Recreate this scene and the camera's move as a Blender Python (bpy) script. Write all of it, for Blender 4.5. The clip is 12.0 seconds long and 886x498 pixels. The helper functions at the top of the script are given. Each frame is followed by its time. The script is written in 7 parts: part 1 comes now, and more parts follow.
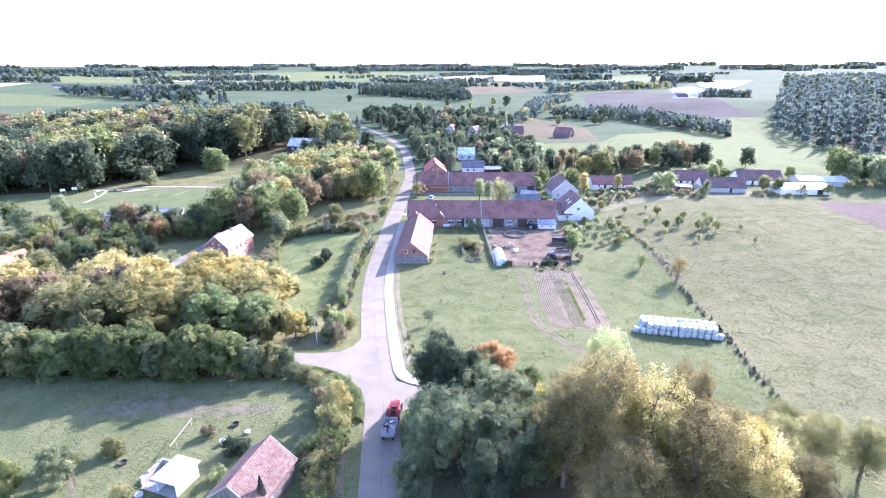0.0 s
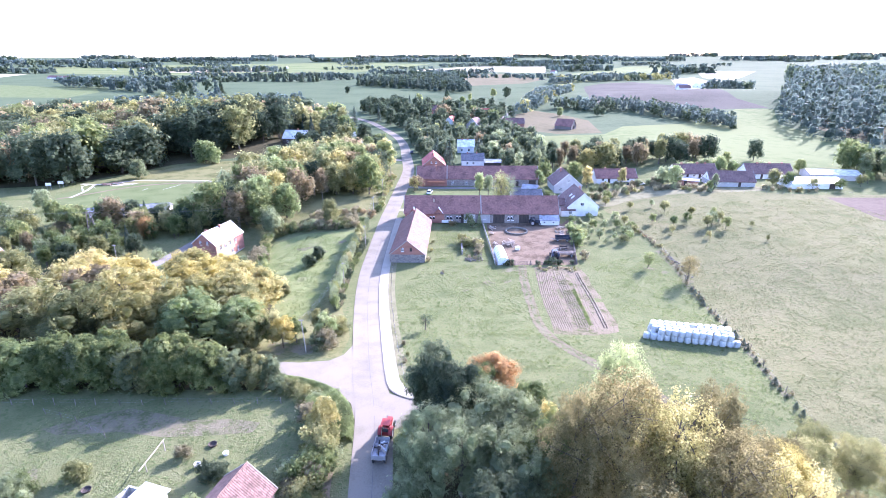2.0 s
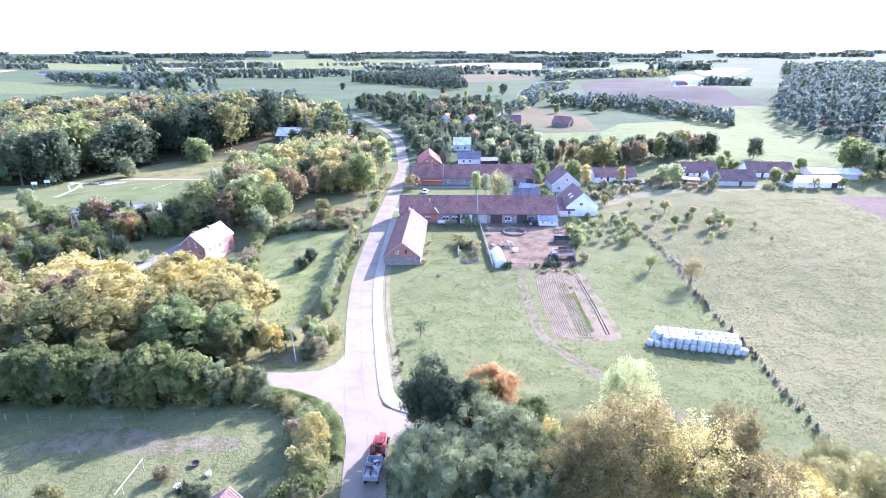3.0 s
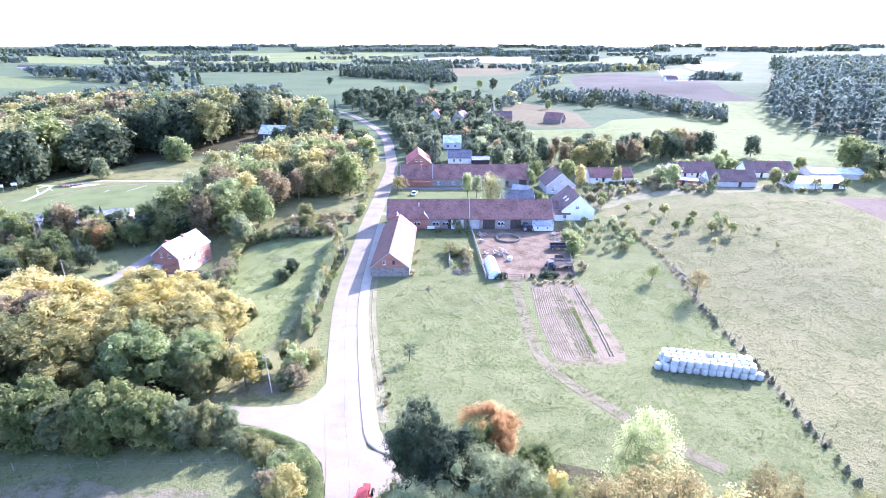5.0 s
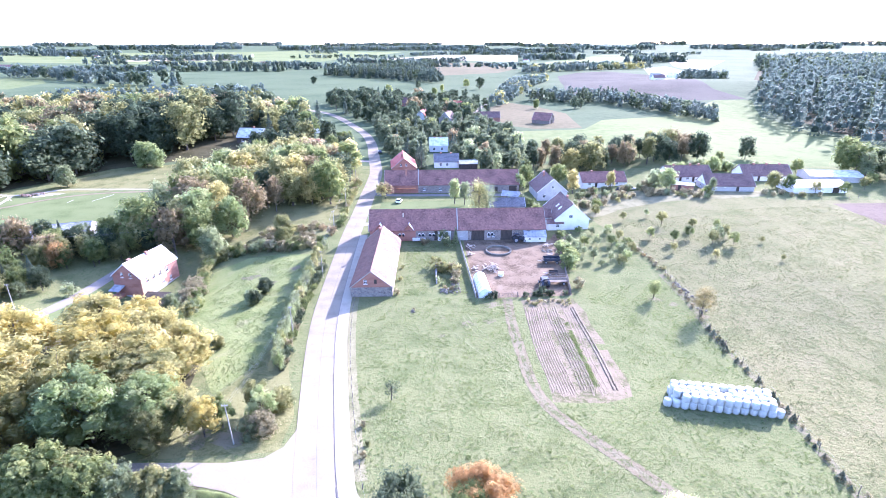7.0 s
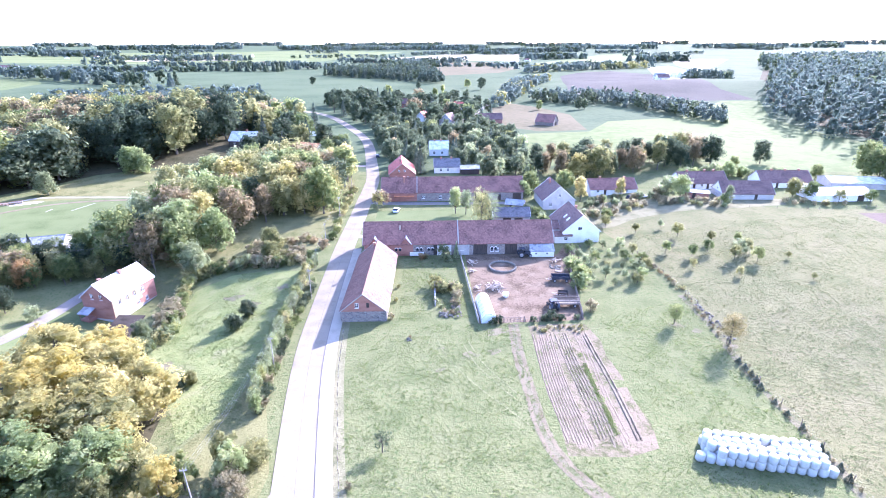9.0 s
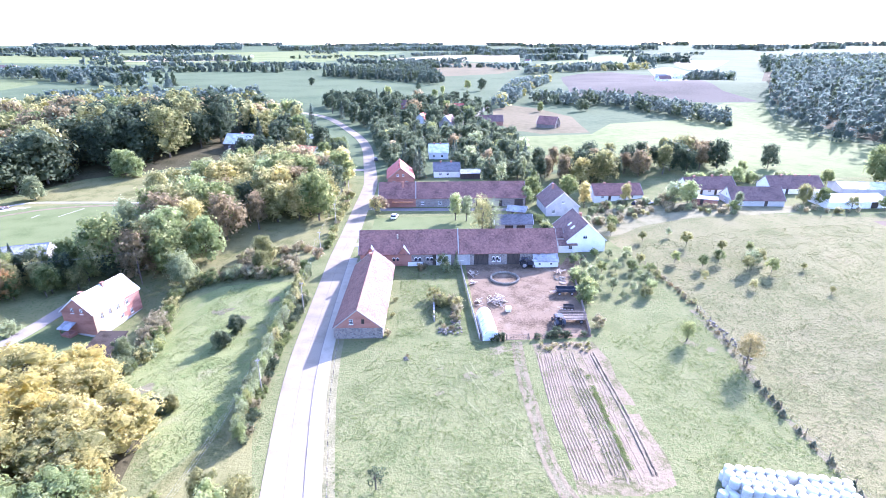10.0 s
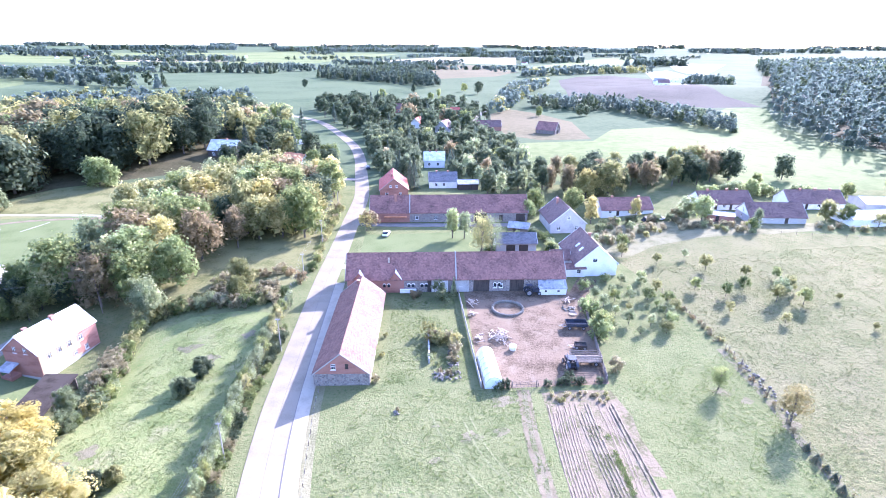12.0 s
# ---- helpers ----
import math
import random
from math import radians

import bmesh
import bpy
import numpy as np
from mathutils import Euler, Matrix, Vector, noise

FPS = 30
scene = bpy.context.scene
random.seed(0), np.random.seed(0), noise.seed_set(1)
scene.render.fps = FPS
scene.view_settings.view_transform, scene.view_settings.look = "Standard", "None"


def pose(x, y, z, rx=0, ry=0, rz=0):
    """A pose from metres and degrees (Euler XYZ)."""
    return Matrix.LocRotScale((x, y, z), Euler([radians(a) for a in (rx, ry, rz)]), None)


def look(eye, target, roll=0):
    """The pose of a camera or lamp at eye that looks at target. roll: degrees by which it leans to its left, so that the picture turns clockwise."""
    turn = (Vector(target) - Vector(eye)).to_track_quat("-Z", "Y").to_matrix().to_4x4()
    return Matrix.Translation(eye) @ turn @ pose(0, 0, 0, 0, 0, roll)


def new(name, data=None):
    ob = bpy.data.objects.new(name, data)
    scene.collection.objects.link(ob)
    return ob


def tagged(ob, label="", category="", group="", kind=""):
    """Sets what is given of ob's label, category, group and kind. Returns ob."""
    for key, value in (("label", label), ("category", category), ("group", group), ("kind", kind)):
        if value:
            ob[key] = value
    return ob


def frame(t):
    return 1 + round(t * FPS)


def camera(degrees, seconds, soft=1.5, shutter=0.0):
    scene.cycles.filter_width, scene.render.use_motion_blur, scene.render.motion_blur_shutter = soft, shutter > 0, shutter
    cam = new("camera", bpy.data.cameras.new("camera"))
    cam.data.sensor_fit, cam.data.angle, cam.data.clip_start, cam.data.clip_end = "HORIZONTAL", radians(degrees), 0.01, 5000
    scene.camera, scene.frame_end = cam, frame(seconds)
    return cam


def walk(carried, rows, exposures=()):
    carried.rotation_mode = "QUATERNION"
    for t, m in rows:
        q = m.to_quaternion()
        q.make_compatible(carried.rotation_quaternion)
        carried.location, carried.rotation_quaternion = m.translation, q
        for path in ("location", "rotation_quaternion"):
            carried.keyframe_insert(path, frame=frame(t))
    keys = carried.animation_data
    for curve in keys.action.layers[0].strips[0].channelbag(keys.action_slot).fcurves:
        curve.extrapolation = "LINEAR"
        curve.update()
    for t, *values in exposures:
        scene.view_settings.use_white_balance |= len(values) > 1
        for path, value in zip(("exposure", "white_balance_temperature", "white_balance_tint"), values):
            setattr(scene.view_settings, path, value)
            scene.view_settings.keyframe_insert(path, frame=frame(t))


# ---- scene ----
cam = camera(80.3, 12.0, soft=0.6)
PATH = [
    (0, (-0.293, -19.363, 52.552), (-0.331, -17.477, 51.887), -0.2),
    (0.5, (-0.076, -17.91, 52.378), (-0.117, -16.027, 51.706), -0.2),
    (1, (0.033, -16.275, 52.179), (-0.006, -14.394, 51.5), -0.2),
    (1.5, (0.007, -14.41, 51.888), (-0.032, -12.531, 51.204), -0.2),
    (2, (0.028, -12.303, 51.776), (-0.009, -10.427, 51.083), -0.2),
    (2.5, (0.007, -10.194, 51.674), (-0.023, -8.32, 50.976), -0.1),
    (3, (-0.037, -8.072, 51.63), (-0.059, -6.201, 50.926), -0.1),
    (5, (-0.163, 0.982, 52.397), (-0.147, 2.845, 51.672), 0.0),
    (5.5, (-0.129, 3.531, 52.55), (-0.099, 5.394, 51.823), 0.0),
    (6, (0.105, 6.104, 52.718), (0.148, 7.966, 51.989), -0.0),
    (6.5, (0.238, 8.709, 52.79), (0.293, 10.57, 52.059), -0.0),
    (7, (0.544, 11.423, 52.822), (0.604, 13.284, 52.091), -0.1),
    (9, (1.346, 22.898, 52.779), (1.401, 24.758, 52.047), -0.2),
    (9.5, (1.462, 25.948, 52.795), (1.518, 27.809, 52.064), -0.2),
    (10, (1.605, 29.108, 52.888), (1.661, 30.969, 52.158), -0.1),
    (10.5, (1.749, 32.481, 53.04), (1.809, 34.342, 52.31), -0.1),
    (11, (1.861, 35.93, 53.164), (1.926, 37.791, 52.435), 0.1),
    (11.5, (1.774, 39.557, 53.219), (1.845, 41.418, 52.491), 0.2),
    (12, (1.844, 43.143, 53.225), (1.918, 45.006, 52.5), 0.3),
]
walk(cam, [(t, look(e, a, r)) for t, e, a, r in PATH], exposures=[(0, 2.4, 5380, 36), (3, 2.52, 5330, 36), (5.5, 2.64, 5300, 36), (9, 2.71, 5290, 36), (12, 2.74, 5270, 36)])
def smooth(a, b, v):
    u = min(1.0, max(0.0, (v - a) / (b - a)))
    return u * u * (3 - 2 * u)


def bump(x, y, cx, cy, rx, ry):
    return math.exp(-((x - cx) / rx) ** 2 - ((y - cy) / ry) ** 2)


def terrain(x, y):
    """Height of the land: flat by the farm, a dip at the red house, rolling hills beyond; the far rise is fitted to the
    camera's horizon.
    """
    z = 2.2 * smooth(100, 50, y)
    z += 3.2 * smooth(45, 100, x) * smooth(420, 240, y) * smooth(60, 120, y)
    z -= 4.2 * bump(x, y, -64, 128, 24, 24)
    z += 7.0 * bump(x, y, -140, 310, 80, 50)
    z += 13.0 * bump(x, y, 330, 640, 170, 100)
    z += 5.0 * bump(x, y, 40, 1100, 300, 160)
    # far edge raised so that it meets the horizon in the camera's view
    z += 42.0 * smooth(1500, 4500, math.hypot(x, y))
    return z



# ---- light ----
SUN_AZ, SUN_EL = radians(40), radians(25.5)
world = bpy.data.worlds.new("world")
scene.world = world
world.use_nodes = True
wn = world.node_tree.nodes
sky = wn.new("ShaderNodeTexSky")
sky.sky_type, sky.sun_disc = "NISHITA", False
sky.sun_elevation, sky.sun_rotation = SUN_EL, SUN_AZ
sky.air_density, sky.dust_density, sky.ozone_density = 1.0, 1.0, 1.5
wn["Background"].inputs["Strength"].default_value = 0.15
world.node_tree.links.new(sky.outputs[0], wn["Background"].inputs["Color"])
sun = new("sun", bpy.data.lights.new("sun", "SUN"))
sun.data.energy, sun.data.angle, sun.data.color = 3.5, radians(0.6), (1.0, 0.94, 0.84)
sun.matrix_world = look((0, 0, 0), (-math.sin(SUN_AZ) * math.cos(SUN_EL), -math.cos(SUN_AZ) * math.cos(SUN_EL), -math.sin(SUN_EL)))


# ---- materials ----
def mat(name, c1, c2, scale=1.0, fine=8.0, rough=0.85, bump_h=0.3, metal=0.0, contrast=0.5, third=None, stretch=(1, 1, 1), gloss=0.3, tussock_shade=None, drift=None):
    """Two colours mixed by a large and a fine noise, with relief."""
    m = bpy.data.materials.new(name)
    m.use_nodes = True
    nt = m.node_tree
    n, l = nt.nodes, nt.links
    b = n["Principled BSDF"]
    b.inputs["Roughness"].default_value, b.inputs["Metallic"].default_value = rough, metal
    b.inputs["Specular IOR Level"].default_value = gloss
    geo = n.new("ShaderNodeNewGeometry")
    mp = n.new("ShaderNodeMapping")
    mp.inputs["Scale"].default_value = stretch
    l.new(geo.outputs["Position"], mp.inputs["Vector"])
    big, small = n.new("ShaderNodeTexNoise"), n.new("ShaderNodeTexNoise")
    big.inputs["Scale"].default_value, big.inputs["Detail"].default_value = scale, 4
    small.inputs["Scale"].default_value, small.inputs["Detail"].default_value = fine, 5
    small.inputs["Roughness"].default_value = 0.7
    l.new(mp.outputs[0], big.inputs["Vector"])
    l.new(mp.outputs[0], small.inputs["Vector"])
    add = n.new("ShaderNodeMath")
    add.operation = "MULTIPLY_ADD"
    l.new(small.outputs["Fac"], add.inputs[0])
    add.inputs[1].default_value = 0.9
    l.new(big.outputs["Fac"], add.inputs[2])
    ramp = n.new("ShaderNodeValToRGB")
    ramp.color_ramp.elements[0].position = 0.95 - contrast * 0.5
    ramp.color_ramp.elements[1].position = 0.95 + contrast * 0.5
    ramp.color_ramp.elements[0].color = (*c1, 1)
    ramp.color_ramp.elements[1].color = (*c2, 1)
    if third:
        e = ramp.color_ramp.elements.new(0.95 + contrast * 0.15)
        e.color = (*third, 1)
    l.new(add.outputs[0], ramp.inputs[0])
    tone = ramp.outputs[0]
    if drift:
        # uneven patches of another tone, metres across
        size, other, edge = drift
        dn = n.new("ShaderNodeTexNoise")
        dn.inputs["Scale"].default_value, dn.inputs["Detail"].default_value, dn.inputs["Roughness"].default_value = 1 / size, 7, 0.68
        l.new(geo.outputs["Position"], dn.inputs["Vector"])
        dr = n.new("ShaderNodeValToRGB")
        dr.color_ramp.elements[0].position, dr.color_ramp.elements[1].position = edge, edge + 0.16
        l.new(dn.outputs["Fac"], dr.inputs[0])
        dx = n.new("ShaderNodeMix")
        dx.data_type = "RGBA"
        l.new(dr.outputs[0], dx.inputs["Factor"])
        l.new(tone, dx.inputs["A"])
        dx.inputs["B"].default_value = (*other, 1)
        tone = dx.outputs["Result"]
    l.new(tone, b.inputs["Base Color"])
    bp = n.new("ShaderNodeBump")
    bp.inputs["Strength"].default_value, bp.inputs["Distance"].default_value = min(1, bump_h * 2), bump_h * 0.3
    l.new(small.outputs["Fac"], bp.inputs["Height"])
    l.new(bp.outputs[0], b.inputs["Normal"])
    if tussock_shade:
        # clumps of longer grass, tussock shadows painted as darker flecks, with relief
        size, dark, high = tussock_shade
        tn = n.new("ShaderNodeTexNoise")
        tn.inputs["Scale"].default_value, tn.inputs["Detail"].default_value, tn.inputs["Roughness"].default_value = 1 / size, 3, 0.6
        l.new(geo.outputs["Position"], tn.inputs["Vector"])
        tr = n.new("ShaderNodeValToRGB")
        tr.color_ramp.elements[0].position, tr.color_ramp.elements[1].position = 0.54, 0.66
        l.new(tn.outputs["Fac"], tr.inputs[0])
        mx = n.new("ShaderNodeMix")
        mx.data_type = "RGBA"
        l.new(tr.outputs[0], mx.inputs["Factor"])
        l.new(tone, mx.inputs["A"])
        mx.inputs["B"].default_value = (*dark, 1)
        l.new(mx.outputs["Result"], b.inputs["Base Color"])
        b3 = n.new("ShaderNodeBump")
        b3.inputs["Strength"].default_value, b3.inputs["Distance"].default_value = 1.0, high
        l.new(tn.outputs["Fac"], b3.inputs["Height"])
        l.new(bp.outputs[0], b3.inputs["Normal"])
        l.new(b3.outputs[0], b.inputs["Normal"])
    return m


def leaf_mat(name, c1, c2, c3):
    """Leaves: colour differs from leaf to leaf and from tree to tree; light passes through."""
    m = bpy.data.materials.new(name)
    m.use_nodes = True
    nt = m.node_tree
    n, l = nt.nodes, nt.links
    b = n["Principled BSDF"]
    b.inputs["Roughness"].default_value = 0.7
    b.inputs["Specular IOR Level"].default_value = 0.08
    geo, info = n.new("ShaderNodeNewGeometry"), n.new("ShaderNodeObjectInfo")
    noise_n = n.new("ShaderNodeTexNoise")
    noise_n.inputs["Scale"].default_value = 0.45
    l.new(geo.outputs["Position"], noise_n.inputs["Vector"])
    mix = n.new("ShaderNodeMath")
    mix.operation = "MULTIPLY_ADD"
    l.new(geo.outputs["Random Per Island"], mix.inputs[0])
    mix.inputs[1].default_value = 0.16
    l.new(noise_n.outputs["Fac"], mix.inputs[2])
    mix2 = n.new("ShaderNodeMath")
    mix2.operation = "MULTIPLY_ADD"
    l.new(info.outputs["Random"], mix2.inputs[0])
    mix2.inputs[1].default_value = 0.3
    l.new(mix.outputs[0], mix2.inputs[2])
    ramp = n.new("ShaderNodeValToRGB")
    ramp.color_ramp.elements[0].position, ramp.color_ramp.elements[1].position = 0.42, 1.2
    ramp.color_ramp.elements[0].color, ramp.color_ramp.elements[1].color = (*c1, 1), (*c3, 1)
    ramp.color_ramp.elements.new(0.76).color = (*c2, 1)
    ramp.color_ramp.elements[-1].position = 1.0
    l.new(mix2.outputs[0], ramp.inputs[0])
    l.new(ramp.outputs[0], b.inputs["Base Color"])
    tr = n.new("ShaderNodeBsdfTranslucent")
    hs = n.new("ShaderNodeHueSaturation")
    hs.inputs["Saturation"].default_value, hs.inputs["Value"].default_value = 1.0, 1.9
    l.new(ramp.outputs[0], hs.inputs["Color"])
    l.new(hs.outputs[0], tr.inputs["Color"])
    # leafy relief, so that the filler inside crowns never reads as smooth
    fine = n.new("ShaderNodeTexNoise")
    fine.inputs["Scale"].default_value, fine.inputs["Detail"].default_value, fine.inputs["Roughness"].default_value = 2.2, 4, 0.75
    l.new(geo.outputs["Position"], fine.inputs["Vector"])
    relief = n.new("ShaderNodeBump")
    relief.inputs["Strength"].default_value, relief.inputs["Distance"].default_value = 1.0, 0.5
    l.new(fine.outputs["Fac"], relief.inputs["Height"])
    l.new(relief.outputs[0], b.inputs["Normal"])
    l.new(relief.outputs[0], tr.inputs["Normal"])
    sh = n.new("ShaderNodeMixShader")
    sh.inputs[0].default_value = 0.5
    l.new(b.outputs[0], sh.inputs[1])
    l.new(tr.outputs[0], sh.inputs[2])
    l.new(sh.outputs[0], n["Material Output"].inputs["Surface"])
    return m


def roof_mat(name, c1, c2, course=0.35, rough=0.8, metal=0.0):
    """Tiles in courses down the slope: weathered colours with waves in the relief."""
    m = mat(name, c1, c2, 0.35, 2.2, rough, 0.08, metal, 0.6)
    nt = m.node_tree
    n, l = nt.nodes, nt.links
    tc = n.new("ShaderNodeTexCoord")
    w1, w2 = n.new("ShaderNodeTexWave"), n.new("ShaderNodeTexWave")
    for w, axis, s in ((w1, "Z", 1 / course), (w2, "Y", 1 / (course * 0.8))):
        w.bands_direction, w.wave_profile = axis, "SAW" if axis == "Z" else "SIN"
        w.inputs["Scale"].default_value = s * 0.314
        l.new(tc.outputs["Object"], w.inputs["Vector"])
    s = n.new("ShaderNodeMath")
    s.operation = "ADD"
    l.new(w1.outputs["Fac"], s.inputs[0])
    l.new(w2.outputs["Fac"], s.inputs[1])
    cells = n.new("ShaderNodeTexVoronoi")
    cells.inputs["Scale"].default_value = 1 / course
    l.new(tc.outputs["Object"], cells.inputs["Vector"])
    vary = n.new("ShaderNodeMapRange")
    vary.inputs["To Min"].default_value, vary.inputs["To Max"].default_value = 0.68, 1.35
    l.new(cells.outputs["Color"], vary.inputs["Value"])
    hue = n.new("ShaderNodeHueSaturation")
    l.new(n["Principled BSDF"].inputs["Base Color"].links[0].from_socket, hue.inputs["Color"])
    l.new(vary.outputs[0], hue.inputs["Value"])
    l.new(hue.outputs[0], n["Principled BSDF"].inputs["Base Color"])
    b2 = n.new("ShaderNodeBump")
    b2.inputs["Strength"].default_value, b2.inputs["Distance"].default_value = 0.7, 0.05
    l.new(s.outputs[0], b2.inputs["Height"])
    old = n["Principled BSDF"].inputs["Normal"].links[0].from_socket
    l.new(old, b2.inputs["Normal"])
    l.new(b2.outputs[0], n["Principled BSDF"].inputs["Normal"])
    return m


def stone_mat(name, c1, c2, c3, joint, size):
    """Field stones: one tone a stone, light joints."""
    m = mat(name, c1, c2, 0.6, 5, 0.9, 0.15, 0, 0.5)
    nt = m.node_tree
    n, l = nt.nodes, nt.links
    geo = n.new("ShaderNodeNewGeometry")
    vo, ve = n.new("ShaderNodeTexVoronoi"), n.new("ShaderNodeTexVoronoi")
    ve.feature = "DISTANCE_TO_EDGE"
    for v in (vo, ve):
        v.inputs["Scale"].default_value = 1 / size
        l.new(geo.outputs["Position"], v.inputs["Vector"])
    ramp = n.new("ShaderNodeValToRGB")
    ramp.color_ramp.elements[0].color, ramp.color_ramp.elements[1].color = (*c1, 1), (*c3, 1)
    ramp.color_ramp.elements.new(0.5).color = (*c2, 1)
    l.new(vo.outputs["Color"], ramp.inputs[0])
    gt = n.new("ShaderNodeMath")
    gt.operation = "LESS_THAN"
    gt.inputs[1].default_value = 0.06
    l.new(ve.outputs["Distance"], gt.inputs[0])
    mx = n.new("ShaderNodeMix")
    mx.data_type = "RGBA"
    l.new(gt.outputs[0], mx.inputs["Factor"])
    l.new(ramp.outputs[0], mx.inputs["A"])
    mx.inputs["B"].default_value = (*joint, 1)
    l.new(mx.outputs["Result"], n["Principled BSDF"].inputs["Base Color"])
    return m


def glass_mat(name):
    m = bpy.data.materials.new(name)
    m.use_nodes = True
    b = m.node_tree.nodes["Principled BSDF"]
    b.inputs["Base Color"].default_value = (0.03, 0.035, 0.04, 1)
    b.inputs["Roughness"].default_value = 0.08
    return m


GRASS = mat("meadow_grass", (0.1, 0.118, 0.048), (0.154, 0.16, 0.072), 0.2, 4.0, 0.95, 0.5, 0, 0.5, gloss=0.02, tussock_shade=(0.6, (0.098, 0.124, 0.047), 0.15), drift=(6.0, (0.166, 0.168, 0.08), 0.5))
PASTURE = mat("pasture_grass", (0.112, 0.123, 0.052), (0.178, 0.166, 0.082), 0.15, 4.0, 0.95, 0.6, 0, 0.5, gloss=0.02, tussock_shade=(0.7, (0.114, 0.125, 0.053), 0.26), drift=(9.0, (0.186, 0.168, 0.088), 0.48))
FAINT = mat("flattened_grass", (0.108, 0.122, 0.054), (0.187, 0.189, 0.0936), 0.3, 2.6, 0.95, 0.6, 0, 0.5, gloss=0.02)
SAND = mat("pale_sand", (0.3, 0.27, 0.21), (0.42, 0.38, 0.31), 0.4, 3, 0.95, 0.3, 0, 0.6, gloss=0.02)
# Fresher green, brightened to paint in sun that the slope faces away from.
FRESH_SUNLIT = mat("fresh_grass_sunlit", (0.128, 0.156, 0.054), (0.202, 0.214, 0.088), 0.15, 4.0, 0.95, 0.4, 0, 0.5, gloss=0.02, tussock_shade=(0.5, (0.13, 0.17, 0.06), 0.12), drift=(7.0, (0.23, 0.215, 0.115), 0.53))
LAWN = mat("lawn_grass", (0.0798, 0.106, 0.0395), (0.133, 0.152, 0.0669), 0.12, 2.5, 0.95, 0.3, 0, 0.6, gloss=0.02)
ROUGH = mat("rough_grass", (0.085, 0.0935, 0.034), (0.178, 0.17, 0.0765), 0.15, 1.8, 0.95, 0.6, 0, 0.5, gloss=0.02)
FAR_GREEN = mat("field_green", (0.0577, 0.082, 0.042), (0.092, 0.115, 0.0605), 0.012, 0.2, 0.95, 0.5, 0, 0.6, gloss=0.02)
FAR_LIGHT = mat("field_light", (0.0943, 0.123, 0.0451), (0.156, 0.172, 0.0738), 0.008, 0.15, 0.95, 0.5, 0, 0.6, gloss=0.02)
STUBBLE = mat("field_stubble", (0.24, 0.215, 0.13), (0.33, 0.29, 0.19), 0.01, 0.2, 0.95, 0.5, 0, 0.6, gloss=0.02)
FAR_PLOUGH = mat("dark_ploughed_soil", (0.055, 0.052, 0.042), (0.09, 0.082, 0.066), 0.02, 0.5, 0.95, 0.6, 0, 0.6, gloss=0.02)
PLOUGH = mat("ploughed_soil", (0.1, 0.075, 0.057), (0.15, 0.116, 0.088), 0.03, 0.8, 0.95, 0.6, 0, 0.6, gloss=0.02)
OLIVE = mat("field_olive", (0.0936, 0.0884, 0.0468), (0.144, 0.122, 0.0702), 0.01, 0.2, 0.95, 0.5, 0, 0.6, gloss=0.02)
# Ground under trees, darkened so that its colour carries the canopy shade.
FLOOR_SHADE = mat("wood_floor_shaded", (0.035, 0.038, 0.018), (0.08, 0.072, 0.04), 0.1, 1.2, 0.95, 0.5, 0, 0.6, gloss=0.02)
DIRT = mat("trodden_dirt", (0.085, 0.063, 0.042), (0.18, 0.135, 0.093), 0.25, 2.2, 0.95, 0.5, 0, 0.4, gloss=0.02, drift=(3.0, (0.21, 0.165, 0.118), 0.52))
TRACK = mat("wheel_track_soil", (0.11, 0.0932, 0.0544), (0.187, 0.154, 0.101), 0.3, 2.5, 0.95, 0.4, 0, 0.6, gloss=0.02)
SOIL = mat("garden_soil", (0.129, 0.1, 0.0694), (0.204, 0.163, 0.117), 0.4, 3.0, 0.95, 0.5, 0, 0.6, gloss=0.02)
LANE = mat("worn_lane_earth", (0.0938, 0.109, 0.045), (0.18, 0.158, 0.101), 0.5, 2.6, 0.95, 0.6, 0, 0.4, gloss=0.02)
PLOT = mat("weedy_garden_earth", (0.0943, 0.0984, 0.0443), (0.205, 0.164, 0.111), 0.25, 1.8, 0.95, 0.5, 0, 0.4, gloss=0.02)
SOIL_DARK = mat("garden_soil_dark", (0.106, 0.088, 0.0581), (0.198, 0.163, 0.116), 0.4, 3.0, 0.95, 0.6, 0, 0.6, gloss=0.02)
DRY_GRASS = mat("dry_verge_grass", (0.112, 0.116, 0.0562), (0.217, 0.199, 0.116), 0.3, 3.0, 0.95, 0.6, 0, 0.6, gloss=0.02)
ROCK = mat("field_rock", (0.104, 0.0936, 0.0756), (0.216, 0.195, 0.158), 1.2, 6.0, 0.9, 0.2, 0, 0.6)
ASPHALT = mat("old_asphalt", (0.172, 0.15, 0.114), (0.245, 0.215, 0.165), 0.25, 6, 0.95, 0.05, 0, 0.6, gloss=0.02)
PAVING = mat("pale_paving", (0.264, 0.233, 0.182), (0.352, 0.313, 0.247), 0.6, 5, 0.95, 0.1, 0, 0.6, gloss=0.02)
KERB = mat("dark_kerb_joint", (0.09, 0.085, 0.08), (0.15, 0.14, 0.13), 0.8, 5, 0.9, 0.1, 0, 0.6)
GRAVEL = mat("grey_gravel", (0.13, 0.118, 0.1), (0.215, 0.195, 0.17), 0.3, 5, 0.9, 0.2, 0, 0.6, gloss=0.12)
BRICK = mat("red_brick", (0.235, 0.105, 0.075), (0.36, 0.18, 0.135), 0.35, 6, 0.9, 0.1, 0, 0.6, stretch=(1, 1, 3))
STONE = stone_mat("field_stone", (0.11, 0.095, 0.088), (0.22, 0.185, 0.165), (0.32, 0.255, 0.215), (0.3, 0.28, 0.25), 0.4)
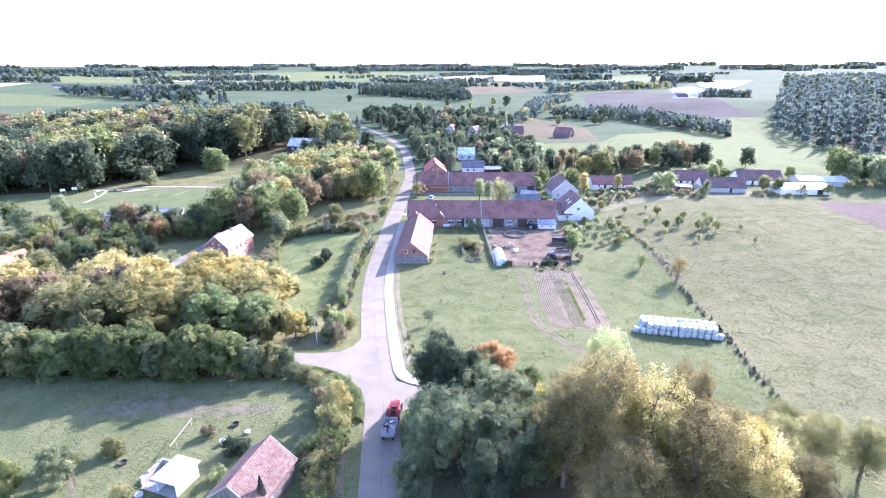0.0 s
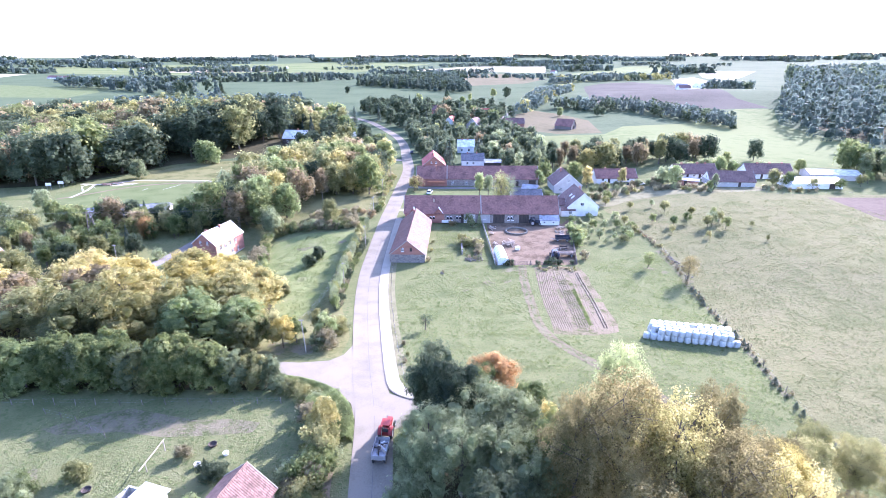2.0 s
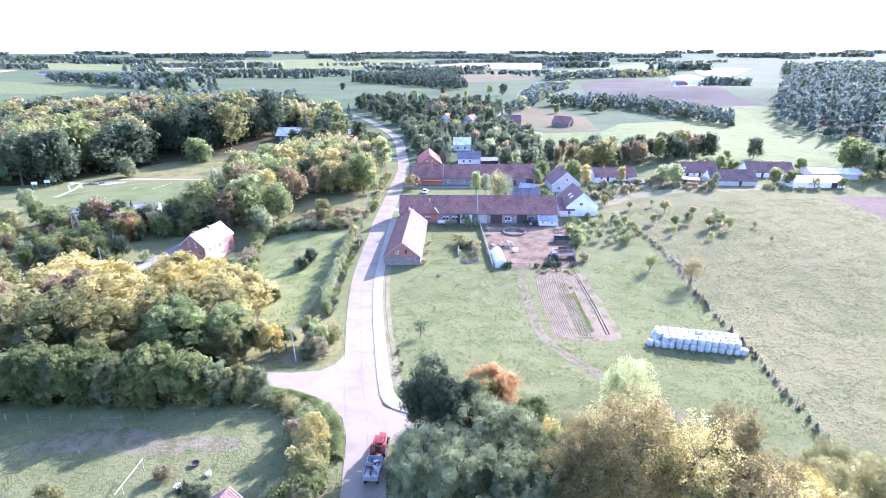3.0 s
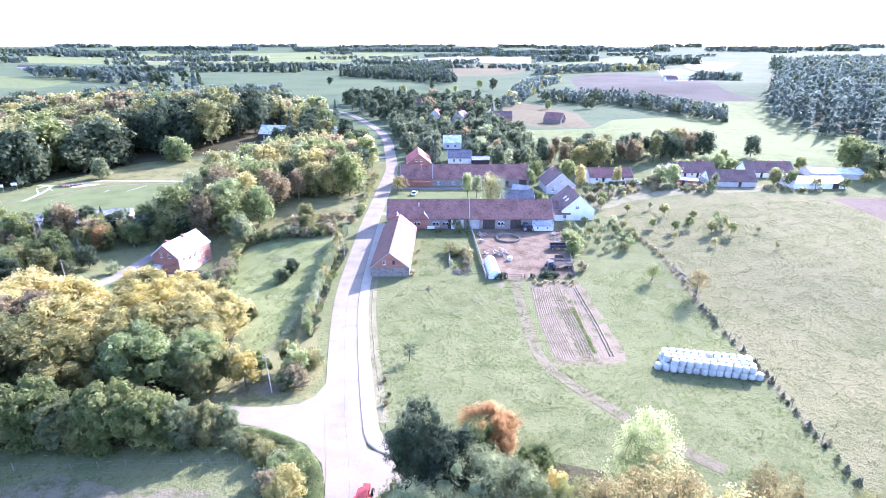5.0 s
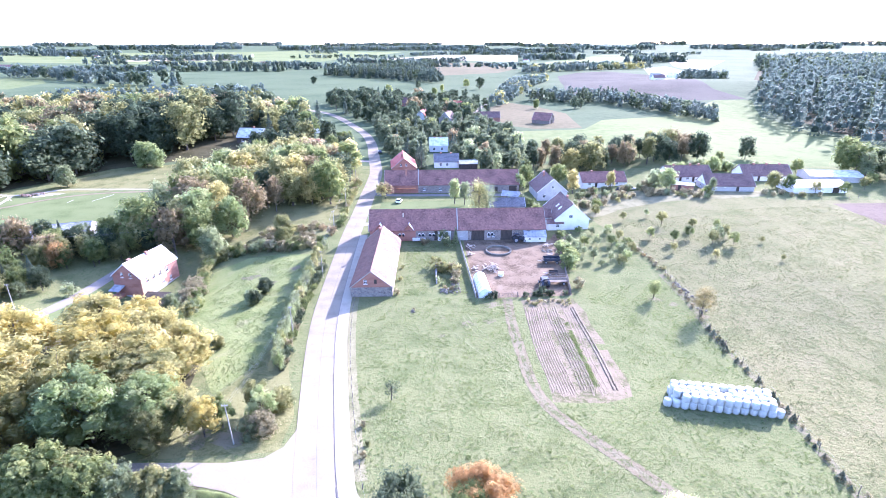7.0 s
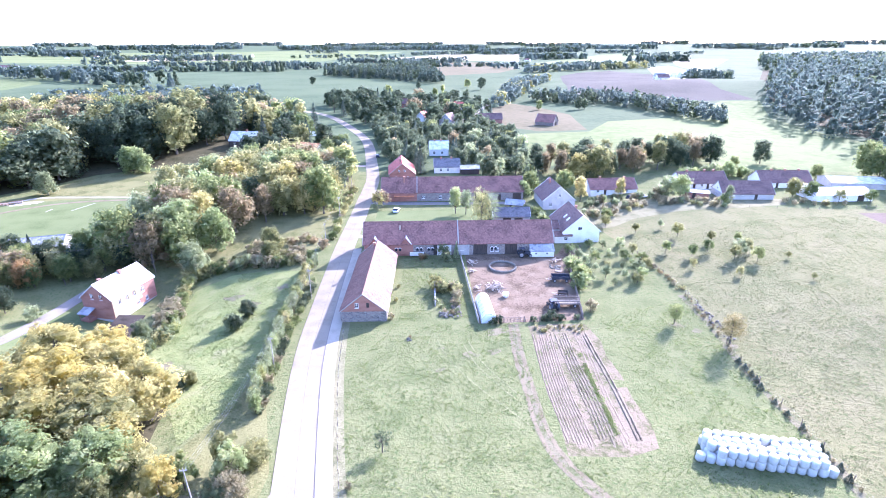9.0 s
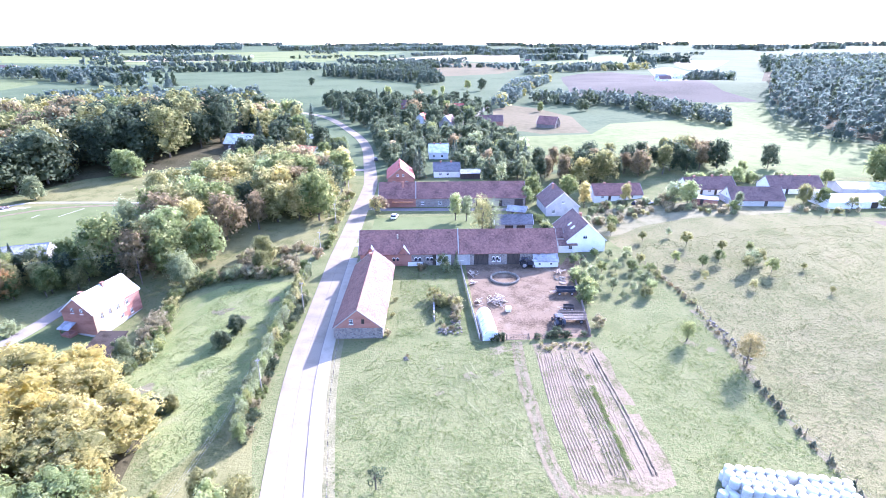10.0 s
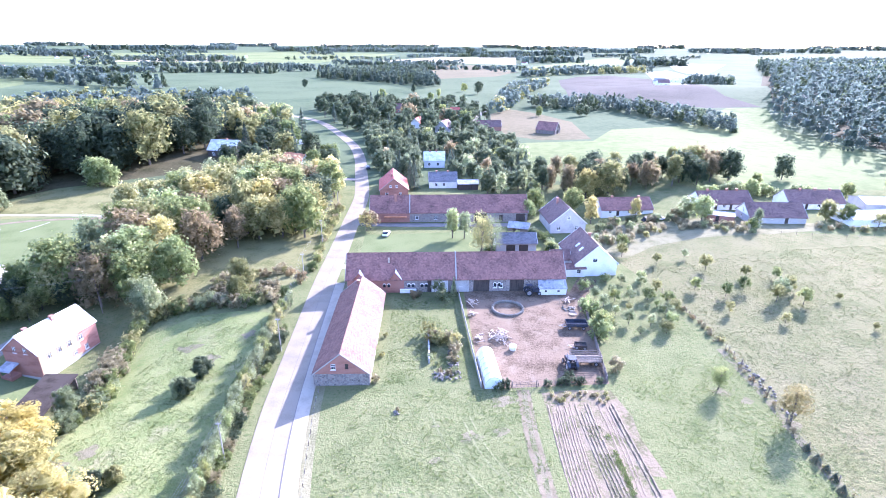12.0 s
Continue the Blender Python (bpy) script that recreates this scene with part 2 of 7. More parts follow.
WHITE = mat("white_plaster", (0.62, 0.61, 0.58), (0.8, 0.79, 0.76), 0.4, 4, 0.85, 0.08, 0, 0.7)
CREAM = mat("cream_plaster", (0.317, 0.255, 0.144), (0.414, 0.34, 0.201), 0.3, 4, 0.85, 0.08, 0, 0.7)
GREYWALL = mat("grey_render", (0.3, 0.29, 0.28), (0.45, 0.43, 0.41), 0.4, 4, 0.9, 0.1, 0, 0.6)
WOOD = mat("weathered_wood", (0.1, 0.08, 0.065), (0.22, 0.18, 0.15), 0.8, 6, 0.85, 0.15, 0, 0.6, stretch=(4, 4, 0.6))
WOOD_PALE = mat("pale_wood", (0.3, 0.25, 0.19), (0.45, 0.38, 0.3), 0.8, 6, 0.85, 0.15, 0, 0.6)
DARKWOOD = mat("dark_boards", (0.035, 0.028, 0.024), (0.075, 0.06, 0.05), 0.8, 6, 0.85, 0.1, 0, 0.6, stretch=(4, 4, 0.6))
TILE_RED = roof_mat("old_red_tiles", (0.125, 0.066, 0.055), (0.25, 0.125, 0.1))
TILE_PINK = roof_mat("pink_red_tiles", (0.124, 0.0558, 0.0403), (0.192, 0.0961, 0.0713))
TILE_MOSS = roof_mat("mossy_old_tiles", (0.095, 0.056, 0.042), (0.19, 0.112, 0.088))
TILE_BROWN = roof_mat("brown_tiles", (0.095, 0.06, 0.055), (0.18, 0.11, 0.095))
TILE_BRIGHT = roof_mat("bright_red_tiles", (0.42, 0.1, 0.07), (0.52, 0.15, 0.11))
TILE_ORANGE = roof_mat("orange_tiles", (0.45, 0.17, 0.08), (0.55, 0.24, 0.12))
SLATE = roof_mat("grey_slates", (0.1, 0.1, 0.11), (0.17, 0.165, 0.17))
SHEET = roof_mat("grey_sheet_roof", (0.2, 0.2, 0.21), (0.33, 0.33, 0.34), 0.9, 0.6)
SHEET_PALE = roof_mat("pale_patched_sheet_roof", (0.36, 0.36, 0.36), (0.58, 0.57, 0.55), 0.9, 0.6)
FELT = mat("old_roofing_felt", (0.022, 0.018, 0.015), (0.05, 0.043, 0.037), 0.6, 5, 1.0, 0.1, 0, 0.6, gloss=0.0)
METAL_WHITE = roof_mat("white_metal_roof", (0.561, 0.561, 0.561), (0.68, 0.68, 0.68), 1.2, 0.35)
METAL_GREY = mat("grey_steel", (0.25, 0.25, 0.26), (0.4, 0.4, 0.41), 0.8, 5, 0.5, 0.03, 0.5, 0.6)
BLACK = mat("black_rubber", (0.02, 0.02, 0.02), (0.045, 0.043, 0.04), 1, 8, 0.8, 0.05)
RED_PAINT = mat("red_machine_paint", (0.187, 0.0225, 0.018), (0.274, 0.0405, 0.036), 1, 6, 0.45, 0.02)
CAR_WHITE = mat("white_car_paint", (0.7, 0.7, 0.7), (0.8, 0.8, 0.8), 1, 4, 0.25, 0.0)
CAR_DARK = mat("dark_car_paint", (0.03, 0.035, 0.045), (0.05, 0.055, 0.07), 1, 4, 0.25, 0.0)
FILM = mat("pale_bale_film", (0.4, 0.42, 0.39), (0.56, 0.57, 0.54), 0.9, 5, 0.4, 0.1, 0, 0.7)
POLY = mat("milky_greenhouse_film", (0.62, 0.66, 0.66), (0.78, 0.8, 0.8), 0.8, 3, 0.4, 0.08, 0, 0.6)
CONCRETE = mat("weathered_concrete", (0.257, 0.243, 0.216), (0.374, 0.35, 0.31), 0.8, 5, 0.9, 0.1, 0, 0.6)
GLASS = glass_mat("window_glass")
BARK = mat("bark", (0.06, 0.05, 0.04), (0.14, 0.12, 0.1), 1.5, 8, 0.95, 0.3, 0, 0.6)
LEAF = {
    "green": leaf_mat("leaves_green", (0.0711, 0.0993, 0.0397), (0.162, 0.192, 0.0727), (0.305, 0.314, 0.126)),
    "dark": leaf_mat("leaves_dark", (0.0353, 0.0521, 0.0322), (0.0756, 0.0994, 0.0569), (0.143, 0.168, 0.0948)),
    "olive": leaf_mat("leaves_olive", (0.107, 0.119, 0.0486), (0.237, 0.234, 0.0987), (0.413, 0.382, 0.179)),
    "yellow": leaf_mat("leaves_yellow", (0.228, 0.195, 0.0613), (0.434, 0.367, 0.123), (0.617, 0.527, 0.233)),
    "gold": leaf_mat("leaves_gold", (0.171, 0.164, 0.0601), (0.365, 0.328, 0.128), (0.571, 0.492, 0.23)),
    "orange": leaf_mat("leaves_orange", (0.217, 0.146, 0.0643), (0.423, 0.275, 0.122), (0.571, 0.392, 0.2)),
    "rust": leaf_mat("leaves_rust", (0.117, 0.104, 0.0571), (0.234, 0.19, 0.107), (0.374, 0.3, 0.171)),
    "lime": leaf_mat("leaves_lime", (0.123, 0.157, 0.0667), (0.247, 0.29, 0.122), (0.391, 0.412, 0.211)),
    "willow": leaf_mat("leaves_silver", (0.106, 0.131, 0.0672), (0.216, 0.246, 0.13), (0.358, 0.388, 0.216)),
    "spruce": leaf_mat("needles", (0.042, 0.06, 0.0456), (0.072, 0.0984, 0.0744), (0.108, 0.138, 0.102)),
    "bronze": leaf_mat("leaves_bronze", (0.095, 0.089, 0.040), (0.192, 0.168, 0.076), (0.312, 0.262, 0.120)),
    "dry": leaf_mat("leaves_dry", (0.143, 0.131, 0.0759), (0.263, 0.235, 0.14), (0.407, 0.366, 0.227)),
    # pale cool tint paints the haze of distance into these leaves
    "distant": leaf_mat("leaves_haze_tinted", (0.0806, 0.111, 0.0944), (0.114, 0.147, 0.124), (0.151, 0.183, 0.149)),
    "grass": leaf_mat("blades_green", (0.076, 0.105, 0.0359), (0.125, 0.156, 0.0585), (0.182, 0.204, 0.0858)),
    "straw": leaf_mat("blades_dry", (0.0837, 0.099, 0.0449), (0.124, 0.134, 0.0627), (0.174, 0.172, 0.0924)),
}


# ---- building helpers ----
def box(bm, x0, y0, z0, x1, y1, z1, m=None):
    vs = [bm.verts.new((x, y, z)) for z in (z0, z1) for x, y in ((x0, y0), (x1, y0), (x1, y1), (x0, y1))]
    if m is not None:
        for v in vs:
            v.co = m @ v.co
    for f in ((3, 2, 1, 0), (4, 5, 6, 7), (0, 1, 5, 4), (1, 2, 6, 5), (2, 3, 7, 6), (3, 0, 4, 7)):
        bm.faces.new([vs[i] for i in f])
    return vs


def prism(bm, pts, depth, m=None):
    """A flat outline given as 3D points, made thick along depth."""
    d = Vector(depth)
    a = [Vector(p) for p in pts]
    b = [p + d for p in a]
    if m is not None:
        a, b = [m @ p for p in a], [m @ p for p in b]
    va, vb = [bm.verts.new(p) for p in a], [bm.verts.new(p) for p in b]
    bm.faces.new(va)
    bm.faces.new(vb[::-1])
    for i in range(len(va)):
        j = (i + 1) % len(va)
        bm.faces.new((va[j], va[i], vb[i], vb[j]))


def tube(bm, a, b, r0, r1, sides=6):
    """A tapered rod from a to b."""
    a, b = Vector(a), Vector(b)
    q = (b - a).to_track_quat("Z", "Y").to_matrix()
    rings = []
    for p, r in ((a, r0), (b, r1)):
        rings.append([bm.verts.new(p + q @ Vector((r * math.cos(t), r * math.sin(t), 0))) for t in (2 * math.pi * i / sides for i in range(sides))])
    for i in range(sides):
        j = (i + 1) % sides
        bm.faces.new((rings[0][i], rings[0][j], rings[1][j], rings[1][i]))
    bm.faces.new(rings[0][::-1])
    bm.faces.new(rings[1])


def rope(bm, pts, r, sides=4):
    """One bent round bar through all the points."""
    p = [Vector(a) for a in pts]
    rings = []
    for i, c in enumerate(p):
        q = (p[min(i + 1, len(p) - 1)] - p[max(i - 1, 0)]).to_track_quat("Z", "Y").to_matrix()
        rings.append([bm.verts.new(c + q @ Vector((r * math.cos(t), r * math.sin(t), 0))) for t in (2 * math.pi * k / sides for k in range(sides))])
    for a, b in zip(rings, rings[1:]):
        for i in range(sides):
            bm.faces.new((a[i], a[(i + 1) % sides], b[(i + 1) % sides], b[i]))


def mesh_of(name, bm, material):
    bmesh.ops.recalc_face_normals(bm, faces=bm.faces)
    me = bpy.data.meshes.new(name)
    bm.to_mesh(me)
    bm.free()
    me.materials.append(material)
    return me


def part(name, bm, material, parent, label=""):
    ob = new(name, mesh_of(name, bm, material))
    ob.parent = parent
    return tagged(ob, label)


def thing(name, x, y, yaw, label, category, group="", z=None, dz=0.0):
    ob = new(name)
    ob.matrix_basis = pose(x, y, (terrain(x, y) if z is None else z) + dz, 0, 0, yaw)
    return tagged(ob, label, category, group)


def inside(x, y, poly):
    r = False
    for (x0, y0), (x1, y1) in zip(poly, poly[1:] + poly[:1]):
        if (y0 > y) != (y1 > y) and x < (x1 - x0) * (y - y0) / (y1 - y0) + x0:
            r = not r
    return r


def glide(pts, step):
    """Points along a smooth line through pts."""
    p = [Vector(a) for a in pts]
    p = [2 * p[0] - p[1]] + p + [2 * p[-1] - p[-2]]
    out = []
    for i in range(1, len(p) - 2):
        n = max(1, int((p[i + 1] - p[i]).length / step))
        for k in range(n):
            t = k / n
            out.append(0.5 * (2 * p[i] + (p[i + 1] - p[i - 1]) * t + (2 * p[i - 1] - 5 * p[i] + 4 * p[i + 1] - p[i + 2]) * t * t
                              + (3 * p[i] - p[i - 1] - 3 * p[i + 1] + p[i + 2]) * t ** 3))
    return out + [p[-2]]


def strip(name, line, left, right, dz, material, label, category, step=2.0, skirt=0.12):
    """A band that follows a line over the land, with real edges."""
    p = glide(line, step)
    bm = bmesh.new()
    rows = []
    for i, c in enumerate(p):
        d = (p[min(i + 1, len(p) - 1)] - p[max(i - 1, 0)]).normalized()
        side = Vector((d.y, -d.x))
        row = []
        for s, low in ((left, skirt), (left, 0), ((left + right) / 2, 0), (right, 0), (right, skirt)):
            q = c + side * s
            row.append(bm.verts.new((q.x, q.y, terrain(q.x, q.y) + dz - low)))
        rows.append(row)
    for a, b in zip(rows, rows[1:]):
        for i in range(4):
            bm.faces.new((a[i], a[i + 1], b[i + 1], b[i]))
    return tagged(new(name, mesh_of(name, bm, material)), label, category, kind="structure")


def patch(name, poly, dz, material, label, category, grid=3.0, kind="structure"):
    """A sheet with a free outline that lies on the land."""
    from mathutils.geometry import delaunay_2d_cdt
    pts = []
    for a, b in zip(poly, poly[1:] + poly[:1]):
        n = max(1, int(math.dist(a, b) / grid))
        pts += [Vector((a[0] + (b[0] - a[0]) * k / n, a[1] + (b[1] - a[1]) * k / n)) for k in range(n)]
    m = len(pts)
    edges = [(i, (i + 1) % m) for i in range(m)]
    x0, x1 = min(p.x for p in pts), max(p.x for p in pts)
    y0, y1 = min(p.y for p in pts), max(p.y for p in pts)
    for i in range(int((x1 - x0) / grid) + 1):
        for j in range(int((y1 - y0) / grid) + 1):
            q = (x0 + (i + 0.5) * grid, y0 + (j + 0.5) * grid)
            if inside(*q, poly):
                pts.append(Vector(q))
    v, _, f, *_ = delaunay_2d_cdt(pts, edges, [], 1, 1e-4)
    bm = bmesh.new()
    vs = [bm.verts.new((p.x, p.y, terrain(p.x, p.y) + dz)) for p in v]
    for a in f:
        bm.faces.new([vs[i] for i in a])
    return tagged(new(name, mesh_of(name, bm, material)), label, category, kind=kind)

# ---- the land ----
def ground_sheet():
    """One sheet of land out to the horizon, with fields as regions of it."""
    from mathutils.geometry import delaunay_2d_cdt
    regions = [
        (PASTURE, [(56, -40), (52, 50), (53, 61), (55.5, 81), (56, 95), (57.5, 121), (58, 137), (56.5, 150), (52, 175), (60, 186), (100, 184), (132, 178), (180, 178), (240, 150), (240, -40)]),
        (PLOUGH, [(133.6, 138), (134.4, 174), (175, 174), (230, 140), (230, 100), (150, 100)]),
        (FAR_LIGHT, [(45, 262), (51, 348), (102, 350), (130, 400), (187, 418), (271, 512), (306, 510), (255, 412), (235, 320), (235, 230), (160, 228), (114, 232)]),
        (OLIVE, [(51, 475), (79, 518), (97, 491), (113, 438), (103, 357), (72, 356), (55, 377)]),
        (FAR_PLOUGH, [(220, 917), (272, 997), (346, 1053), (400, 930), (330, 700), (300, 570), (305, 517), (256, 513), (217, 538), (187, 563), (149, 582)]),
        (STUBBLE, [(72, 2290), (375, 2245), (273, 1635), (157, 1716), (56, 1774), (-150, 1900)]),
        (OLIVE, [(50, 1600), (193, 1582), (193, 1123), (130, 990), (30, 935), (-30, 1100)]),
        (FAR_LIGHT, [(301, 1527), (683, 2179), (865, 2189), (564, 1592), (339, 1156), (203, 980), (240, 1200)]),
        (STUBBLE, [(478, 1210), (571, 1311), (478, 962), (360, 720), (320, 760)]),
        (STUBBLE, [(772, 1770), (919, 1690), (513, 1032), (591, 1309)]),
        (FAR_LIGHT, [(-1565, 2136), (-1252, 2422), (-552, 2755), (-100, 2600), (-316, 1702), (-760, 1540), (-1189, 1622)]),
        (STUBBLE, [(-1000, 2000), (-700, 2150), (-560, 1800), (-900, 1700)]),
        (STUBBLE, [(-1700, 1500), (-1250, 1600), (-1150, 1350), (-1500, 1300)]),
        (LAWN, [(-900, 1050), (-697, 952), (-609, 910), (-541, 815), (-515, 706), (-700, 720)]),
        # dark floor regions paint in the shade under trees
        (FLOOR_SHADE, [(-330, 180), (-232, 188), (-168, 205), (-150, 228), (-138, 244), (-100, 264), (-60, 275), (-70, 340), (-115, 440), (-330, 430)]),
        (FLOOR_SHADE, [(330, 540), (296, 462), (264, 378), (248, 320), (250, 270), (420, 240), (900, 300), (1500, 900), (1200, 1700), (700, 1150), (480, 800)]),
        (LAWN, [(-150, 205), (-100, 214), (-88, 200), (-90, 178), (-112, 160), (-146, 171), (-158, 188)]),
        (ROUGH, [(-150, 207), (-140, 240), (-100, 258), (-88, 250), (-96, 216)]),
        (ROUGH, [(-62, 150), (-30, 158), (-27, 175), (-30, 200), (-28, 235), (-45, 262), (-80, 262), (-98, 235), (-92, 190), (-100, 158)]),
        (DRY_GRASS, [(48, 176), (56, 171), (66, 178), (80, 181), (100, 181), (118, 184), (122, 190), (96, 197), (62, 197), (50, 190)]),
        (LAWN, [(-82, 112), (-64.5, 110), (-64, 124), (-71, 131), (-86, 128)]),
        (LAWN, [(-15.5, 167), (-15.5, 192), (14, 194), (34, 190), (36, 180), (20, 172)]),
        (DIRT, [(11, 153), (34.8, 152.6), (37, 150), (33, 116.4), (11.3, 115.6)]),
        (DIRT, [(34.6, 150), (40, 160), (44, 158), (38, 148)]),
        (FLOOR_SHADE, [(-3, 30), (-2, 50), (8, 56), (22, 52), (36, 44), (48, 34), (46, 22), (36, 16), (22, 14), (8, 20), (-2, 24)]),
        # hedge shade, painted as a dark strip of ground
        (FLOOR_SHADE, [(-100, 57.4), (-27, 57.4), (-28, 62), (-33, 61), (-50, 62), (-100, 62)]),
        (FLOOR_SHADE, [(-100, 68), (-45, 66), (-36, 70), (-40, 92), (-62, 104), (-100, 108)]),
        # sloping meadow, its missing sunlight put into the grass colour
        (FRESH_SUNLIT, [(-51, 100), (-40, 92), (-34, 82), (-29.5, 92), (-29.5, 112), (-30, 144), (-38, 146), (-48, 145), (-55, 139), (-53, 118)]),
        (ROUGH, [(-38, 67), (-20, 68), (-19.6, 76), (-24, 90), (-26.5, 110), (-28.5, 140), (-31, 140), (-29, 110), (-29, 92), (-34, 80)]),
    ]
    pts, edges = [], []
    for _, poly in regions:
        first = len(pts)
        for a, b in zip(poly, poly[1:] + poly[:1]):
            far = math.hypot(*a)
            n = max(1, int(math.dist(a, b) / (5 if far < 320 else 40)))
            pts += [Vector((a[0] + (b[0] - a[0]) * k / n, a[1] + (b[1] - a[1]) * k / n)) for k in range(n)]
        edges += [(i, i + 1 if i + 1 < len(pts) else first) for i in range(first, len(pts))]
    for x0, x1, y0, y1, s, hole in ((-220, 220, -60, 330, 4.5, None), (-150, 60, 334, 540, 6.5, None), (-760, 960, -260, 1200, 36, (-224, 224, -64, 334)), (-4600, 4600, -4600, 4600, 230, (-790, 990, -290, 1230))):
        for i in range(int((x1 - x0) / s) + 1):
            for j in range(int((y1 - y0) / s) + 1):
                x, y = x0 + i * s + random.uniform(-0.2, 0.2) * s, y0 + j * s + random.uniform(-0.2, 0.2) * s
                if (not hole or not (hole[0] < x < hole[1] and hole[2] < y < hole[3])) and math.hypot(x, y) < 4800:
                    pts.append(Vector((x, y)))
    v, _, f, *_ = delaunay_2d_cdt(pts, edges, [], 0, 1e-3)
    me = bpy.data.meshes.new("ground")
    me.from_pydata([(p.x, p.y, terrain(p.x, p.y)) for p in v], [], [tuple(a) for a in f])
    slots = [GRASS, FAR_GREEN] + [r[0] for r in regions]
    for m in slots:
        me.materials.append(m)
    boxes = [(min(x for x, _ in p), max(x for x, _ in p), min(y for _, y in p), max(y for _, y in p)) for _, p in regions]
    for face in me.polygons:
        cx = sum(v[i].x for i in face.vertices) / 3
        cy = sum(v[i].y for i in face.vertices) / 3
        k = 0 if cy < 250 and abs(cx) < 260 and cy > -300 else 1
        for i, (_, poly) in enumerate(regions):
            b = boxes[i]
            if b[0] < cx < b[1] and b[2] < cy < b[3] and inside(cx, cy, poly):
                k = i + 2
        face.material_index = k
        face.use_smooth = True
    if me.polygons[0].normal.z < 0:
        me.flip_normals()
    tagged(new("ground", me), "green autumn meadows and fields of rolling farmland", "ground", kind="structure")


ground_sheet()

ROAD = [(2, -120), (-3, -40), (-6.5, 0), (-9.2, 31), (-10.1, 39.4), (-11.3, 50), (-12.9, 58), (-14.2, 64), (-15.9, 73.5), (-17.9, 85.5), (-19.7, 98), (-20.8, 110),
        (-21.2, 120), (-21.5, 134), (-21.8, 158), (-21.5, 177), (-21.3, 203), (-21.0, 229), (-21.9, 244), (-24.8, 268), (-28.8, 300), (-35.2, 332), (-45, 365),
        (-57, 400), (-70, 432), (-87, 459), (-125, 495), (-190, 540), (-300, 600)]
strip("road", ROAD, -2.7, 2.7, 0.07, ASPHALT, "pale worn asphalt village road running through the farmland", "road")
WALK = [(-13.55, 61)] + [p for p in ROAD if 62 < p[1] < 170]
strip("pavement", WALK, 2.66, 4.8, 0.13, PAVING, "pale paved footpath beside the village road", "pavement")
strip("kerb", WALK, 2.57, 2.66, 0.14, KERB, "dark kerb between road and footpath", "kerb", skirt=0.2)
patch("pavement", [(-11.1, 62.3), (-10.9, 61.2), (-10.45, 59.4), (-9.8, 57.9), (-9.0, 57.0), (-8.2, 56.3), (-7.0, 55.7), (-5.4, 55.2), (-4.6, 56.4), (-6.4, 57.2), (-7.5, 58.6), (-8.4, 60.2), (-8.75, 61.4), (-9.05, 62.6)], 0.125, PAVING, "pale paved footpath end curving into the field entry", "pavement", 1.0)
strip("kerb", [(-11.0, 61.2), (-10.55, 59.4), (-9.95, 57.9), (-9.1, 56.9), (-8.3, 56.2), (-7.1, 55.5), (-5.2, 54.9)], -0.03, 0.07, 0.14, KERB, "dark kerb curving into the field entry", "kerb", 0.6, 0.2)
strip("verge", WALK, 4.8, 6.4, 0.02, DRY_GRASS, "strip of dry pale grass beside the footpath", "verge")
strip("road_seam", [p for p in ROAD if 20 < p[1] < 210], 0.15, 0.21, 0.075, KERB, "dark tar seam along the middle of the road", "road seam", 3, 0.02)
patch("road_junction", [(-14.2, 50.5), (-15.3, 54), (-18.2, 57.7), (-20.9, 59.2), (-24.4, 61), (-27.4, 61.8), (-31.5, 62.7), (-45, 63.2), (-110, 64.5), (-110, 67.8), (-45, 66.6), (-31, 66.3),
                        (-26.5, 66), (-21.5, 66.8), (-19.4, 68.9), (-18.4, 72.8), (-16.5, 73), (-12, 56)], 0.045, ASPHALT, "pale worn side road joining the main road", "road")
patch("road_entry", [(-10.5, 57.2), (-9.2, 56.4), (-7.6, 55.8), (-3, 55.2), (-2, 51), (-7, 49), (-10, 47)], 0.05, ASPHALT, "asphalt field entry beside the road", "road")
strip("path", [(-110, 66), (-92, 92), (-84, 112), (-82, 122), (-80.5, 133), (-79, 141)], -1.4, 1.4, 0.06, GRAVEL, "grey gravel drive to the red house", "path")
strip("path", [(-24, 260), (-40, 262), (-60, 268)], -1.8, 1.8, 0.05, GRAVEL, "gravel lane off the village road", "path")
strip("path", [(-19, 203), (-8, 201.2), (34, 200.3)], -1.6, 1.6, 0.06, GRAVEL, "grey farm lane in front of the rear barn", "path")
strip("path", [(-19, 168), (0, 166.8), (30, 167.2), (40, 171)], -1.3, 1.3, 0.06, PAVING, "pale lane behind the long barn", "path")
strip("path", [(-153, 182), (-130, 205), (-98, 211)], -0.9, 0.9, 0.04, TRACK, "pale trodden path round the sports field", "path")
strip("path", [(20, 385), (34, 430), (60, 520), (95, 640), (140, 780)], -2, 2, 0.1, GRAVEL, "pale country lane climbing between trees", "path", 8)
TRACKLINE = [(18.1, 115.2), (17.4, 104), (17.45, 95.4), (17.4, 89), (17.4, 84.5), (18.4, 78), (21.2, 71.8), (25.3, 65.6), (30, 58.5), (36, 52.5)]
strip("worn_lane", TRACKLINE, -1.12, 1.1, 0.022, LANE, "worn strip of thin grass and earth across the meadow", "track", 1.0, 0.05)
for s in (-0.68, 0.66):
    strip("wheel_track", TRACKLINE, s - 0.27, s + 0.27, 0.034, TRACK, "bare earth wheel track across the meadow", "track", 1.0, 0.05)

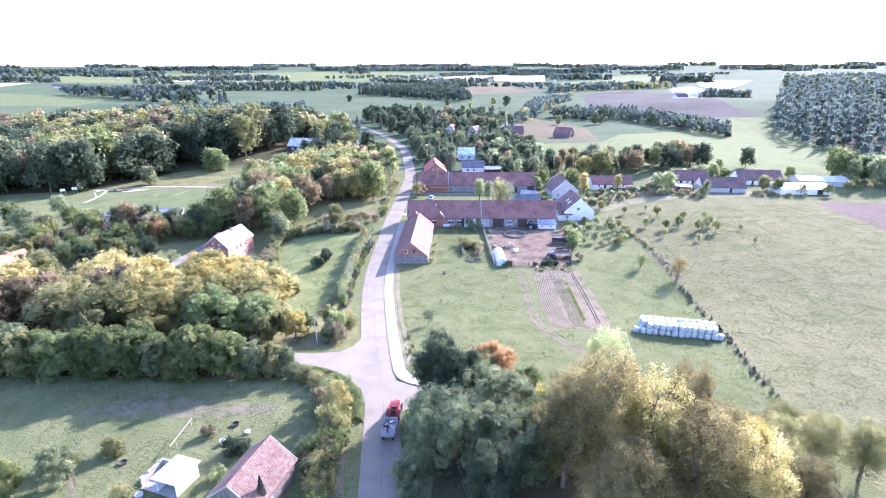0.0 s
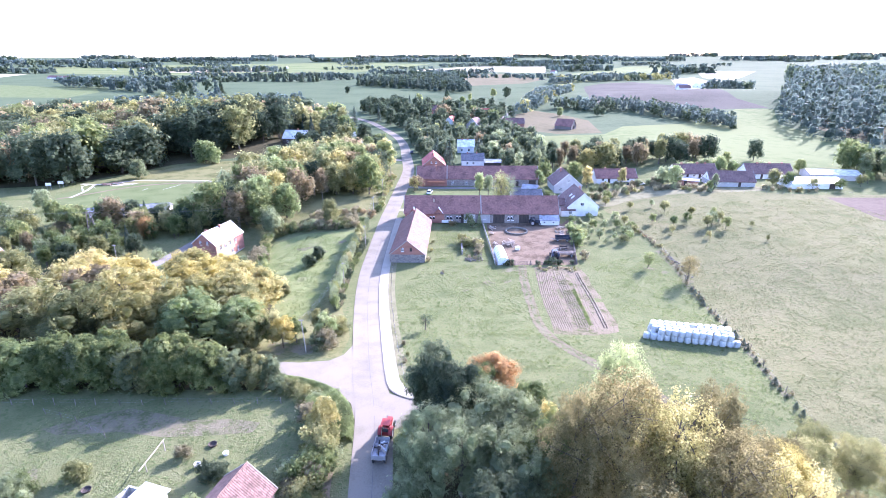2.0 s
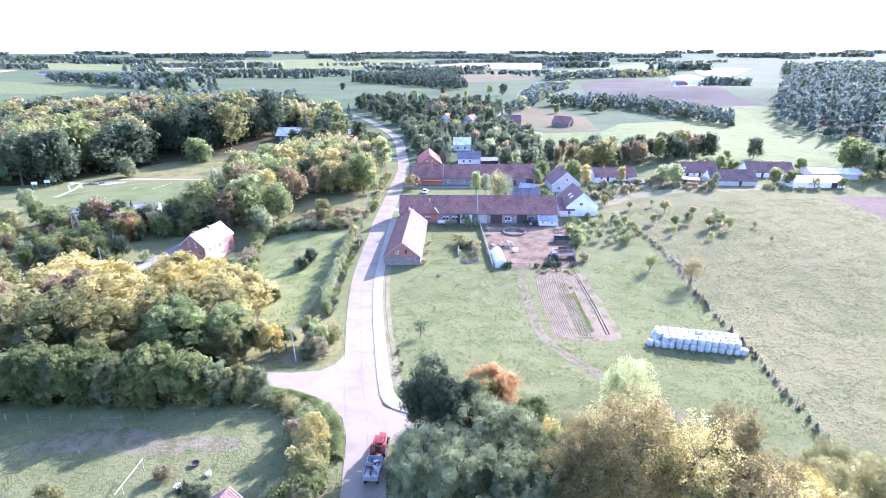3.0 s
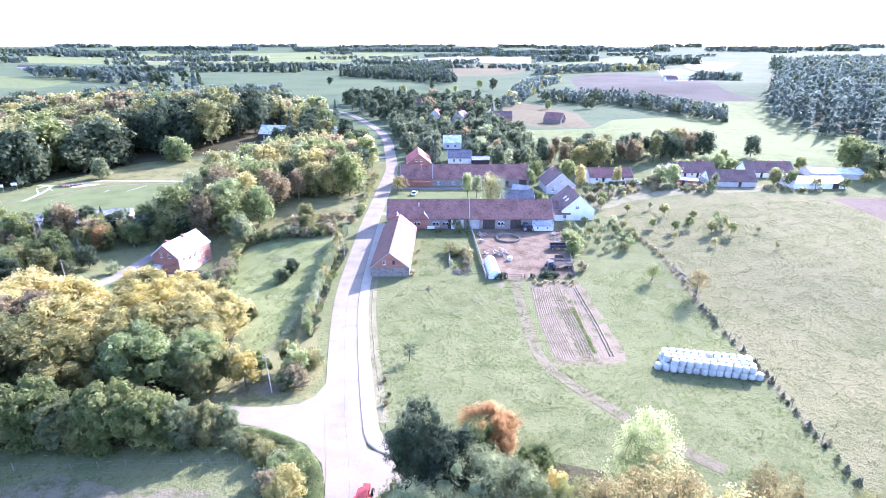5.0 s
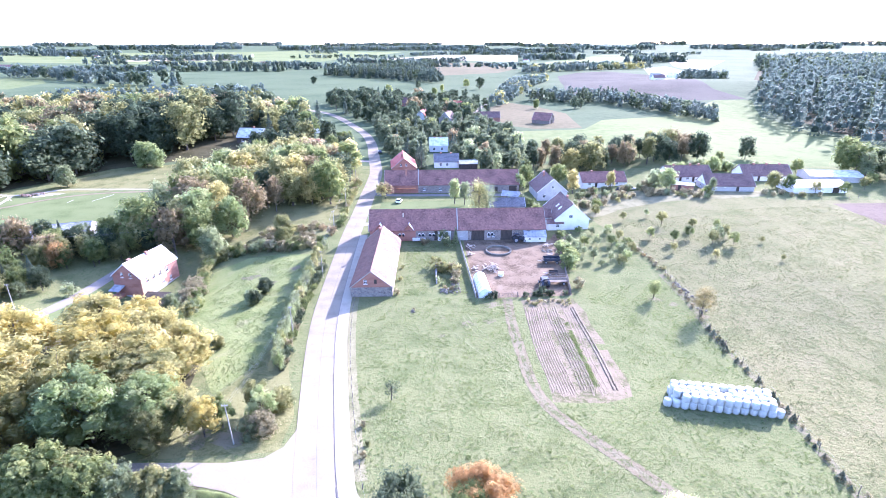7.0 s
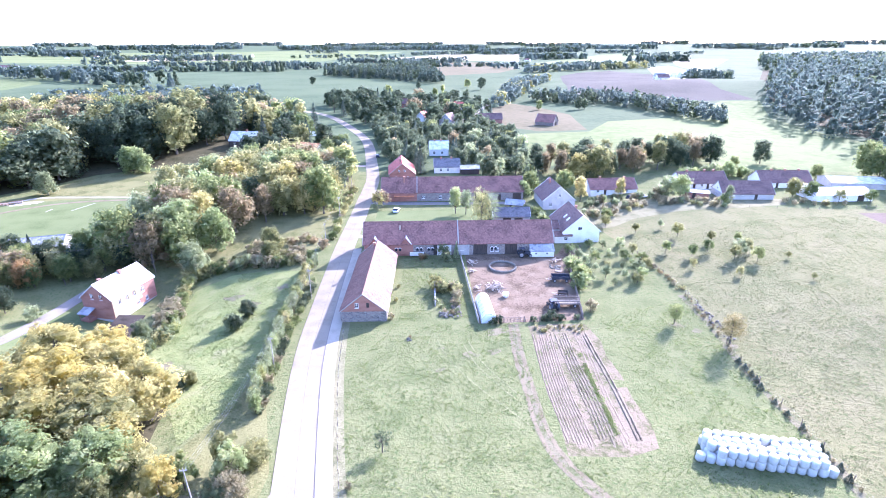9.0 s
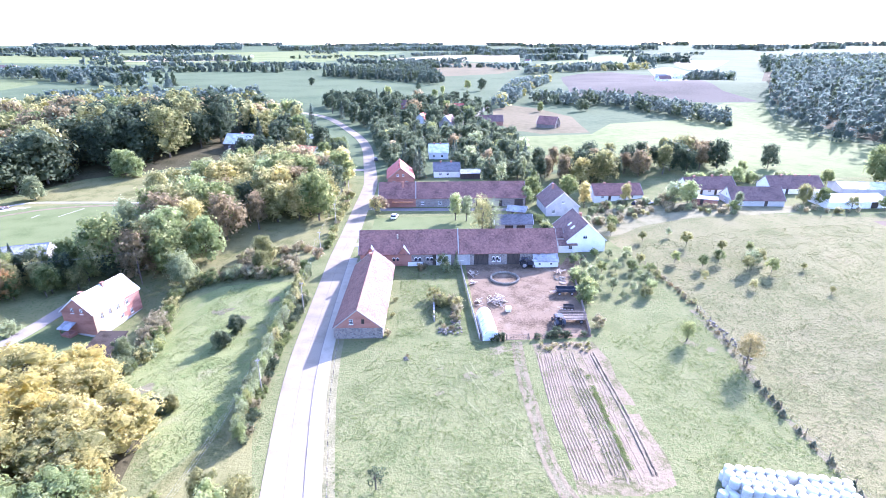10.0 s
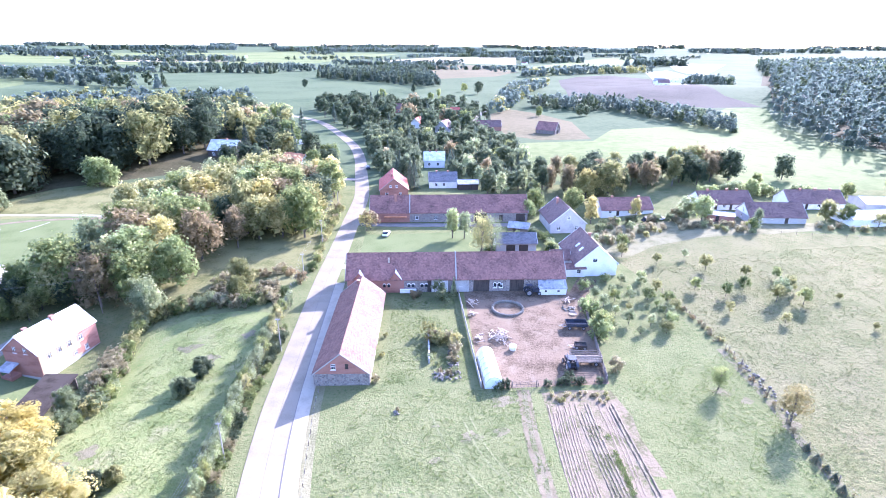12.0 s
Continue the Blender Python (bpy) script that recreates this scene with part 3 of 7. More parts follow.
strip("worn_lane", [(57.2, 126), (57.0, 112), (55.8, 100), (55.2, 88), (54.6, 78), (53.0, 66), (52, 57)], -0.55, 0.75, 0.014, LANE, "worn strip of thin dry grass along the fence", "track", 1.5, 0.04)
for a in ([(7.6, 108), (9.6, 101), (13.2, 94), (17, 87.5)], [(8.6, 109), (10.8, 101.5), (14.2, 94.6), (17.6, 89)], [(2.2, 112), (4.4, 104), (8.4, 96), (13, 89), (17.6, 82)]):
    strip("old_tyre_trace", a, -0.14, 0.14, 0.02, FAINT, "faint old tyre trace pressed into the grass", "track", 1.0, 0.03)
strip("path", [(-160, 206.8), (-153.6, 206), (-147, 207.4), (-139.8, 213.2), (-125, 213.4), (-101.8, 212.4), (-92, 211)], -0.8, 0.8, 0.05, SAND, "pale sandy path behind the sports field", "path", 1.5)
strip("path", [(-153.6, 206), (-150.5, 196), (-149.2, 184)], -0.6, 0.6, 0.05, SAND, "pale sandy path beside the sports field", "path", 1.5)


def blot(cx, cy, r, material, label):
    """A trodden patch with an uneven outline."""
    n = 18
    patch("worn_patch", [(cx + r * (1 + 0.35 * math.sin(3 * a + cx) + random.uniform(-0.2, 0.2)) * math.cos(a), cy + 0.8 * r * (1 + 0.3 * math.cos(2 * a + cy) + random.uniform(-0.2, 0.2)) * math.sin(a)) for a in (2 * math.pi * k / n for k in range(n))], 0.012, material, label, "bare patch", 0.8)


for x, y, r in ((8.4, 104.2, 1.5), (13.0, 105.2, 1.2), (3.3, 99.8, 0.9), (3.4, 106.8, 0.6), (14.2, 112.4, 2.0), (50.6, 113.4, 1.8), (53.5, 111, 1.0), (56.8, 104.5, 1.4)):
    blot(x, y, r, LANE, "patch of thin worn grass and bare earth")
for x, y, r in ((-142.5, 206, 3.0), (-138.6, 207.4, 2.2)):
    blot(x, y, r, SAND, "pale patch of sand at the edge of the pitch")
for x, y, r in ((-44, 133, 2.2), (-38, 128, 1.8), (-50, 101, 2.4), (-46, 104, 1.6), (-33, 136, 1.4), (-27.5, 71, 2.4), (-31.5, 71.5, 2.4), (-24.6, 72.5, 1.6)):
    blot(x, y, r, LANE, "patch of dry worn grass on the slope")


strip("worn_lane", [(-15.6, 41), (-15.2, 37), (-14.6, 33), (-14.2, 29)], -0.45, 0.45, 0.02, PLOT, "bare brown strip of earth beside the road bank", "track", 1.0, 0.04)
patch("bare_earth", [(-58, 47.5), (-55, 46.4), (-47, 47.2), (-40, 46.2), (-34, 46.6), (-28, 47.4), (-27.6, 49.5), (-32, 50.2), (-37, 49.8), (-42, 51), (-48, 52.4), (-52, 51), (-56, 49)], 0.012, LANE, "strip of bare trodden earth before the hedge", "bare earth", 1.2)
strip("path", [(-47, 30), (-49.6, 33.8), (-51.6, 37), (-53.6, 40)], -0.5, 0.5, 0.02, LANE, "trodden earth path between garden shrubs", "path", 1.0, 0.03)


# ---- garden plot ----
def garden_plot():
    """Beds of earth ridges; each ridge bends and crumbles a little."""
    beds = [(20.9, 24.9, SOIL, 0.42, 0.07, "pale brown vegetable bed raked into long furrows"), (25.6, 28.2, SOIL_DARK, 0.5, 0.1, "vegetable bed with rows of plant remains"), (28.8, 30.7, SOIL, 0.48, 0.04, "pale bare vegetable bed"),
            (31.0, 32.2, SOIL_DARK, 0.6, 0.16, "two dark earthed-up potato rows")]
    for a, b, m, pitch, high, lab in beds:
        t = thing("vegetable_bed", (a + b) / 2, 95, 0, lab, "garden bed", "beds of the garden plot")
        n = max(2, int((b - a) / pitch))
        for i in range(n):
            bm = bmesh.new()
            y0, y1 = 79.0 + random.uniform(0, 2.5), (111.5 if high < 0.2 else 107) + random.uniform(-2.5, 0.5)
            rows = []
            for j in range(51):
                u = j / 50
                y = y0 + (y1 - y0) * u
                x = a + (b - a) * (i + 0.5) / n - 0.9 * (1 - u) + 0.25 * math.sin(u * 5 + a) + random.uniform(-0.035, 0.035)
                w = pitch * random.uniform(0.3, 0.5)
                up = high * random.uniform(0.4, 1.3) * (0 if j in (0, 50) else 1)
                rows.append([bm.verts.new((x + dx - t.location.x, y - 95, terrain(x, y) - t.location.z + z)) for dx, z in ((-w, -0.01), (-w * 0.3, up + 0.012), (w * 0.35, up + 0.012), (w, -0.01))])
            for p, q in zip(rows, rows[1:]):
                for k in range(3):
                    bm.faces.new((p[k], p[k + 1], q[k + 1], q[k]))
            part("ridge", bm, m, t)


patch("garden_earth", [(21.0, 114.2), (26, 114.9), (32.6, 114.7), (33.7, 108), (33.2, 103), (33.8, 97), (33.3, 91), (33.7, 84), (32.6, 79), (28, 77.4), (19.8, 77.9), (20.3, 85), (20.1, 92), (20.6, 102)], 0.01, PLOT, "worked brown earth round the garden beds", "garden earth")
garden_plot()


# ---- buildings ----
def wall_part(parent, name, length, z0, z1, th, holes, place, material, label=""):
    """A wall with real openings: boxes round the holes (u0, v0, u1, v1)."""
    us = sorted({0.0, length, *[h[0] for h in holes], *[h[2] for h in holes]})
    vs = sorted({z0, z1, *[h[1] for h in holes], *[h[3] for h in holes]})
    bm = bmesh.new()
    for a, b in zip(us, us[1:]):
        for c, d in zip(vs, vs[1:]):
            if not any(h[0] <= (a + b) / 2 <= h[2] and h[1] <= (c + d) / 2 <= h[3] for h in holes):
                box(bm, a, 0, c, b, th, d, place)
    bmesh.ops.remove_doubles(bm, verts=bm.verts, dist=1e-4)
    return part(name, bm, material, parent, label)


def opening(parent, kind, u0, v0, u1, v1, th, place, frame_m, fill_m):
    """A window with frame, bars and pane, or a door, or a dark gateway, set in its hole."""
    w, h = u1 - u0, v1 - v0
    if kind == "window":
        bm = bmesh.new()
        f = 0.07
        for a in ((u0, v0, u1, v0 + f), (u0, v1 - f, u1, v1), (u0, v0 + f, u0 + f, v1 - f), (u1 - f, v0 + f, u1, v1 - f),
                  (u0 + w / 2 - 0.03, v0 + f, u0 + w / 2 + 0.03, v1 - f), (u0 + f, v0 + h * 0.62, u0 + w / 2 - 0.03, v0 + h * 0.62 + 0.05), (u0 + w / 2 + 0.03, v0 + h * 0.62, u1 - f, v0 + h * 0.62 + 0.05)):
            box(bm, a[0], 0.03, a[1], a[2], 0.11, a[3], place)
        win = part("window", bm, frame_m, parent)
        bm = bmesh.new()
        box(bm, u0 + f, 0.09, v0 + f, u1 - f, 0.1, v1 - f, place)
        part("pane", bm, GLASS, win)
        bm = bmesh.new()
        box(bm, u0 - 0.08, -0.08, v0 - 0.08, u1 + 0.08, 0.06, v0, place)
        part("sill", bm, frame_m, win)
    else:
        bm = bmesh.new()
        n = max(2, int(w / 0.35))
        box(bm, u0, 0.14, v0, u1, 0.18, v1, place)
        d = part("door", bm, fill_m, parent)
        for i in range(n):
            bm = bmesh.new()
            box(bm, u0 + w * i / n + 0.015, 0.12, v0, u0 + w * (i + 1) / n - 0.015, 0.14, v1, place)
            part("plank", bm, fill_m, d)
        for v in (v0 + h * 0.15, v0 + h * 0.8):
            bm = bmesh.new()
            box(bm, u0 + 0.04, 0.08, v, u1 - 0.04, 0.12, v + 0.14, place)
            part("crossbar", bm, fill_m, d)


def house(name, label, category, x, y, yaw, w, l, eave, ridge, wall_m, roof_m, holes=(), chimneys=(), over=0.35, gable_m=None, base_m=None, base_h=0.0, frame_m=None, door_m=None, group="", verge_m=None, z=None, side_m=None, lift=0.0):
    """A gabled building: ridge along its own y. Holes: (side, u0, v0, u1, v1, kind) with side S, N (gables), E, W (eaves)."""
    t = thing(name, x, y, yaw, label, category, group, z=z)
    th, drop = 0.35, 1.2
    frame_m, door_m, gable_m = frame_m or WHITE, door_m or DARKWOOD, gable_m or wall_m
    sides = {
        "S": (w, Matrix.Translation((-w / 2, -l / 2, 0))),
        "N": (w, pose(w / 2, l / 2, 0, 0, 0, 180)),
        "E": (l - 2 * th, pose(w / 2, -l / 2 + th, 0, 0, 0, 90)),
        "W": (l - 2 * th, pose(-w / 2, l / 2 - th, 0, 0, 0, -90)),
    }
    for s, (length, m) in sides.items():
        hs = [h[1:5] for h in holes if h[0] == s and h[4] <= eave]
        wm = side_m if side_m and s in "EW" else wall_m
        if base_m:
            wall_part(t, "wall_base", length, -drop, base_h, th, [(a, b, c, min(d, base_h)) for a, b, c, d in hs if b < base_h], m, base_m)
            if base_h < eave:
                wall_part(t, "wall", length, base_h, eave, th, [(a, max(b, base_h), c, d) for a, b, c, d in hs if d > base_h], m, wm)
        else:
            wall_part(t, "wall", length, -drop, eave, th, hs, m, wm)
        for h in holes:
            if h[0] == s:
                opening(t, h[5], *h[1:5], th, m, frame_m, door_m)
    for s in ("S", "N"):
        m = sides[s][1]
        hs = [h for h in holes if h[0] == s and h[4] > eave]
        bm = bmesh.new()
        slope = (ridge - eave) / (w / 2)
        if hs:
            v0, v1 = min(h[2] for h in hs), max(h[4] for h in hs)
            cut = lambda v: (v - eave) / slope
            if v0 > eave + 0.02:
                prism(bm, [(0, 0, eave), (w, 0, eave), (w - cut(v0), 0, v0), (cut(v0), 0, v0)], (0, th, 0), m)
            us = [cut(v0)]
            for h in sorted(hs, key=lambda h: h[1]):
                us += [h[1], h[3]]
            us.append(w - cut(v0))
            for a, b in zip(us[::2], us[1::2]):
                lo, hi = (max(a, cut(v1)) if a == us[0] else a), (min(b, w - cut(v1)) if b == us[-1] else b)
                prism(bm, [(a, 0, v0), (b, 0, v0), (hi, 0, v1), (lo, 0, v1)], (0, th, 0), m)
            prism(bm, [(cut(v1), 0, v1), (w - cut(v1), 0, v1), (w / 2, 0, ridge)], (0, th, 0), m)
        else:
            prism(bm, [(0, 0, eave), (w, 0, eave), (w / 2, 0, ridge)], (0, th, 0), m)
        bmesh.ops.remove_doubles(bm, verts=bm.verts, dist=1e-4)
        part("gable", bm, gable_m, t)
    k = (ridge - eave) / (w / 2)
    out = over
    for sgn in (-1, 1):
        bm = bmesh.new()
        n = 10
        grid = []
        for j in range(n + 1):
            yy = -l / 2 - over * 0.7 + (l + over * 1.4) * j / n
            sag = 0.05 * math.sin(j * 1.7 + x) * (l > 20)
            grid.append([Vector((0, yy, ridge + 0.12 + sag)), Vector((sgn * (w / 2 + out), yy, eave - k * out + 0.12 + sag))])
        for p, q in zip(grid, grid[1:]):
            up = Vector((0, 0, -0.14))
            vs = [bm.verts.new(c) for c in (p[0], p[1], q[1], q[0], p[0] + up, p[1] + up, q[1] + up, q[0] + up)]
            for f in ((0, 1, 2, 3), (7, 6, 5, 4), (1, 5, 6, 2)):
                bm.faces.new([vs[i] for i in f])
            if p is grid[0]:
                bm.faces.new([vs[i] for i in (0, 4, 5, 1)])
            if q is grid[-1]:
                bm.faces.new([vs[i] for i in (3, 2, 6, 7)])
        bmesh.ops.remove_doubles(bm, verts=bm.verts, dist=0.001)
        part("roof_slope", bm, roof_m, t)
        for yy in (-l / 2 - over * 0.7 - 0.06, l / 2 + over * 0.7 - 0.04):
            bm = bmesh.new()
            prism(bm, [(0, yy, ridge + 0.17), (sgn * (w / 2 + out), yy, eave - k * out + 0.17), (sgn * (w / 2 + out), yy, eave - k * out - 0.06), (0, yy, ridge - 0.06)], (0, 0.1, 0))
            part("verge_board", bm, verge_m or CONCRETE, t)
    bm = bmesh.new()
    prism(bm, [(-0.18, -l / 2 - over * 0.6, ridge + 0.06), (0, -l / 2 - over * 0.6, ridge + 0.24), (0.18, -l / 2 - over * 0.6, ridge + 0.06)], (0, l + over * 1.2, 0))
    part("ridge_cap", bm, roof_m, t)
    for cx, cy, h in chimneys:
        bm = bmesh.new()
        top = ridge + h
        box(bm, cx - 0.28, cy - 0.32, eave, cx + 0.28, cy + 0.32, top)
        box(bm, cx - 0.36, cy - 0.4, top, cx + 0.36, cy + 0.4, top + 0.12)
        part("chimney", bm, BRICK, t)
    return t


def lean_roof(parent, x0, x1, y0, y1, z0, z1, roof_m, name="porch_roof"):
    """A single slope that falls from z1 at y1 to z0 at y0."""
    bm = bmesh.new()
    prism(bm, [(x0, y0, z0), (x0, y1, z1), (x0, y1, z1 + 0.1), (x0, y0, z0 + 0.1)], (x1 - x0, 0, 0))
    return part(name, bm, roof_m, parent)


# gable barn by the road
house("stone_barn", "long low barn of field stone and brick under pink-red tiles", "barn", -11.75, 132.7, -0.9, 9.3, 30.6, 2.35, 6.15, BRICK, TILE_PINK,
      [("S", 3.0, 3.1, 3.75, 4.1, "window"), ("S", 5.3, 3.1, 5.9, 4.2, "door"), ("E", 4, 0.9, 4.8, 1.7, "window"), ("E", 10, 0, 12.2, 2.1, "door"), ("E", 20, 0.9, 20.8, 1.7, "window"), ("W", 8, 0.9, 8.8, 1.7, "window"), ("W", 16, 0, 18.4, 2.1, "door")],
      [(-0.5, 12.6, 0.35)], base_m=STONE, base_h=2.3, over=0.3, verge_m=CONCRETE, side_m=STONE)

# long barn behind it
lb = house("long_barn", "very long brick and stone barn with a worn red tile roof", "barn", 9.3, 157.1, 90, 9.0, 50.0, 3.55, 7.95, STONE, TILE_RED,
           [("W", 28.6, 0, 32.3, 2.9, "door"), ("W", 37.0, 0, 40.3, 2.9, "door"), ("W", 18.0, 0, 21.8, 3.0, "door"), ("W", 33.2, 0.9, 34.0, 2.0, "window"), ("W", 34.6, 0.9, 35.4, 2.0, "window"),
            ("W", 24.0, 1.3, 24.8, 2.2, "window"), ("W", 25.2, 1.3, 26.0, 2.2, "window")], [], over=0.45, verge_m=CONCRETE)


def barn_front(y_front=152.6):
    """Fronts, arched windows and doors of the long barn, set on its south wall."""
    inv = lb.matrix_basis.inverted()

    def add(name, boxes, material, label="", parent=lb):
        bm = bmesh.new()
        for b in boxes:
            box(bm, *b, inv)
        return part(name, bm, material, parent, label)
    yf = y_front
    add("brick_band", [(-15.6, yf - 0.07, 2.95, 34.2, yf - 0.004, 3.5)], BRICK, "red brick band under the eaves")
    add("facing", [(-15.6, yf - 0.05, 0, -2.7, yf - 0.003, 2.94)], BRICK, "red brick front")
    add("facing", [(3.6, yf - 0.05, 0, 5.6, yf - 0.003, 2.94), (5.6, yf - 0.05, 2.3, 6.6, yf - 0.003, 2.94), (6.6, yf - 0.05, 0, 7.4, yf - 0.003, 2.94)], WHITE, "whitewashed front")
    add("door", [(5.6, yf - 0.03, 0, 6.6, yf - 0.004, 2.3)], DARKWOOD, "dark plank door")
    add("facing", [(9.0, yf - 0.05, 0, 12.2, yf - 0.003, 2.94)], GREYWALL, "grey rendered front")
    for x in [c + k for c in (-7.2, -1.6, 1.4, 18.2, 30.4) for k in (0, 1.0)]:
        bm = bmesh.new()
        pts = [(x + 0.42 * math.cos(a), yf - 0.12, 1.9 + 0.42 * math.sin(a)) for a in [math.pi * i / 8 for i in range(9)]]
        pts2 = [(x + 0.28 * math.cos(a), yf - 0.12, 1.9 + 0.28 * math.sin(a)) for a in [math.pi * i / 8 for i in range(8, -1, -1)]]
        for i in range(8):
            prism(bm, [pts[i], pts[i + 1], pts2[7 - i], pts2[8 - i]], (0, 0.11, 0), inv)
        bmesh.ops.remove_doubles(bm, verts=bm.verts, dist=1e-4)
        w = part("window_arch", bm, WHITE, lb, "white arched window surround")
        bm = bmesh.new()
        prism(bm, [(x + 0.28 * math.cos(a), yf - 0.07, 1.9 + 0.28 * math.sin(a)) for a in [math.pi * i / 8 for i in range(9)]] + [(x - 0.28, yf - 0.07, 1.35), (x + 0.28, yf - 0.07, 1.35)], (0, 0.06, 0), inv)
        part("pane", bm, GLASS, w)
    for x in (-12.8, -4.6):
        # small gabled dormers over the eaves
        bm = bmesh.new()
        prism(bm, [(x - 1.25, yf - 0.35, 3.5), (x + 1.25, yf - 0.35, 3.5), (x, yf - 0.35, 5.1)], (0, 0.3, 0), inv)
        d = part("dormer", bm, BRICK, lb, "brick dormer gable")
        for s in (-1, 1):
            bm = bmesh.new()
            prism(bm, [(x, yf - 0.6, 5.25), (x + s * 1.5, yf - 0.6, 3.4), (x + s * 1.5, yf - 0.6, 3.28), (x, yf - 0.6, 5.1)], (0, 2.4 if s < 0 else 2.4, 0), inv)
            # sunward slope is white: the sunlight on it is put into its colour
            part("dormer_roof", bm, WHITE if s > 0 else TILE_RED, d)
    bm = bmesh.new()
    box(bm, 9.15, yf - 0.5, 3.3, 9.35, yf - 0.25, 3.5, inv)
    slope = (7.95 - 3.55) / 4.5
    for a, b in ((-0.45, 4.5),):
        prism(bm, [(9.1, yf + a, 3.55 + a * slope + 0.12), (9.1, yf + b, 3.55 + b * slope + 0.12), (9.1, yf + b, 3.55 + b * slope + 0.42), (9.1, yf + a, 3.55 + a * slope + 0.42)], (0.28, 0, 0), inv)
    part("fire_wall", bm, CONCRETE, lb, "pale fire wall capping across the roof")
    bm = bmesh.new()
    box(bm, -6.4, 155.3, 5.5, -6.0, 155.7, 7.4, inv)
    part("vent_pipe", bm, WOOD_PALE, lb)
    # low lean-to window box in front
    add("trough", [(-3.6, yf - 1.2, 0.35, 0.1, yf - 0.5, 1.15)], WHITE, "white trough on the barn front")


barn_front()


def conservatory():
    t = thing("conservatory", 31.3, 151.55, 0, "white lean-to with a grey glazed roof against the barn", "lean-to")
    for s, (x0, y0, x1, y1) in {"S": (-3.1, -1.2, 3.1, -1.05), "W": (-3.1, -1.05, -2.95, 1.0), "E": (2.95, -1.05, 3.1, 1.0)}.items():
        bm = bmesh.new()
        box(bm, x0, y0, -0.1, x1, y1, 1.5)
        part("wall", bm, WHITE, t)
    for x in (-1.9, 1.0):
        bm = bmesh.new()
        box(bm, x, -1.235, 0.75, x + 0.5, -1.2, 1.15)
        part("vent", bm, BLACK, t)
    lean_roof(t, -3.25, 3.25, -1.4, 1.0, 1.5, 2.9, SHEET, "roof")
    for i in range(8):
        x = -3.2 + i * 0.91
        bm = bmesh.new()
        prism(bm, [(x, -1.42, 1.61), (x, 1.0, 3.01), (x, 1.0, 3.07), (x, -1.42, 1.67)], (0.06, 0, 0))
        part("glazing_bar", bm, METAL_GREY, t)


conservatory()

# white house beside the long barn, the house behind it
# white verge boards stand in for sun glare along the right roof slope
wh = house("white_house", "white gabled farmhouse with a brown tile roof", "house", 44.0, 167.6, 2, 10.4, 14.2, 3.4, 7.9, WHITE, TILE_BROWN,
           [("S", 4.2, 3.7, 5.4, 4.7, "window"), ("W", 3, 1, 4.2, 2.3, "window")], [(0.5, 1.0, 0.5)], verge_m=WHITE)
for yy in (-3.4, -0.5):
    bm = bmesh.new()
    prism(bm, [(-3.2, yy, 5.22), (-2.2, yy, 6.09), (-2.2, yy + 0.9, 6.09), (-3.2, yy + 0.9, 5.22)], (-0.06, 0, 0.07))
    part("skylight", bm, METAL_WHITE, wh, "pale roof window")
an = house("annex", "low white annex with a dark roof beside the white house", "annex", 39.2, 161.6, 90, 3.0, 4.6, 2.3, 3.0, WHITE, TILE_BROWN, [("W", 2.2, 0.9, 3.2, 1.9, "window")])
house("connecting_wing", "low white wing with a brown roof joining barn and house", "wing", 36.6, 166.6, 90, 4.2, 4.6, 3.0, 4.6, WHITE, TILE_BROWN, [("W", 1.2, 0, 2.3, 2.1, "door")])
# metal-white verges paint the same slope glare onto this roof edge
house("grey_gabled_house", "old house with a brown roof and pale gable", "house", 45.4, 199.0, 2, 10.8, 13.5, 3.2, 7.8, GREYWALL, TILE_BROWN,
      [("S", 5.0, 4.3, 5.9, 5.3, "window"), ("S", 2, 1, 3, 2.2, "window"), ("S", 7.5, 1, 8.5, 2.2, "window")], [(-1.2, 2.5, 0.6)], verge_m=METAL_WHITE)
house("dark_roof_shed", "shed with a dark grey roof behind the barn", "shed", 27.4, 180.2, 90, 5.4, 11.2, 2.5, 4.5, GREYWALL, SLATE, [("W", 2.5, 0, 5.0, 2.0, "door"), ("W", 6.0, 0, 8.6, 2.0, "door")], verge_m=METAL_WHITE)
house("small_shed", "small shed with a pale tin roof", "shed", 31.0, 193.6, 70, 3.6, 6.0, 2.0, 3.1, WOOD, SHEET, [("W", 1, 0, 2, 1.8, "door")])

# rear barn
b2 = house("rear_barn", "long brick barn with an old brown-red tile roof", "barn", 10.2, 208.6, 90, 9.4, 50.5, 3.3, 7.6, STONE, TILE_RED,
           [("W", 46.4, 0, 49.4, 2.6, "door"), ("W", 33.0, 0, 37.0, 2.8, "door"), ("W", 41.0, 0, 42.2, 2.2, "door"), ("W", 8, 0, 10.5, 2.5, "door"), ("W", 14, 1, 15, 2, "window"), ("W", 20, 1, 21, 2, "window"), ("W", 27, 1, 28, 2, "window")], [(-1.5, 17.2, 0.5)], verge_m=CONCRETE)
inv = b2.matrix_basis.inverted()
bm = bmesh.new()
box(bm, -14.9, 203.82, 0.0, -2.5, 203.896, 3.2, inv)
part("facing", bm, BRICK, b2, "red brick front")
bm = bmesh.new()
box(bm, -10.6, 202.6, 2.0, -3.4, 203.8, 2.2, inv)
part("canopy", bm, TILE_ORANGE, b2, "orange canopy roof")
bm = bmesh.new()
prism(bm, [(-2.6, 203.4, 3.2), (-2.6, 208.6, 7.85), (-2.6, 208.6, 8.1), (-2.6, 203.4, 3.45)], (0.3, 0, 0), inv)
part("fire_wall", bm, CONCRETE, b2, "pale fire wall capping across the roof")

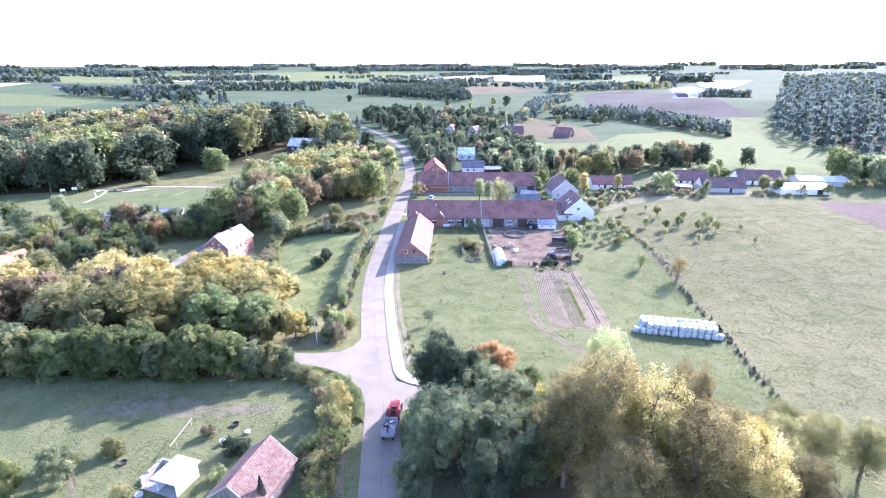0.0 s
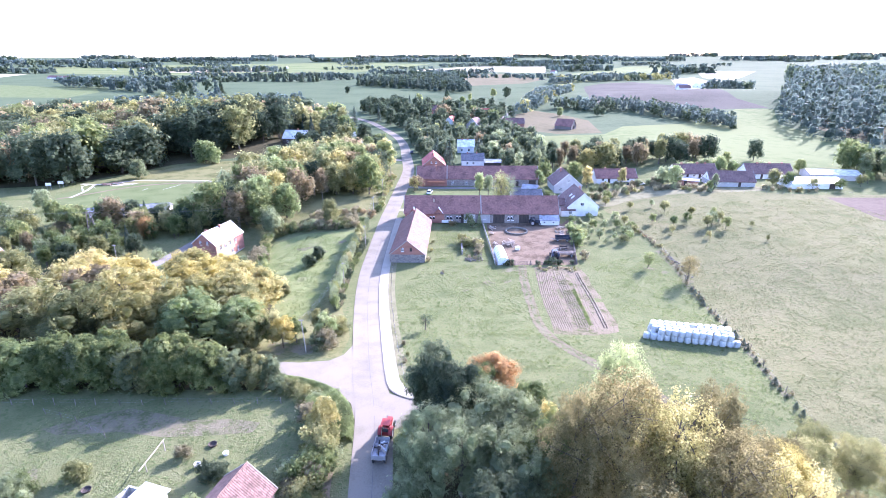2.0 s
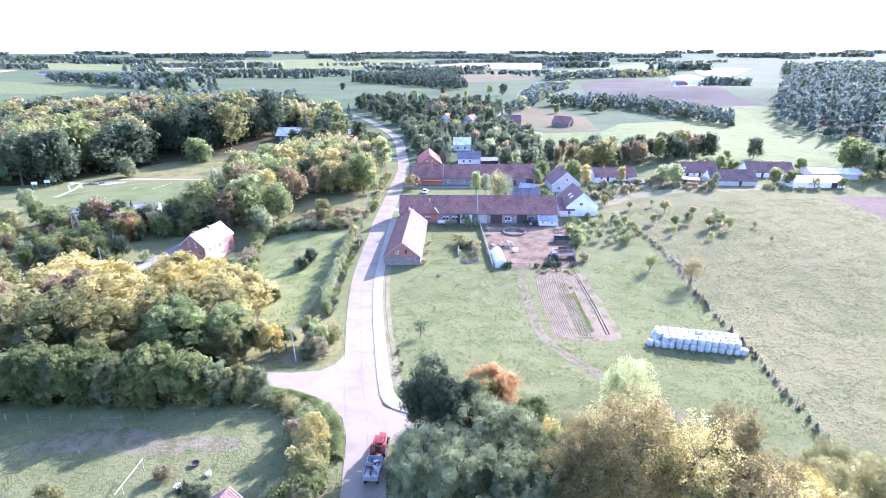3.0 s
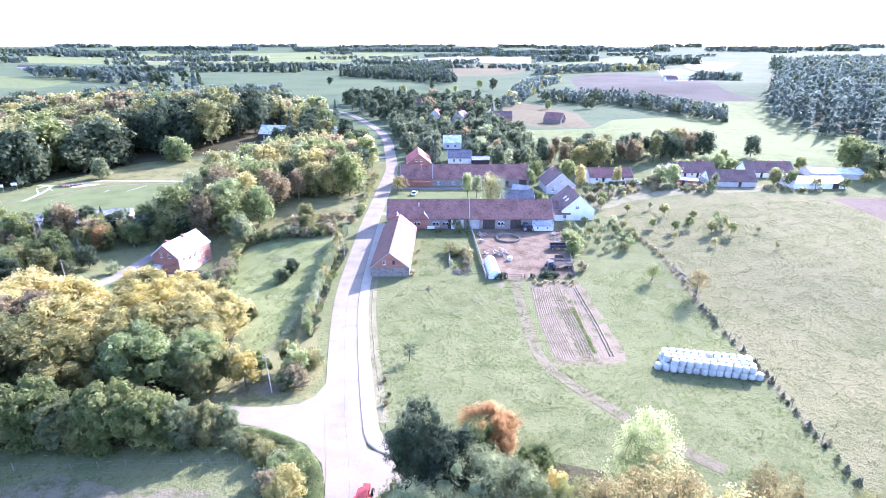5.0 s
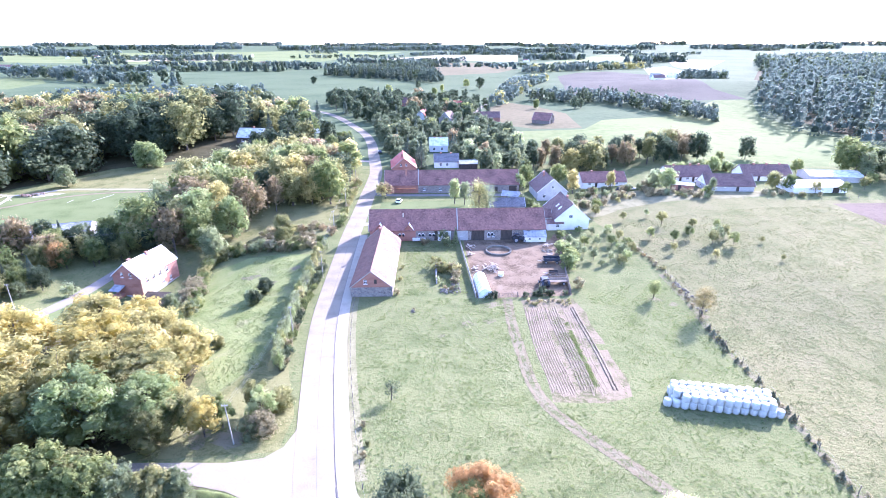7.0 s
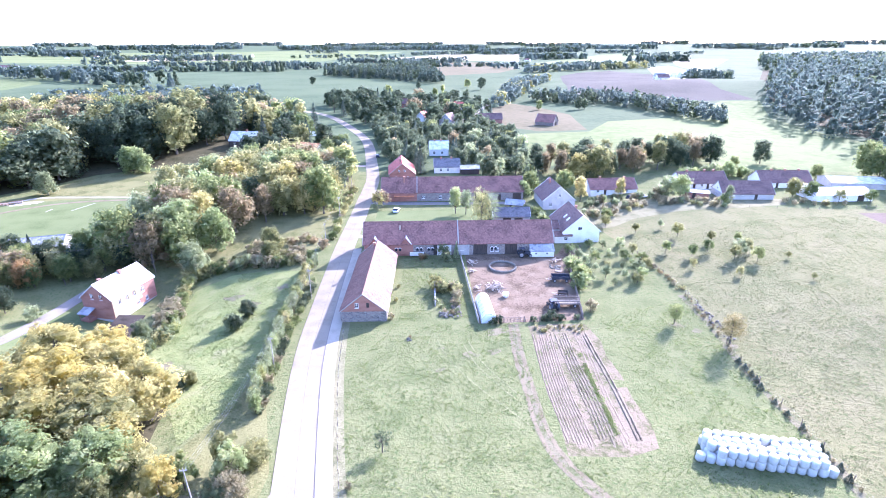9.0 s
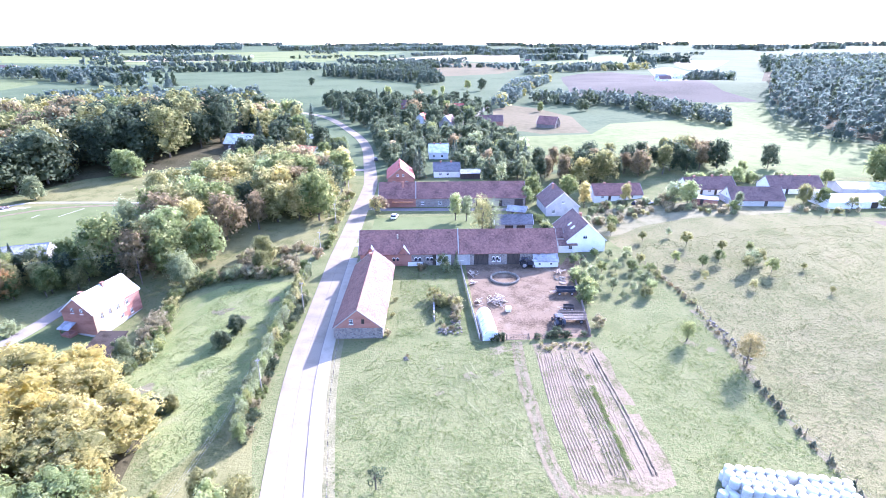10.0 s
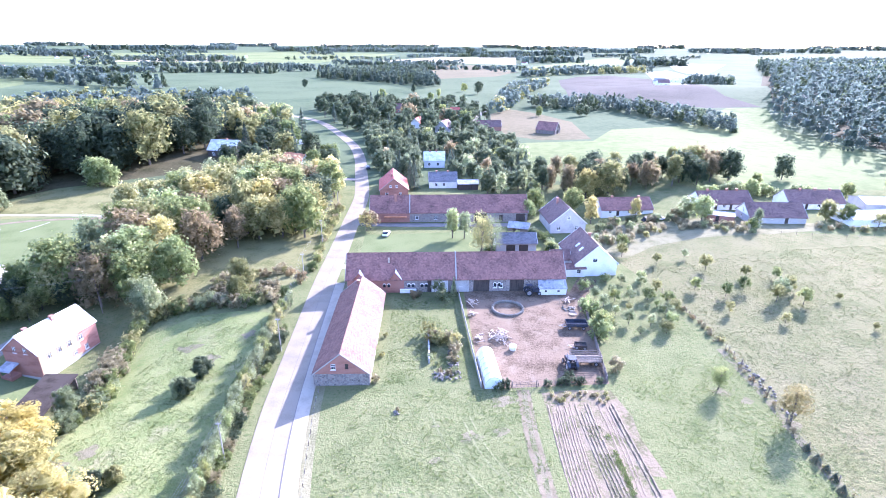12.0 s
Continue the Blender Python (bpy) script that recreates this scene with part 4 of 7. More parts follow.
house("red_roof_house", "brick house with a bright red tile roof", "house", -9.4, 240.5, 4, 10.5, 17.0, 3.2, 7.4, BRICK, TILE_BRIGHT, [("S", 3.6, 4.1, 4.4, 5.0, "window"), ("S", 5.8, 4.1, 6.6, 5.0, "window"), ("S", 2, 1, 3, 2.2, "window"), ("S", 7, 1, 8, 2.2, "window")], [(-0.6, -3, 0.7)])
house("slate_house", "low house with a grey slate roof", "house", 9.8, 250.5, 90, 8.0, 11.0, 2.8, 5.6, WHITE, SLATE, [("W", 2, 0.9, 3, 2.1, "window"), ("W", 5, 0.9, 6, 2.1, "window")], [(0, -2, 0.5), (0, 2.5, 0.5)])
house("sheet_roof_shed", "shed with a pale sheet roof and dark front", "shed", 19.5, 246.5, 92, 5.5, 8.0, 2.4, 3.4, DARKWOOD, SHEET, [("W", 2, 0, 4.6, 2, "door")])
house("pale_roof_house", "white house with a pale metal roof among trees", "house", 7.2, 287.5, 90, 8.5, 9.5, 3.4, 6.6, WHITE, METAL_WHITE, [("W", 1.5, 1, 2.6, 2.2, "window"), ("W", 5.5, 1, 6.6, 2.2, "window")], [(0, -1, 0.7), (0, 2, 0.7)])
house("white_gable_house", "pale house with a white roof edge far up the lane", "house", 16.4, 392, -25, 9.0, 11, 3.2, 7.6, GREYWALL, TILE_BROWN, [("S", 3.4, 4.2, 4.4, 5.2, "window"), ("S", 2, 1, 3, 2.2, "window")], [(0, 0, 0.6)], verge_m=WHITE)
house("red_gable_house", "small house with a red roof and white gable", "house", -1.5, 412, -20, 8.0, 10, 3.0, 6.6, WHITE, TILE_BRIGHT, [("S", 3, 1, 4, 2.2, "window")], [(0, 1, 0.6)])
house("far_barn", "far brown-roofed barn beyond the trees", "barn", 46.0, 399, 90, 9.0, 16, 3.0, 6.5, BRICK, TILE_BROWN, [("W", 6, 0, 9, 2.6, "door")])
house("far_barn", "lone barn with a brown-red roof on the field edge", "barn", 83, 385, 55, 9.0, 13, 2.6, 7.0, WOOD, TILE_RED, [("S", 3, 0, 6, 2.5, "door")])
house("far_house", "white house with a red roof far up the road", "house", 30, 470, 70, 9, 12, 3.2, 7, WHITE, TILE_BRIGHT, [("W", 3, 1, 4.2, 2.2, "window")])
house("far_house", "far house with a dark roof among trees", "house", -15, 500, 85, 9, 13, 3.2, 7, BRICK, TILE_BROWN, [("W", 3, 1, 4.2, 2.2, "window")])

# cottages on the right
house("low_red_cottage", "long low white cottage with a red-brown roof", "cottage", 68.4, 209.5, 92, 8.6, 17.2, 2.1, 5.0, WHITE, TILE_RED, [("W", 2.0, 0.9, 3.0, 2.0, "window"), ("W", 4.6, 0, 5.6, 2.0, "door"), ("W", 8.5, 0.9, 9.5, 2.0, "window"), ("W", 12.5, 0.9, 13.5, 2.0, "window")], [(0, -5.0, 0.5), (0, 4, 0.5)])
house("white_cottage", "long white cottage with a dark hipped roof", "cottage", 100.9, 209.0, 92, 9.0, 17.5, 2.15, 5.3, WHITE, TILE_BROWN, [("W", 2.0, 0.9, 3.0, 2.1, "window"), ("W", 4.2, 0, 5.2, 2.1, "door"), ("W", 7, 0.9, 8, 2.1, "window"), ("W", 9.3, 0, 10.3, 2.1, "door"), ("W", 12.6, 0.9, 13.6, 2.1, "window")], [(0, -5.0, 0.6), (0, -1.6, 0.6), (0, 5, 0.6)])
house("brick_outhouse", "small brick outhouse with a pale flat roof", "outhouse", 93.6, 195.0, 68, 4.5, 7.5, 2.0, 2.6, BRICK, SHEET, [("W", 2, 0, 3, 1.8, "door")])
house("plastered_barn", "old plastered barn with a weathered brown roof and white gable", "barn", 109.2, 194.6, 86, 8.6, 17.0, 2.1, 5.3, GREYWALL, TILE_BROWN, [("W", 3, 1.4, 3.6, 2.0, "window"), ("W", 6, 1.4, 6.6, 2.0, "window"), ("W", 10.3, 0, 11.4, 2.0, "door"), ("N", 3.9, 2.6, 4.6, 3.7, "window"), ("N", 3.4, 0.6, 4.4, 1.4, "window")], [], gable_m=WHITE)
house("brown_cottage", "long white cottage with a brown-red roof and chimneys", "cottage", 131.5, 209.0, 88, 9.0, 18.5, 2.15, 5.4, WHITE, TILE_BROWN, [("W", 2.0, 0.9, 3.0, 2.1, "window"), ("W", 5, 0, 6, 2.1, "door"), ("W", 9, 0.9, 10, 2.1, "window"), ("W", 14, 0.9, 15, 2.1, "window")], [(0, -6.0, 0.5), (0, -1, 0.5), (0, 4, 0.5)])
house("metal_roof_shed", "white shed with a bright metal roof", "shed", 139.2, 191.5, 90, 9.5, 19.5, 2.25, 3.6, WHITE, METAL_WHITE, [("W", 14, 0, 16.4, 2.2, "door")])
house("open_barn", "low farm shed with a pale grey sheet roof", "barn", 157.0, 206.5, 80, 10.0, 19.0, 2.2, 3.4, GREYWALL, SHEET_PALE, [("W", 8, 0, 11, 2.4, "door")])

# red house in the dip
rh = house("red_brick_house", "red brick house with a white metal roof and yellow side", "house", -69.2, 133.1, -14.5, 7.7, 12.6, 5.4, 8.5, BRICK, METAL_WHITE,
           [("S", 2.4, 5.1, 3.2, 6.3, "window"), ("S", 4.7, 5.1, 5.5, 6.3, "window"), ("E", 1.4, 3.3, 2.3, 4.6, "window"), ("E", 3.5, 3.3, 4.4, 4.6, "window"), ("E", 5.6, 3.3, 6.5, 4.6, "window"), ("E", 8.0, 3.3, 8.9, 4.6, "window"),
            ("E", 6.3, 0.9, 7.1, 2.0, "window"), ("E", 8.8, 0.9, 9.6, 2.0, "window"), ("W", 3, 3.3, 4, 4.6, "window"), ("W", 7, 3.3, 8, 4.6, "window")], [(0.4, 0.8, 0.5), (-0.5, -4.0, 0.3)], over=0.25, z=-3.9, base_m=GREYWALL, base_h=0.5, verge_m=METAL_WHITE)
bm = bmesh.new()
for a, b, c, d in ((-6.2, -4.82, 0.5, 5.2), (-4.82, 2.0, 0.5, 0.88), (-4.82, 2.0, 2.05, 3.25), (-4.82, 2.0, 4.65, 5.2), (-3.9, -2.78, 3.25, 4.65), (-1.78, -0.65, 3.25, 4.65), (0.35, 1.6, 3.25, 4.65), (-4.82, 0.0, 0.88, 2.05)):
    box(bm, 3.855, a, c, 3.9, b, d)
part("facing", bm, CREAM, rh, "cream plastered part of the side wall")
bm = bmesh.new()
for x in (-3.4, -1.2):
    box(bm, x, -8.2, -0.6, x + 0.12, -8.08, 2.2)
box(bm, -3.4, -8.2, -0.6, -1.1, -6.3, 0.9)
part("porch_base", bm, BRICK, rh, "brick porch")
lean_roof(rh, -3.7, -0.8, -8.5, -6.3, 2.2, 2.9, SHEET)


def carport():
    t = thing("lean_to_carport", -61.1, 117.6, 6.5, "open timber carport with a grey felt roof", "carport")
    for x in (-2.2, 2.2):
        for y in (-5.4, -1.8, 1.8, 5.4):
            bm = bmesh.new()
            box(bm, x - 0.09, y - 0.09, -0.8, x + 0.09, y + 0.09, 2.6 if x < 0 else 2.15)
            part("post", bm, WOOD, t)
    bm = bmesh.new()
    prism(bm, [(-2.6, -6, 2.65), (2.6, -6, 2.15), (2.6, -6, 2.27), (-2.6, -6, 2.77)], (0, 12, 0))
    part("roof", bm, FELT, t)
    bm = bmesh.new()
    box(bm, -2.1, 5.5, -0.8, 2.1, 5.6, 2.15)
    part("back_wall", bm, WOOD, t)


carport()
house("orange_house", "white house with an orange tile roof", "house", -116.2, 105.5, -20, 8.0, 10, 3.0, 6.4, WHITE, TILE_ORANGE, [("E", 2, 1, 3, 2.2, "window"), ("E", 6, 1, 7, 2.2, "window")], [(0, 1, 0.6)])
house("long_grey_shed", "long shed with a grey-blue sheet roof by the sports field", "shed", -112, 155.5, -73, 9.0, 31, 2.8, 4.6, GREYWALL, SHEET, [("W", 6, 0, 9, 2.4, "door")])
house("dark_timber_house", "dark timber house with a pale patched roof at the wood edge", "house", -90.0, 293.0, 80, 9.5, 13.5, 3.4, 7.2, DARKWOOD, SHEET_PALE, [("W", 2, 1, 3.2, 2.3, "window"), ("W", 5.5, 1, 6.7, 2.3, "window"), ("W", 9, 1, 10.2, 2.3, "window")], [(0, -1, 0.8)])
house("hidden_house", "house with an orange-red roof among the trees", "house", -54.5, 277, 60, 8.0, 11.5, 3.4, 6.8, WHITE, TILE_ORANGE, [("W", 2, 1, 3.2, 2.3, "window")])
house("white_hut", "small white-roofed hut in the trees", "hut", -66, 335, 30, 4, 5, 3.0, 4.6, WHITE, METAL_WHITE)

# garden in front of the hedge
gh = house("tile_roof_cabin", "garden cabin with a mossy red tile roof", "cabin", -24.6, 31.2, -14, 6.4, 8.2, 3.0, 5.6, WOOD, TILE_MOSS, [("E", 2, 1, 3, 2, "window")], [], over=0.4)


def open_shed():
    t = thing("open_shed", -36.4, 33.6, -17, "open-fronted white shed with a pale flat roof", "shed")
    for b in ((-0.2, 1.7, -0.4, 2.9, 1.85, 2.2), (2.75, -1.9, -0.4, 2.9, 1.7, 2.1), (-0.2, -1.9, -0.4, -0.05, 1.7, 2.1)):
        bm = bmesh.new()
        box(bm, *b)
        part("wall", bm, WHITE, t)
    bm = bmesh.new()
    box(bm, -0.5, -2.3, 2.15, 3.2, 2.2, 2.3)
    part("roof", bm, SHEET_PALE, t, "pale blue-grey sheet roof")
    for i in range(6):
        bm = bmesh.new()
        box(bm, -2.9 + random.uniform(-0.04, 0.04), -1.9 + i * 0.62, -0.4, -2.65, -1.3 + i * 0.62, 1.3 + random.uniform(-0.2, 0.2))
        part("block_wall", bm, CONCRETE, t, "rough concrete block")
    bm = bmesh.new()
    box(bm, -2.65, 1.6, -0.4, -0.25, 1.85, 1.4)
    part("back_wall", bm, CONCRETE, t)
    bm = bmesh.new()
    box(bm, -2.6, -2.2, -0.2, 2.7, 1.55, 0.08)
    part("slab", bm, CONCRETE, t, "grey concrete slab")


open_shed()


# ---- trees ----
rng = np.random.default_rng(7)


def leaf_quads(pos, normal, size, aspect=0.6):
    """Four corners for each leaf: a pointed oval, turned about its normal at random."""
    n = len(pos)
    normal = normal / np.linalg.norm(normal, axis=1, keepdims=True)
    r = rng.normal(size=(n, 3))
    u = np.cross(normal, r)
    u /= np.linalg.norm(u, axis=1, keepdims=True) + 1e-9
    v = np.cross(normal, u)
    s = size[:, None]
    return np.stack([pos + u * s, pos + v * s * aspect + normal * s * 0.15, pos - u * s, pos - v * s * aspect + normal * s * 0.15], 1)


def quads_mesh(name, q, material):
    n = len(q)
    me = bpy.data.meshes.new(name)
    me.vertices.add(n * 4)
    me.vertices.foreach_set("co", q.reshape(-1).astype(np.float32))
    me.loops.add(n * 4)
    me.loops.foreach_set("vertex_index", np.arange(n * 4, dtype=np.int32))
    me.polygons.add(n)
    me.polygons.foreach_set("loop_start", np.arange(0, n * 4, 4, dtype=np.int32))
    me.update(calc_edges=True)
    for m in material if isinstance(material, list) else [material]:
        me.materials.append(m)
    return me


def crown_points(n, h, r, low, lobes, form):
    """Places and normals of leaves on a crown made of many lobes."""
    k = np.arange(lobes)
    if form == "cone":
        f = rng.random(n) ** 0.7
        z = h * (1 - f * (1 - low))
        tier = np.abs(((z / h * 11) % 1) - 0.4)
        rad = r * f * (0.75 + 0.35 * (1 - tier)) * np.sqrt(rng.uniform(0.35, 1.05, n))
        a = rng.uniform(0, 2 * np.pi, n)
        pos = np.stack([rad * np.cos(a), rad * np.sin(a), z - rad * 0.2], 1)
        nor = np.stack([np.cos(a), np.sin(a), np.full(n, 0.7)], 1) + rng.normal(size=(n, 3)) * 0.5
        return pos, nor, None, None
    zc = h * (low + 0.12 + (0.84 - low) * ((k + 0.5) / lobes) ** 0.85)
    u = (zc / h - low) / (1 - low)
    env = r * np.sqrt(np.clip(1 - ((u - 0.42) / 0.66) ** 2, 0.05, 1))
    if form == "tall":
        env *= 0.92
    a = k * 2.4 + rng.uniform(-0.5, 0.5, lobes)
    rad = env * rng.uniform(0.3, 0.78, lobes)
    lr = np.maximum(r * 0.16, env * rng.uniform(0.75, 1.1, lobes) * (0.5 if lobes < 25 else 0.4 if lobes < 40 else 0.3))
    c = np.stack([rad * np.cos(a), rad * np.sin(a), np.minimum(zc, h - lr * 0.75)], 1)
    w = lr ** 2 / np.sum(lr ** 2)
    # sprays of leaves sit on the lobes, leaves sit round each spray
    k = max(12, n // (12 if n > 3000 else 5))
    i = rng.choice(lobes, k, p=w)
    d = rng.normal(size=(k, 3))
    d[:, 2] = d[:, 2] * 0.9 + 0.25
    d /= np.linalg.norm(d, axis=1, keepdims=True)
    ragged = 1 + 0.2 * np.sin(d[:, 0] * 6 + i) * np.cos(d[:, 1] * 7 + i * 2)
    at = c[i] + d * (lr[i] * rng.uniform(0.72, 1.1, k) * ragged)[:, None]
    j = rng.integers(0, k, n)
    away = rng.normal(size=(n, 3)) * (r * (0.055 if n > 3000 else 0.11)) * rng.uniform(0.6, 1.3, k)[j][:, None]
    away -= d[j] * (np.sum(away * d[j], 1) * 0.45)[:, None]
    pos = at[j] + away
    pos[:, 2] = np.maximum(pos[:, 2], h * low * 0.7)
    tilt = d + rng.normal(size=(k, 3)) * 0.24 + np.array([0, 0, 0.2])
    return pos, tilt[j] + rng.normal(size=(n, 3)) * (0.3 if lobes != 60 else 0.5), c, lr


def rounded_cells(cuts):
    """Square cells over a unit ball."""
    out = []
    for axis in range(3):
        for sign in (-1, 1):
            for i in range(cuts):
                for j in range(cuts):
                    cell = []
                    for a, b in ((i, j), (i + 1, j), (i + 1, j + 1), (i, j + 1)):
                        v = np.zeros(3)
                        v[axis], v[(axis + 1) % 3], v[(axis + 2) % 3] = sign, 2 * a / cuts - 1, 2 * b / cuts - 1
                        cell.append(v / np.linalg.norm(v))
                    out.append(cell if sign > 0 else cell[::-1])
    return np.array(out)


CELLS = {1: rounded_cells(1), 2: rounded_cells(2), 3: rounded_cells(3)}


def crown_filler(centres, radii, cuts, fill=0.62):
    """Added filler in a crown: an uneven clump in every lobe, to block light."""
    out = []
    for i, (c, r) in enumerate(zip(centres, radii)):
        a = rng.uniform(0, 6.28)
        turn = np.array([[math.cos(a), -math.sin(a), 0], [math.sin(a), math.cos(a), 0], [0, 0, 1]])
        q = CELLS[cuts] @ turn.T
        q = q * (fill * r * (1 + 0.24 * np.sin(q[..., :1] * 5 + i) * np.cos(q[..., 1:2] * 6 + i * 2) + 0.16 * np.sin(q[..., 2:] * 7 + i)))
        out.append(q + c)
    return np.concatenate(out)


def trunk_mesh(name, h, r, low, centres, thick, limbs, stems=1):
    bm = bmesh.new()
    for s in range(stems):
        off = Vector((0, 0, 0)) if stems == 1 else Vector((math.cos(s * 2.2) * r * 0.18, math.sin(s * 2.2) * r * 0.18, 0))
        p = off.copy()
        p.z = -0.4
        n = 5
        for j in range(n):
            q = Vector((off.x * (1 + j * 0.5) + rng.uniform(-0.1, 0.1) * r * 0.2, off.y * (1 + j * 0.5) + rng.uniform(-0.1, 0.1) * r * 0.2, h * 0.82 * (j + 1) / n))
            tube(bm, p, q, thick * (1 - j / n * 0.8), thick * (1 - (j + 1) / n * 0.8), 7)
            p = q
    if centres is not None:
        order = rng.permutation(len(centres))[:limbs]
        for i in order:
            c = centres[i]
            z = max(h * low * 0.8, c[2] - h * 0.28)
            a = Vector((0, 0, z))
            mid = Vector((c[0] * 0.5, c[1] * 0.5, z + (c[2] - z) * 0.62))
            tube(bm, a, mid, thick * 0.42, thick * 0.24, 5)
            tube(bm, mid, c, thick * 0.24, thick * 0.05, 5)
            for t in range(2):
                e = Vector(c) + Vector(rng.normal(size=3)) * r * 0.25
                tube(bm, Vector(c).lerp(mid, 0.3), e, thick * 0.12, thick * 0.02, 4)
    return mesh_of(name, bm, BARK)


CROWNS, QUADS = {}, {}
#        height radius low lobes form
FORMS = {"broad": (12, 5.0, 0.06, 30, "round"), "tall": (15, 4.0, 0.16, 22, "tall"), "small": (5, 2.2, 0.22, 10, "round"), "cone": (14, 2.9, 0.04, 1, "cone"), "bush": (3.2, 2.2, 0.0, 9, "round"), "hedge": (8, 3.5, 0.0, 34, "round"), "bare": (3, 1.5, 0.3, 14, "round"), "airy": (19, 6.0, 0.14, 60, "tall")}
DETAIL = {"near": (17000, 0.165), "semi": (9500, 0.21), "mid": (2400, 0.37), "back": (1000, 0.58), "far": (640, 0.72)}
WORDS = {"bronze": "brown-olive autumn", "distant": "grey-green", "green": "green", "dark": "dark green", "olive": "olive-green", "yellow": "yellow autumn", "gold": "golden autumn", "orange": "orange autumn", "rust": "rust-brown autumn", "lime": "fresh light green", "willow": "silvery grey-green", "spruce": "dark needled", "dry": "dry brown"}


def tree(x, y, form, leaf, detail="mid", height=None, width=1.0, variant=0, group="", where="", dz=0.0, name=None):
    """One tree or shrub: a trunk with limbs and a crown of many leaves. Alike ones share their meshes."""
    h, r, low, lobes, shape = FORMS[form]
    if detail in ("back", "far"):
        lobes = max(1, lobes // 2)
    key = (form, leaf, detail, variant)
    if key not in CROWNS:
        n, size = DETAIL[detail]
        if form == "small":
            n, size = n // 3, size * 0.62
        if form == "airy" and detail == "near":
            n, size = 27000, 0.14
        if form == "bare":
            n, size = 420, 0.14
        if form == "bush":
            n, size = n // 5, size * 0.75
        pos, nor, c, lr = crown_points(n, h, r, low, lobes, shape)
        q = leaf_quads(pos, nor, size * rng.uniform(0.55, 1.15, n) * (0.8 if leaf == "spruce" else 1), 0.35 if leaf in ("spruce", "willow") else 0.62)
        # hidden filler clumps keep light from passing through the crown
        if c is not None and form not in ("bare", "airy"):
            q = np.concatenate([q, crown_filler(c, lr, {"near": 3, "semi": 2}.get(detail, 1), 0.54 if detail == "near" else 0.6)])
        QUADS[key] = q
        CROWNS[key] = (trunk_mesh("trunk", h, r, max(low, 0.1), c, 0.05 if form == "bush" else 0.1 if form == "bare" else h * 0.021, {"near": 18, "semi": 8, "mid": 6, "back": 3, "far": 2}[detail] * (2 if form == "bare" else 1), 3 if form == "bush" else 1), quads_mesh("crown", q, LEAF[leaf]))
    tm, cm = CROWNS[key]
    s = (height or h) / h
    kind = name or {"bush": "shrub", "cone": "spruce_tree" if leaf == "spruce" else "conifer"}.get(form, "tree")
    lab = f"{WORDS[leaf]} {'shrub' if form == 'bush' else 'spruce' if kind == 'spruce_tree' else 'tree'} {where or 'standing in the meadow'}"
    t = new(kind)
    t.matrix_basis = pose(x, y, terrain(x, y) + dz, 0, 0, rng.uniform(0, 360)) @ Matrix.Diagonal((s * width, s * width, s, 1))
    tagged(t, lab, "shrub" if form == "bush" else "tree", group)
    for nm, me in (("trunk", tm), ("crown", cm)):
        o = new(nm, me)
        o.parent = t
    return t


def scatter(poly, spacing, tries=6000, keep=None):
    """Points spread unevenly over an outline."""
    xs, ys = [p[0] for p in poly], [p[1] for p in poly]
    out = []
    cell = {}
    for _ in range(tries):
        x, y = rng.uniform(min(xs), max(xs)), rng.uniform(min(ys), max(ys))
        if not inside(x, y, poly) or (keep and not keep(x, y)):
            continue
        g = (int(x // spacing), int(y // spacing))
        if all((x - a) ** 2 + (y - b) ** 2 > spacing ** 2 for i in (-1, 0, 1) for j in (-1, 0, 1) for a, b in cell.get((g[0] + i, g[1] + j), ())):
            cell.setdefault(g, []).append((x, y))
            out.append((x, y))
    return out


def pick(options):
    names = [o[0] for o in options]
    w = np.array([o[1] for o in options], float)
    return names[rng.choice(len(names), p=w / w.sum())]


def mass(name, poly, spacing, mix, detail, hmin, hmax, label, forms=(("broad", 3), ("tall", 2)), keep=None, width=1.0):
    """A wood past counting, as one object: the same trees with trunks, joined."""
    items = []
    for x, y in scatter(poly, spacing, keep=keep):
        leaf = pick(mix)
        form = "cone" if leaf == "spruce" else pick(forms)
        items.append((x, y, form, leaf, rng.uniform(hmin, hmax), width * rng.uniform(0.9, 1.2)))
    joined(name, items, detail, label, "wood")


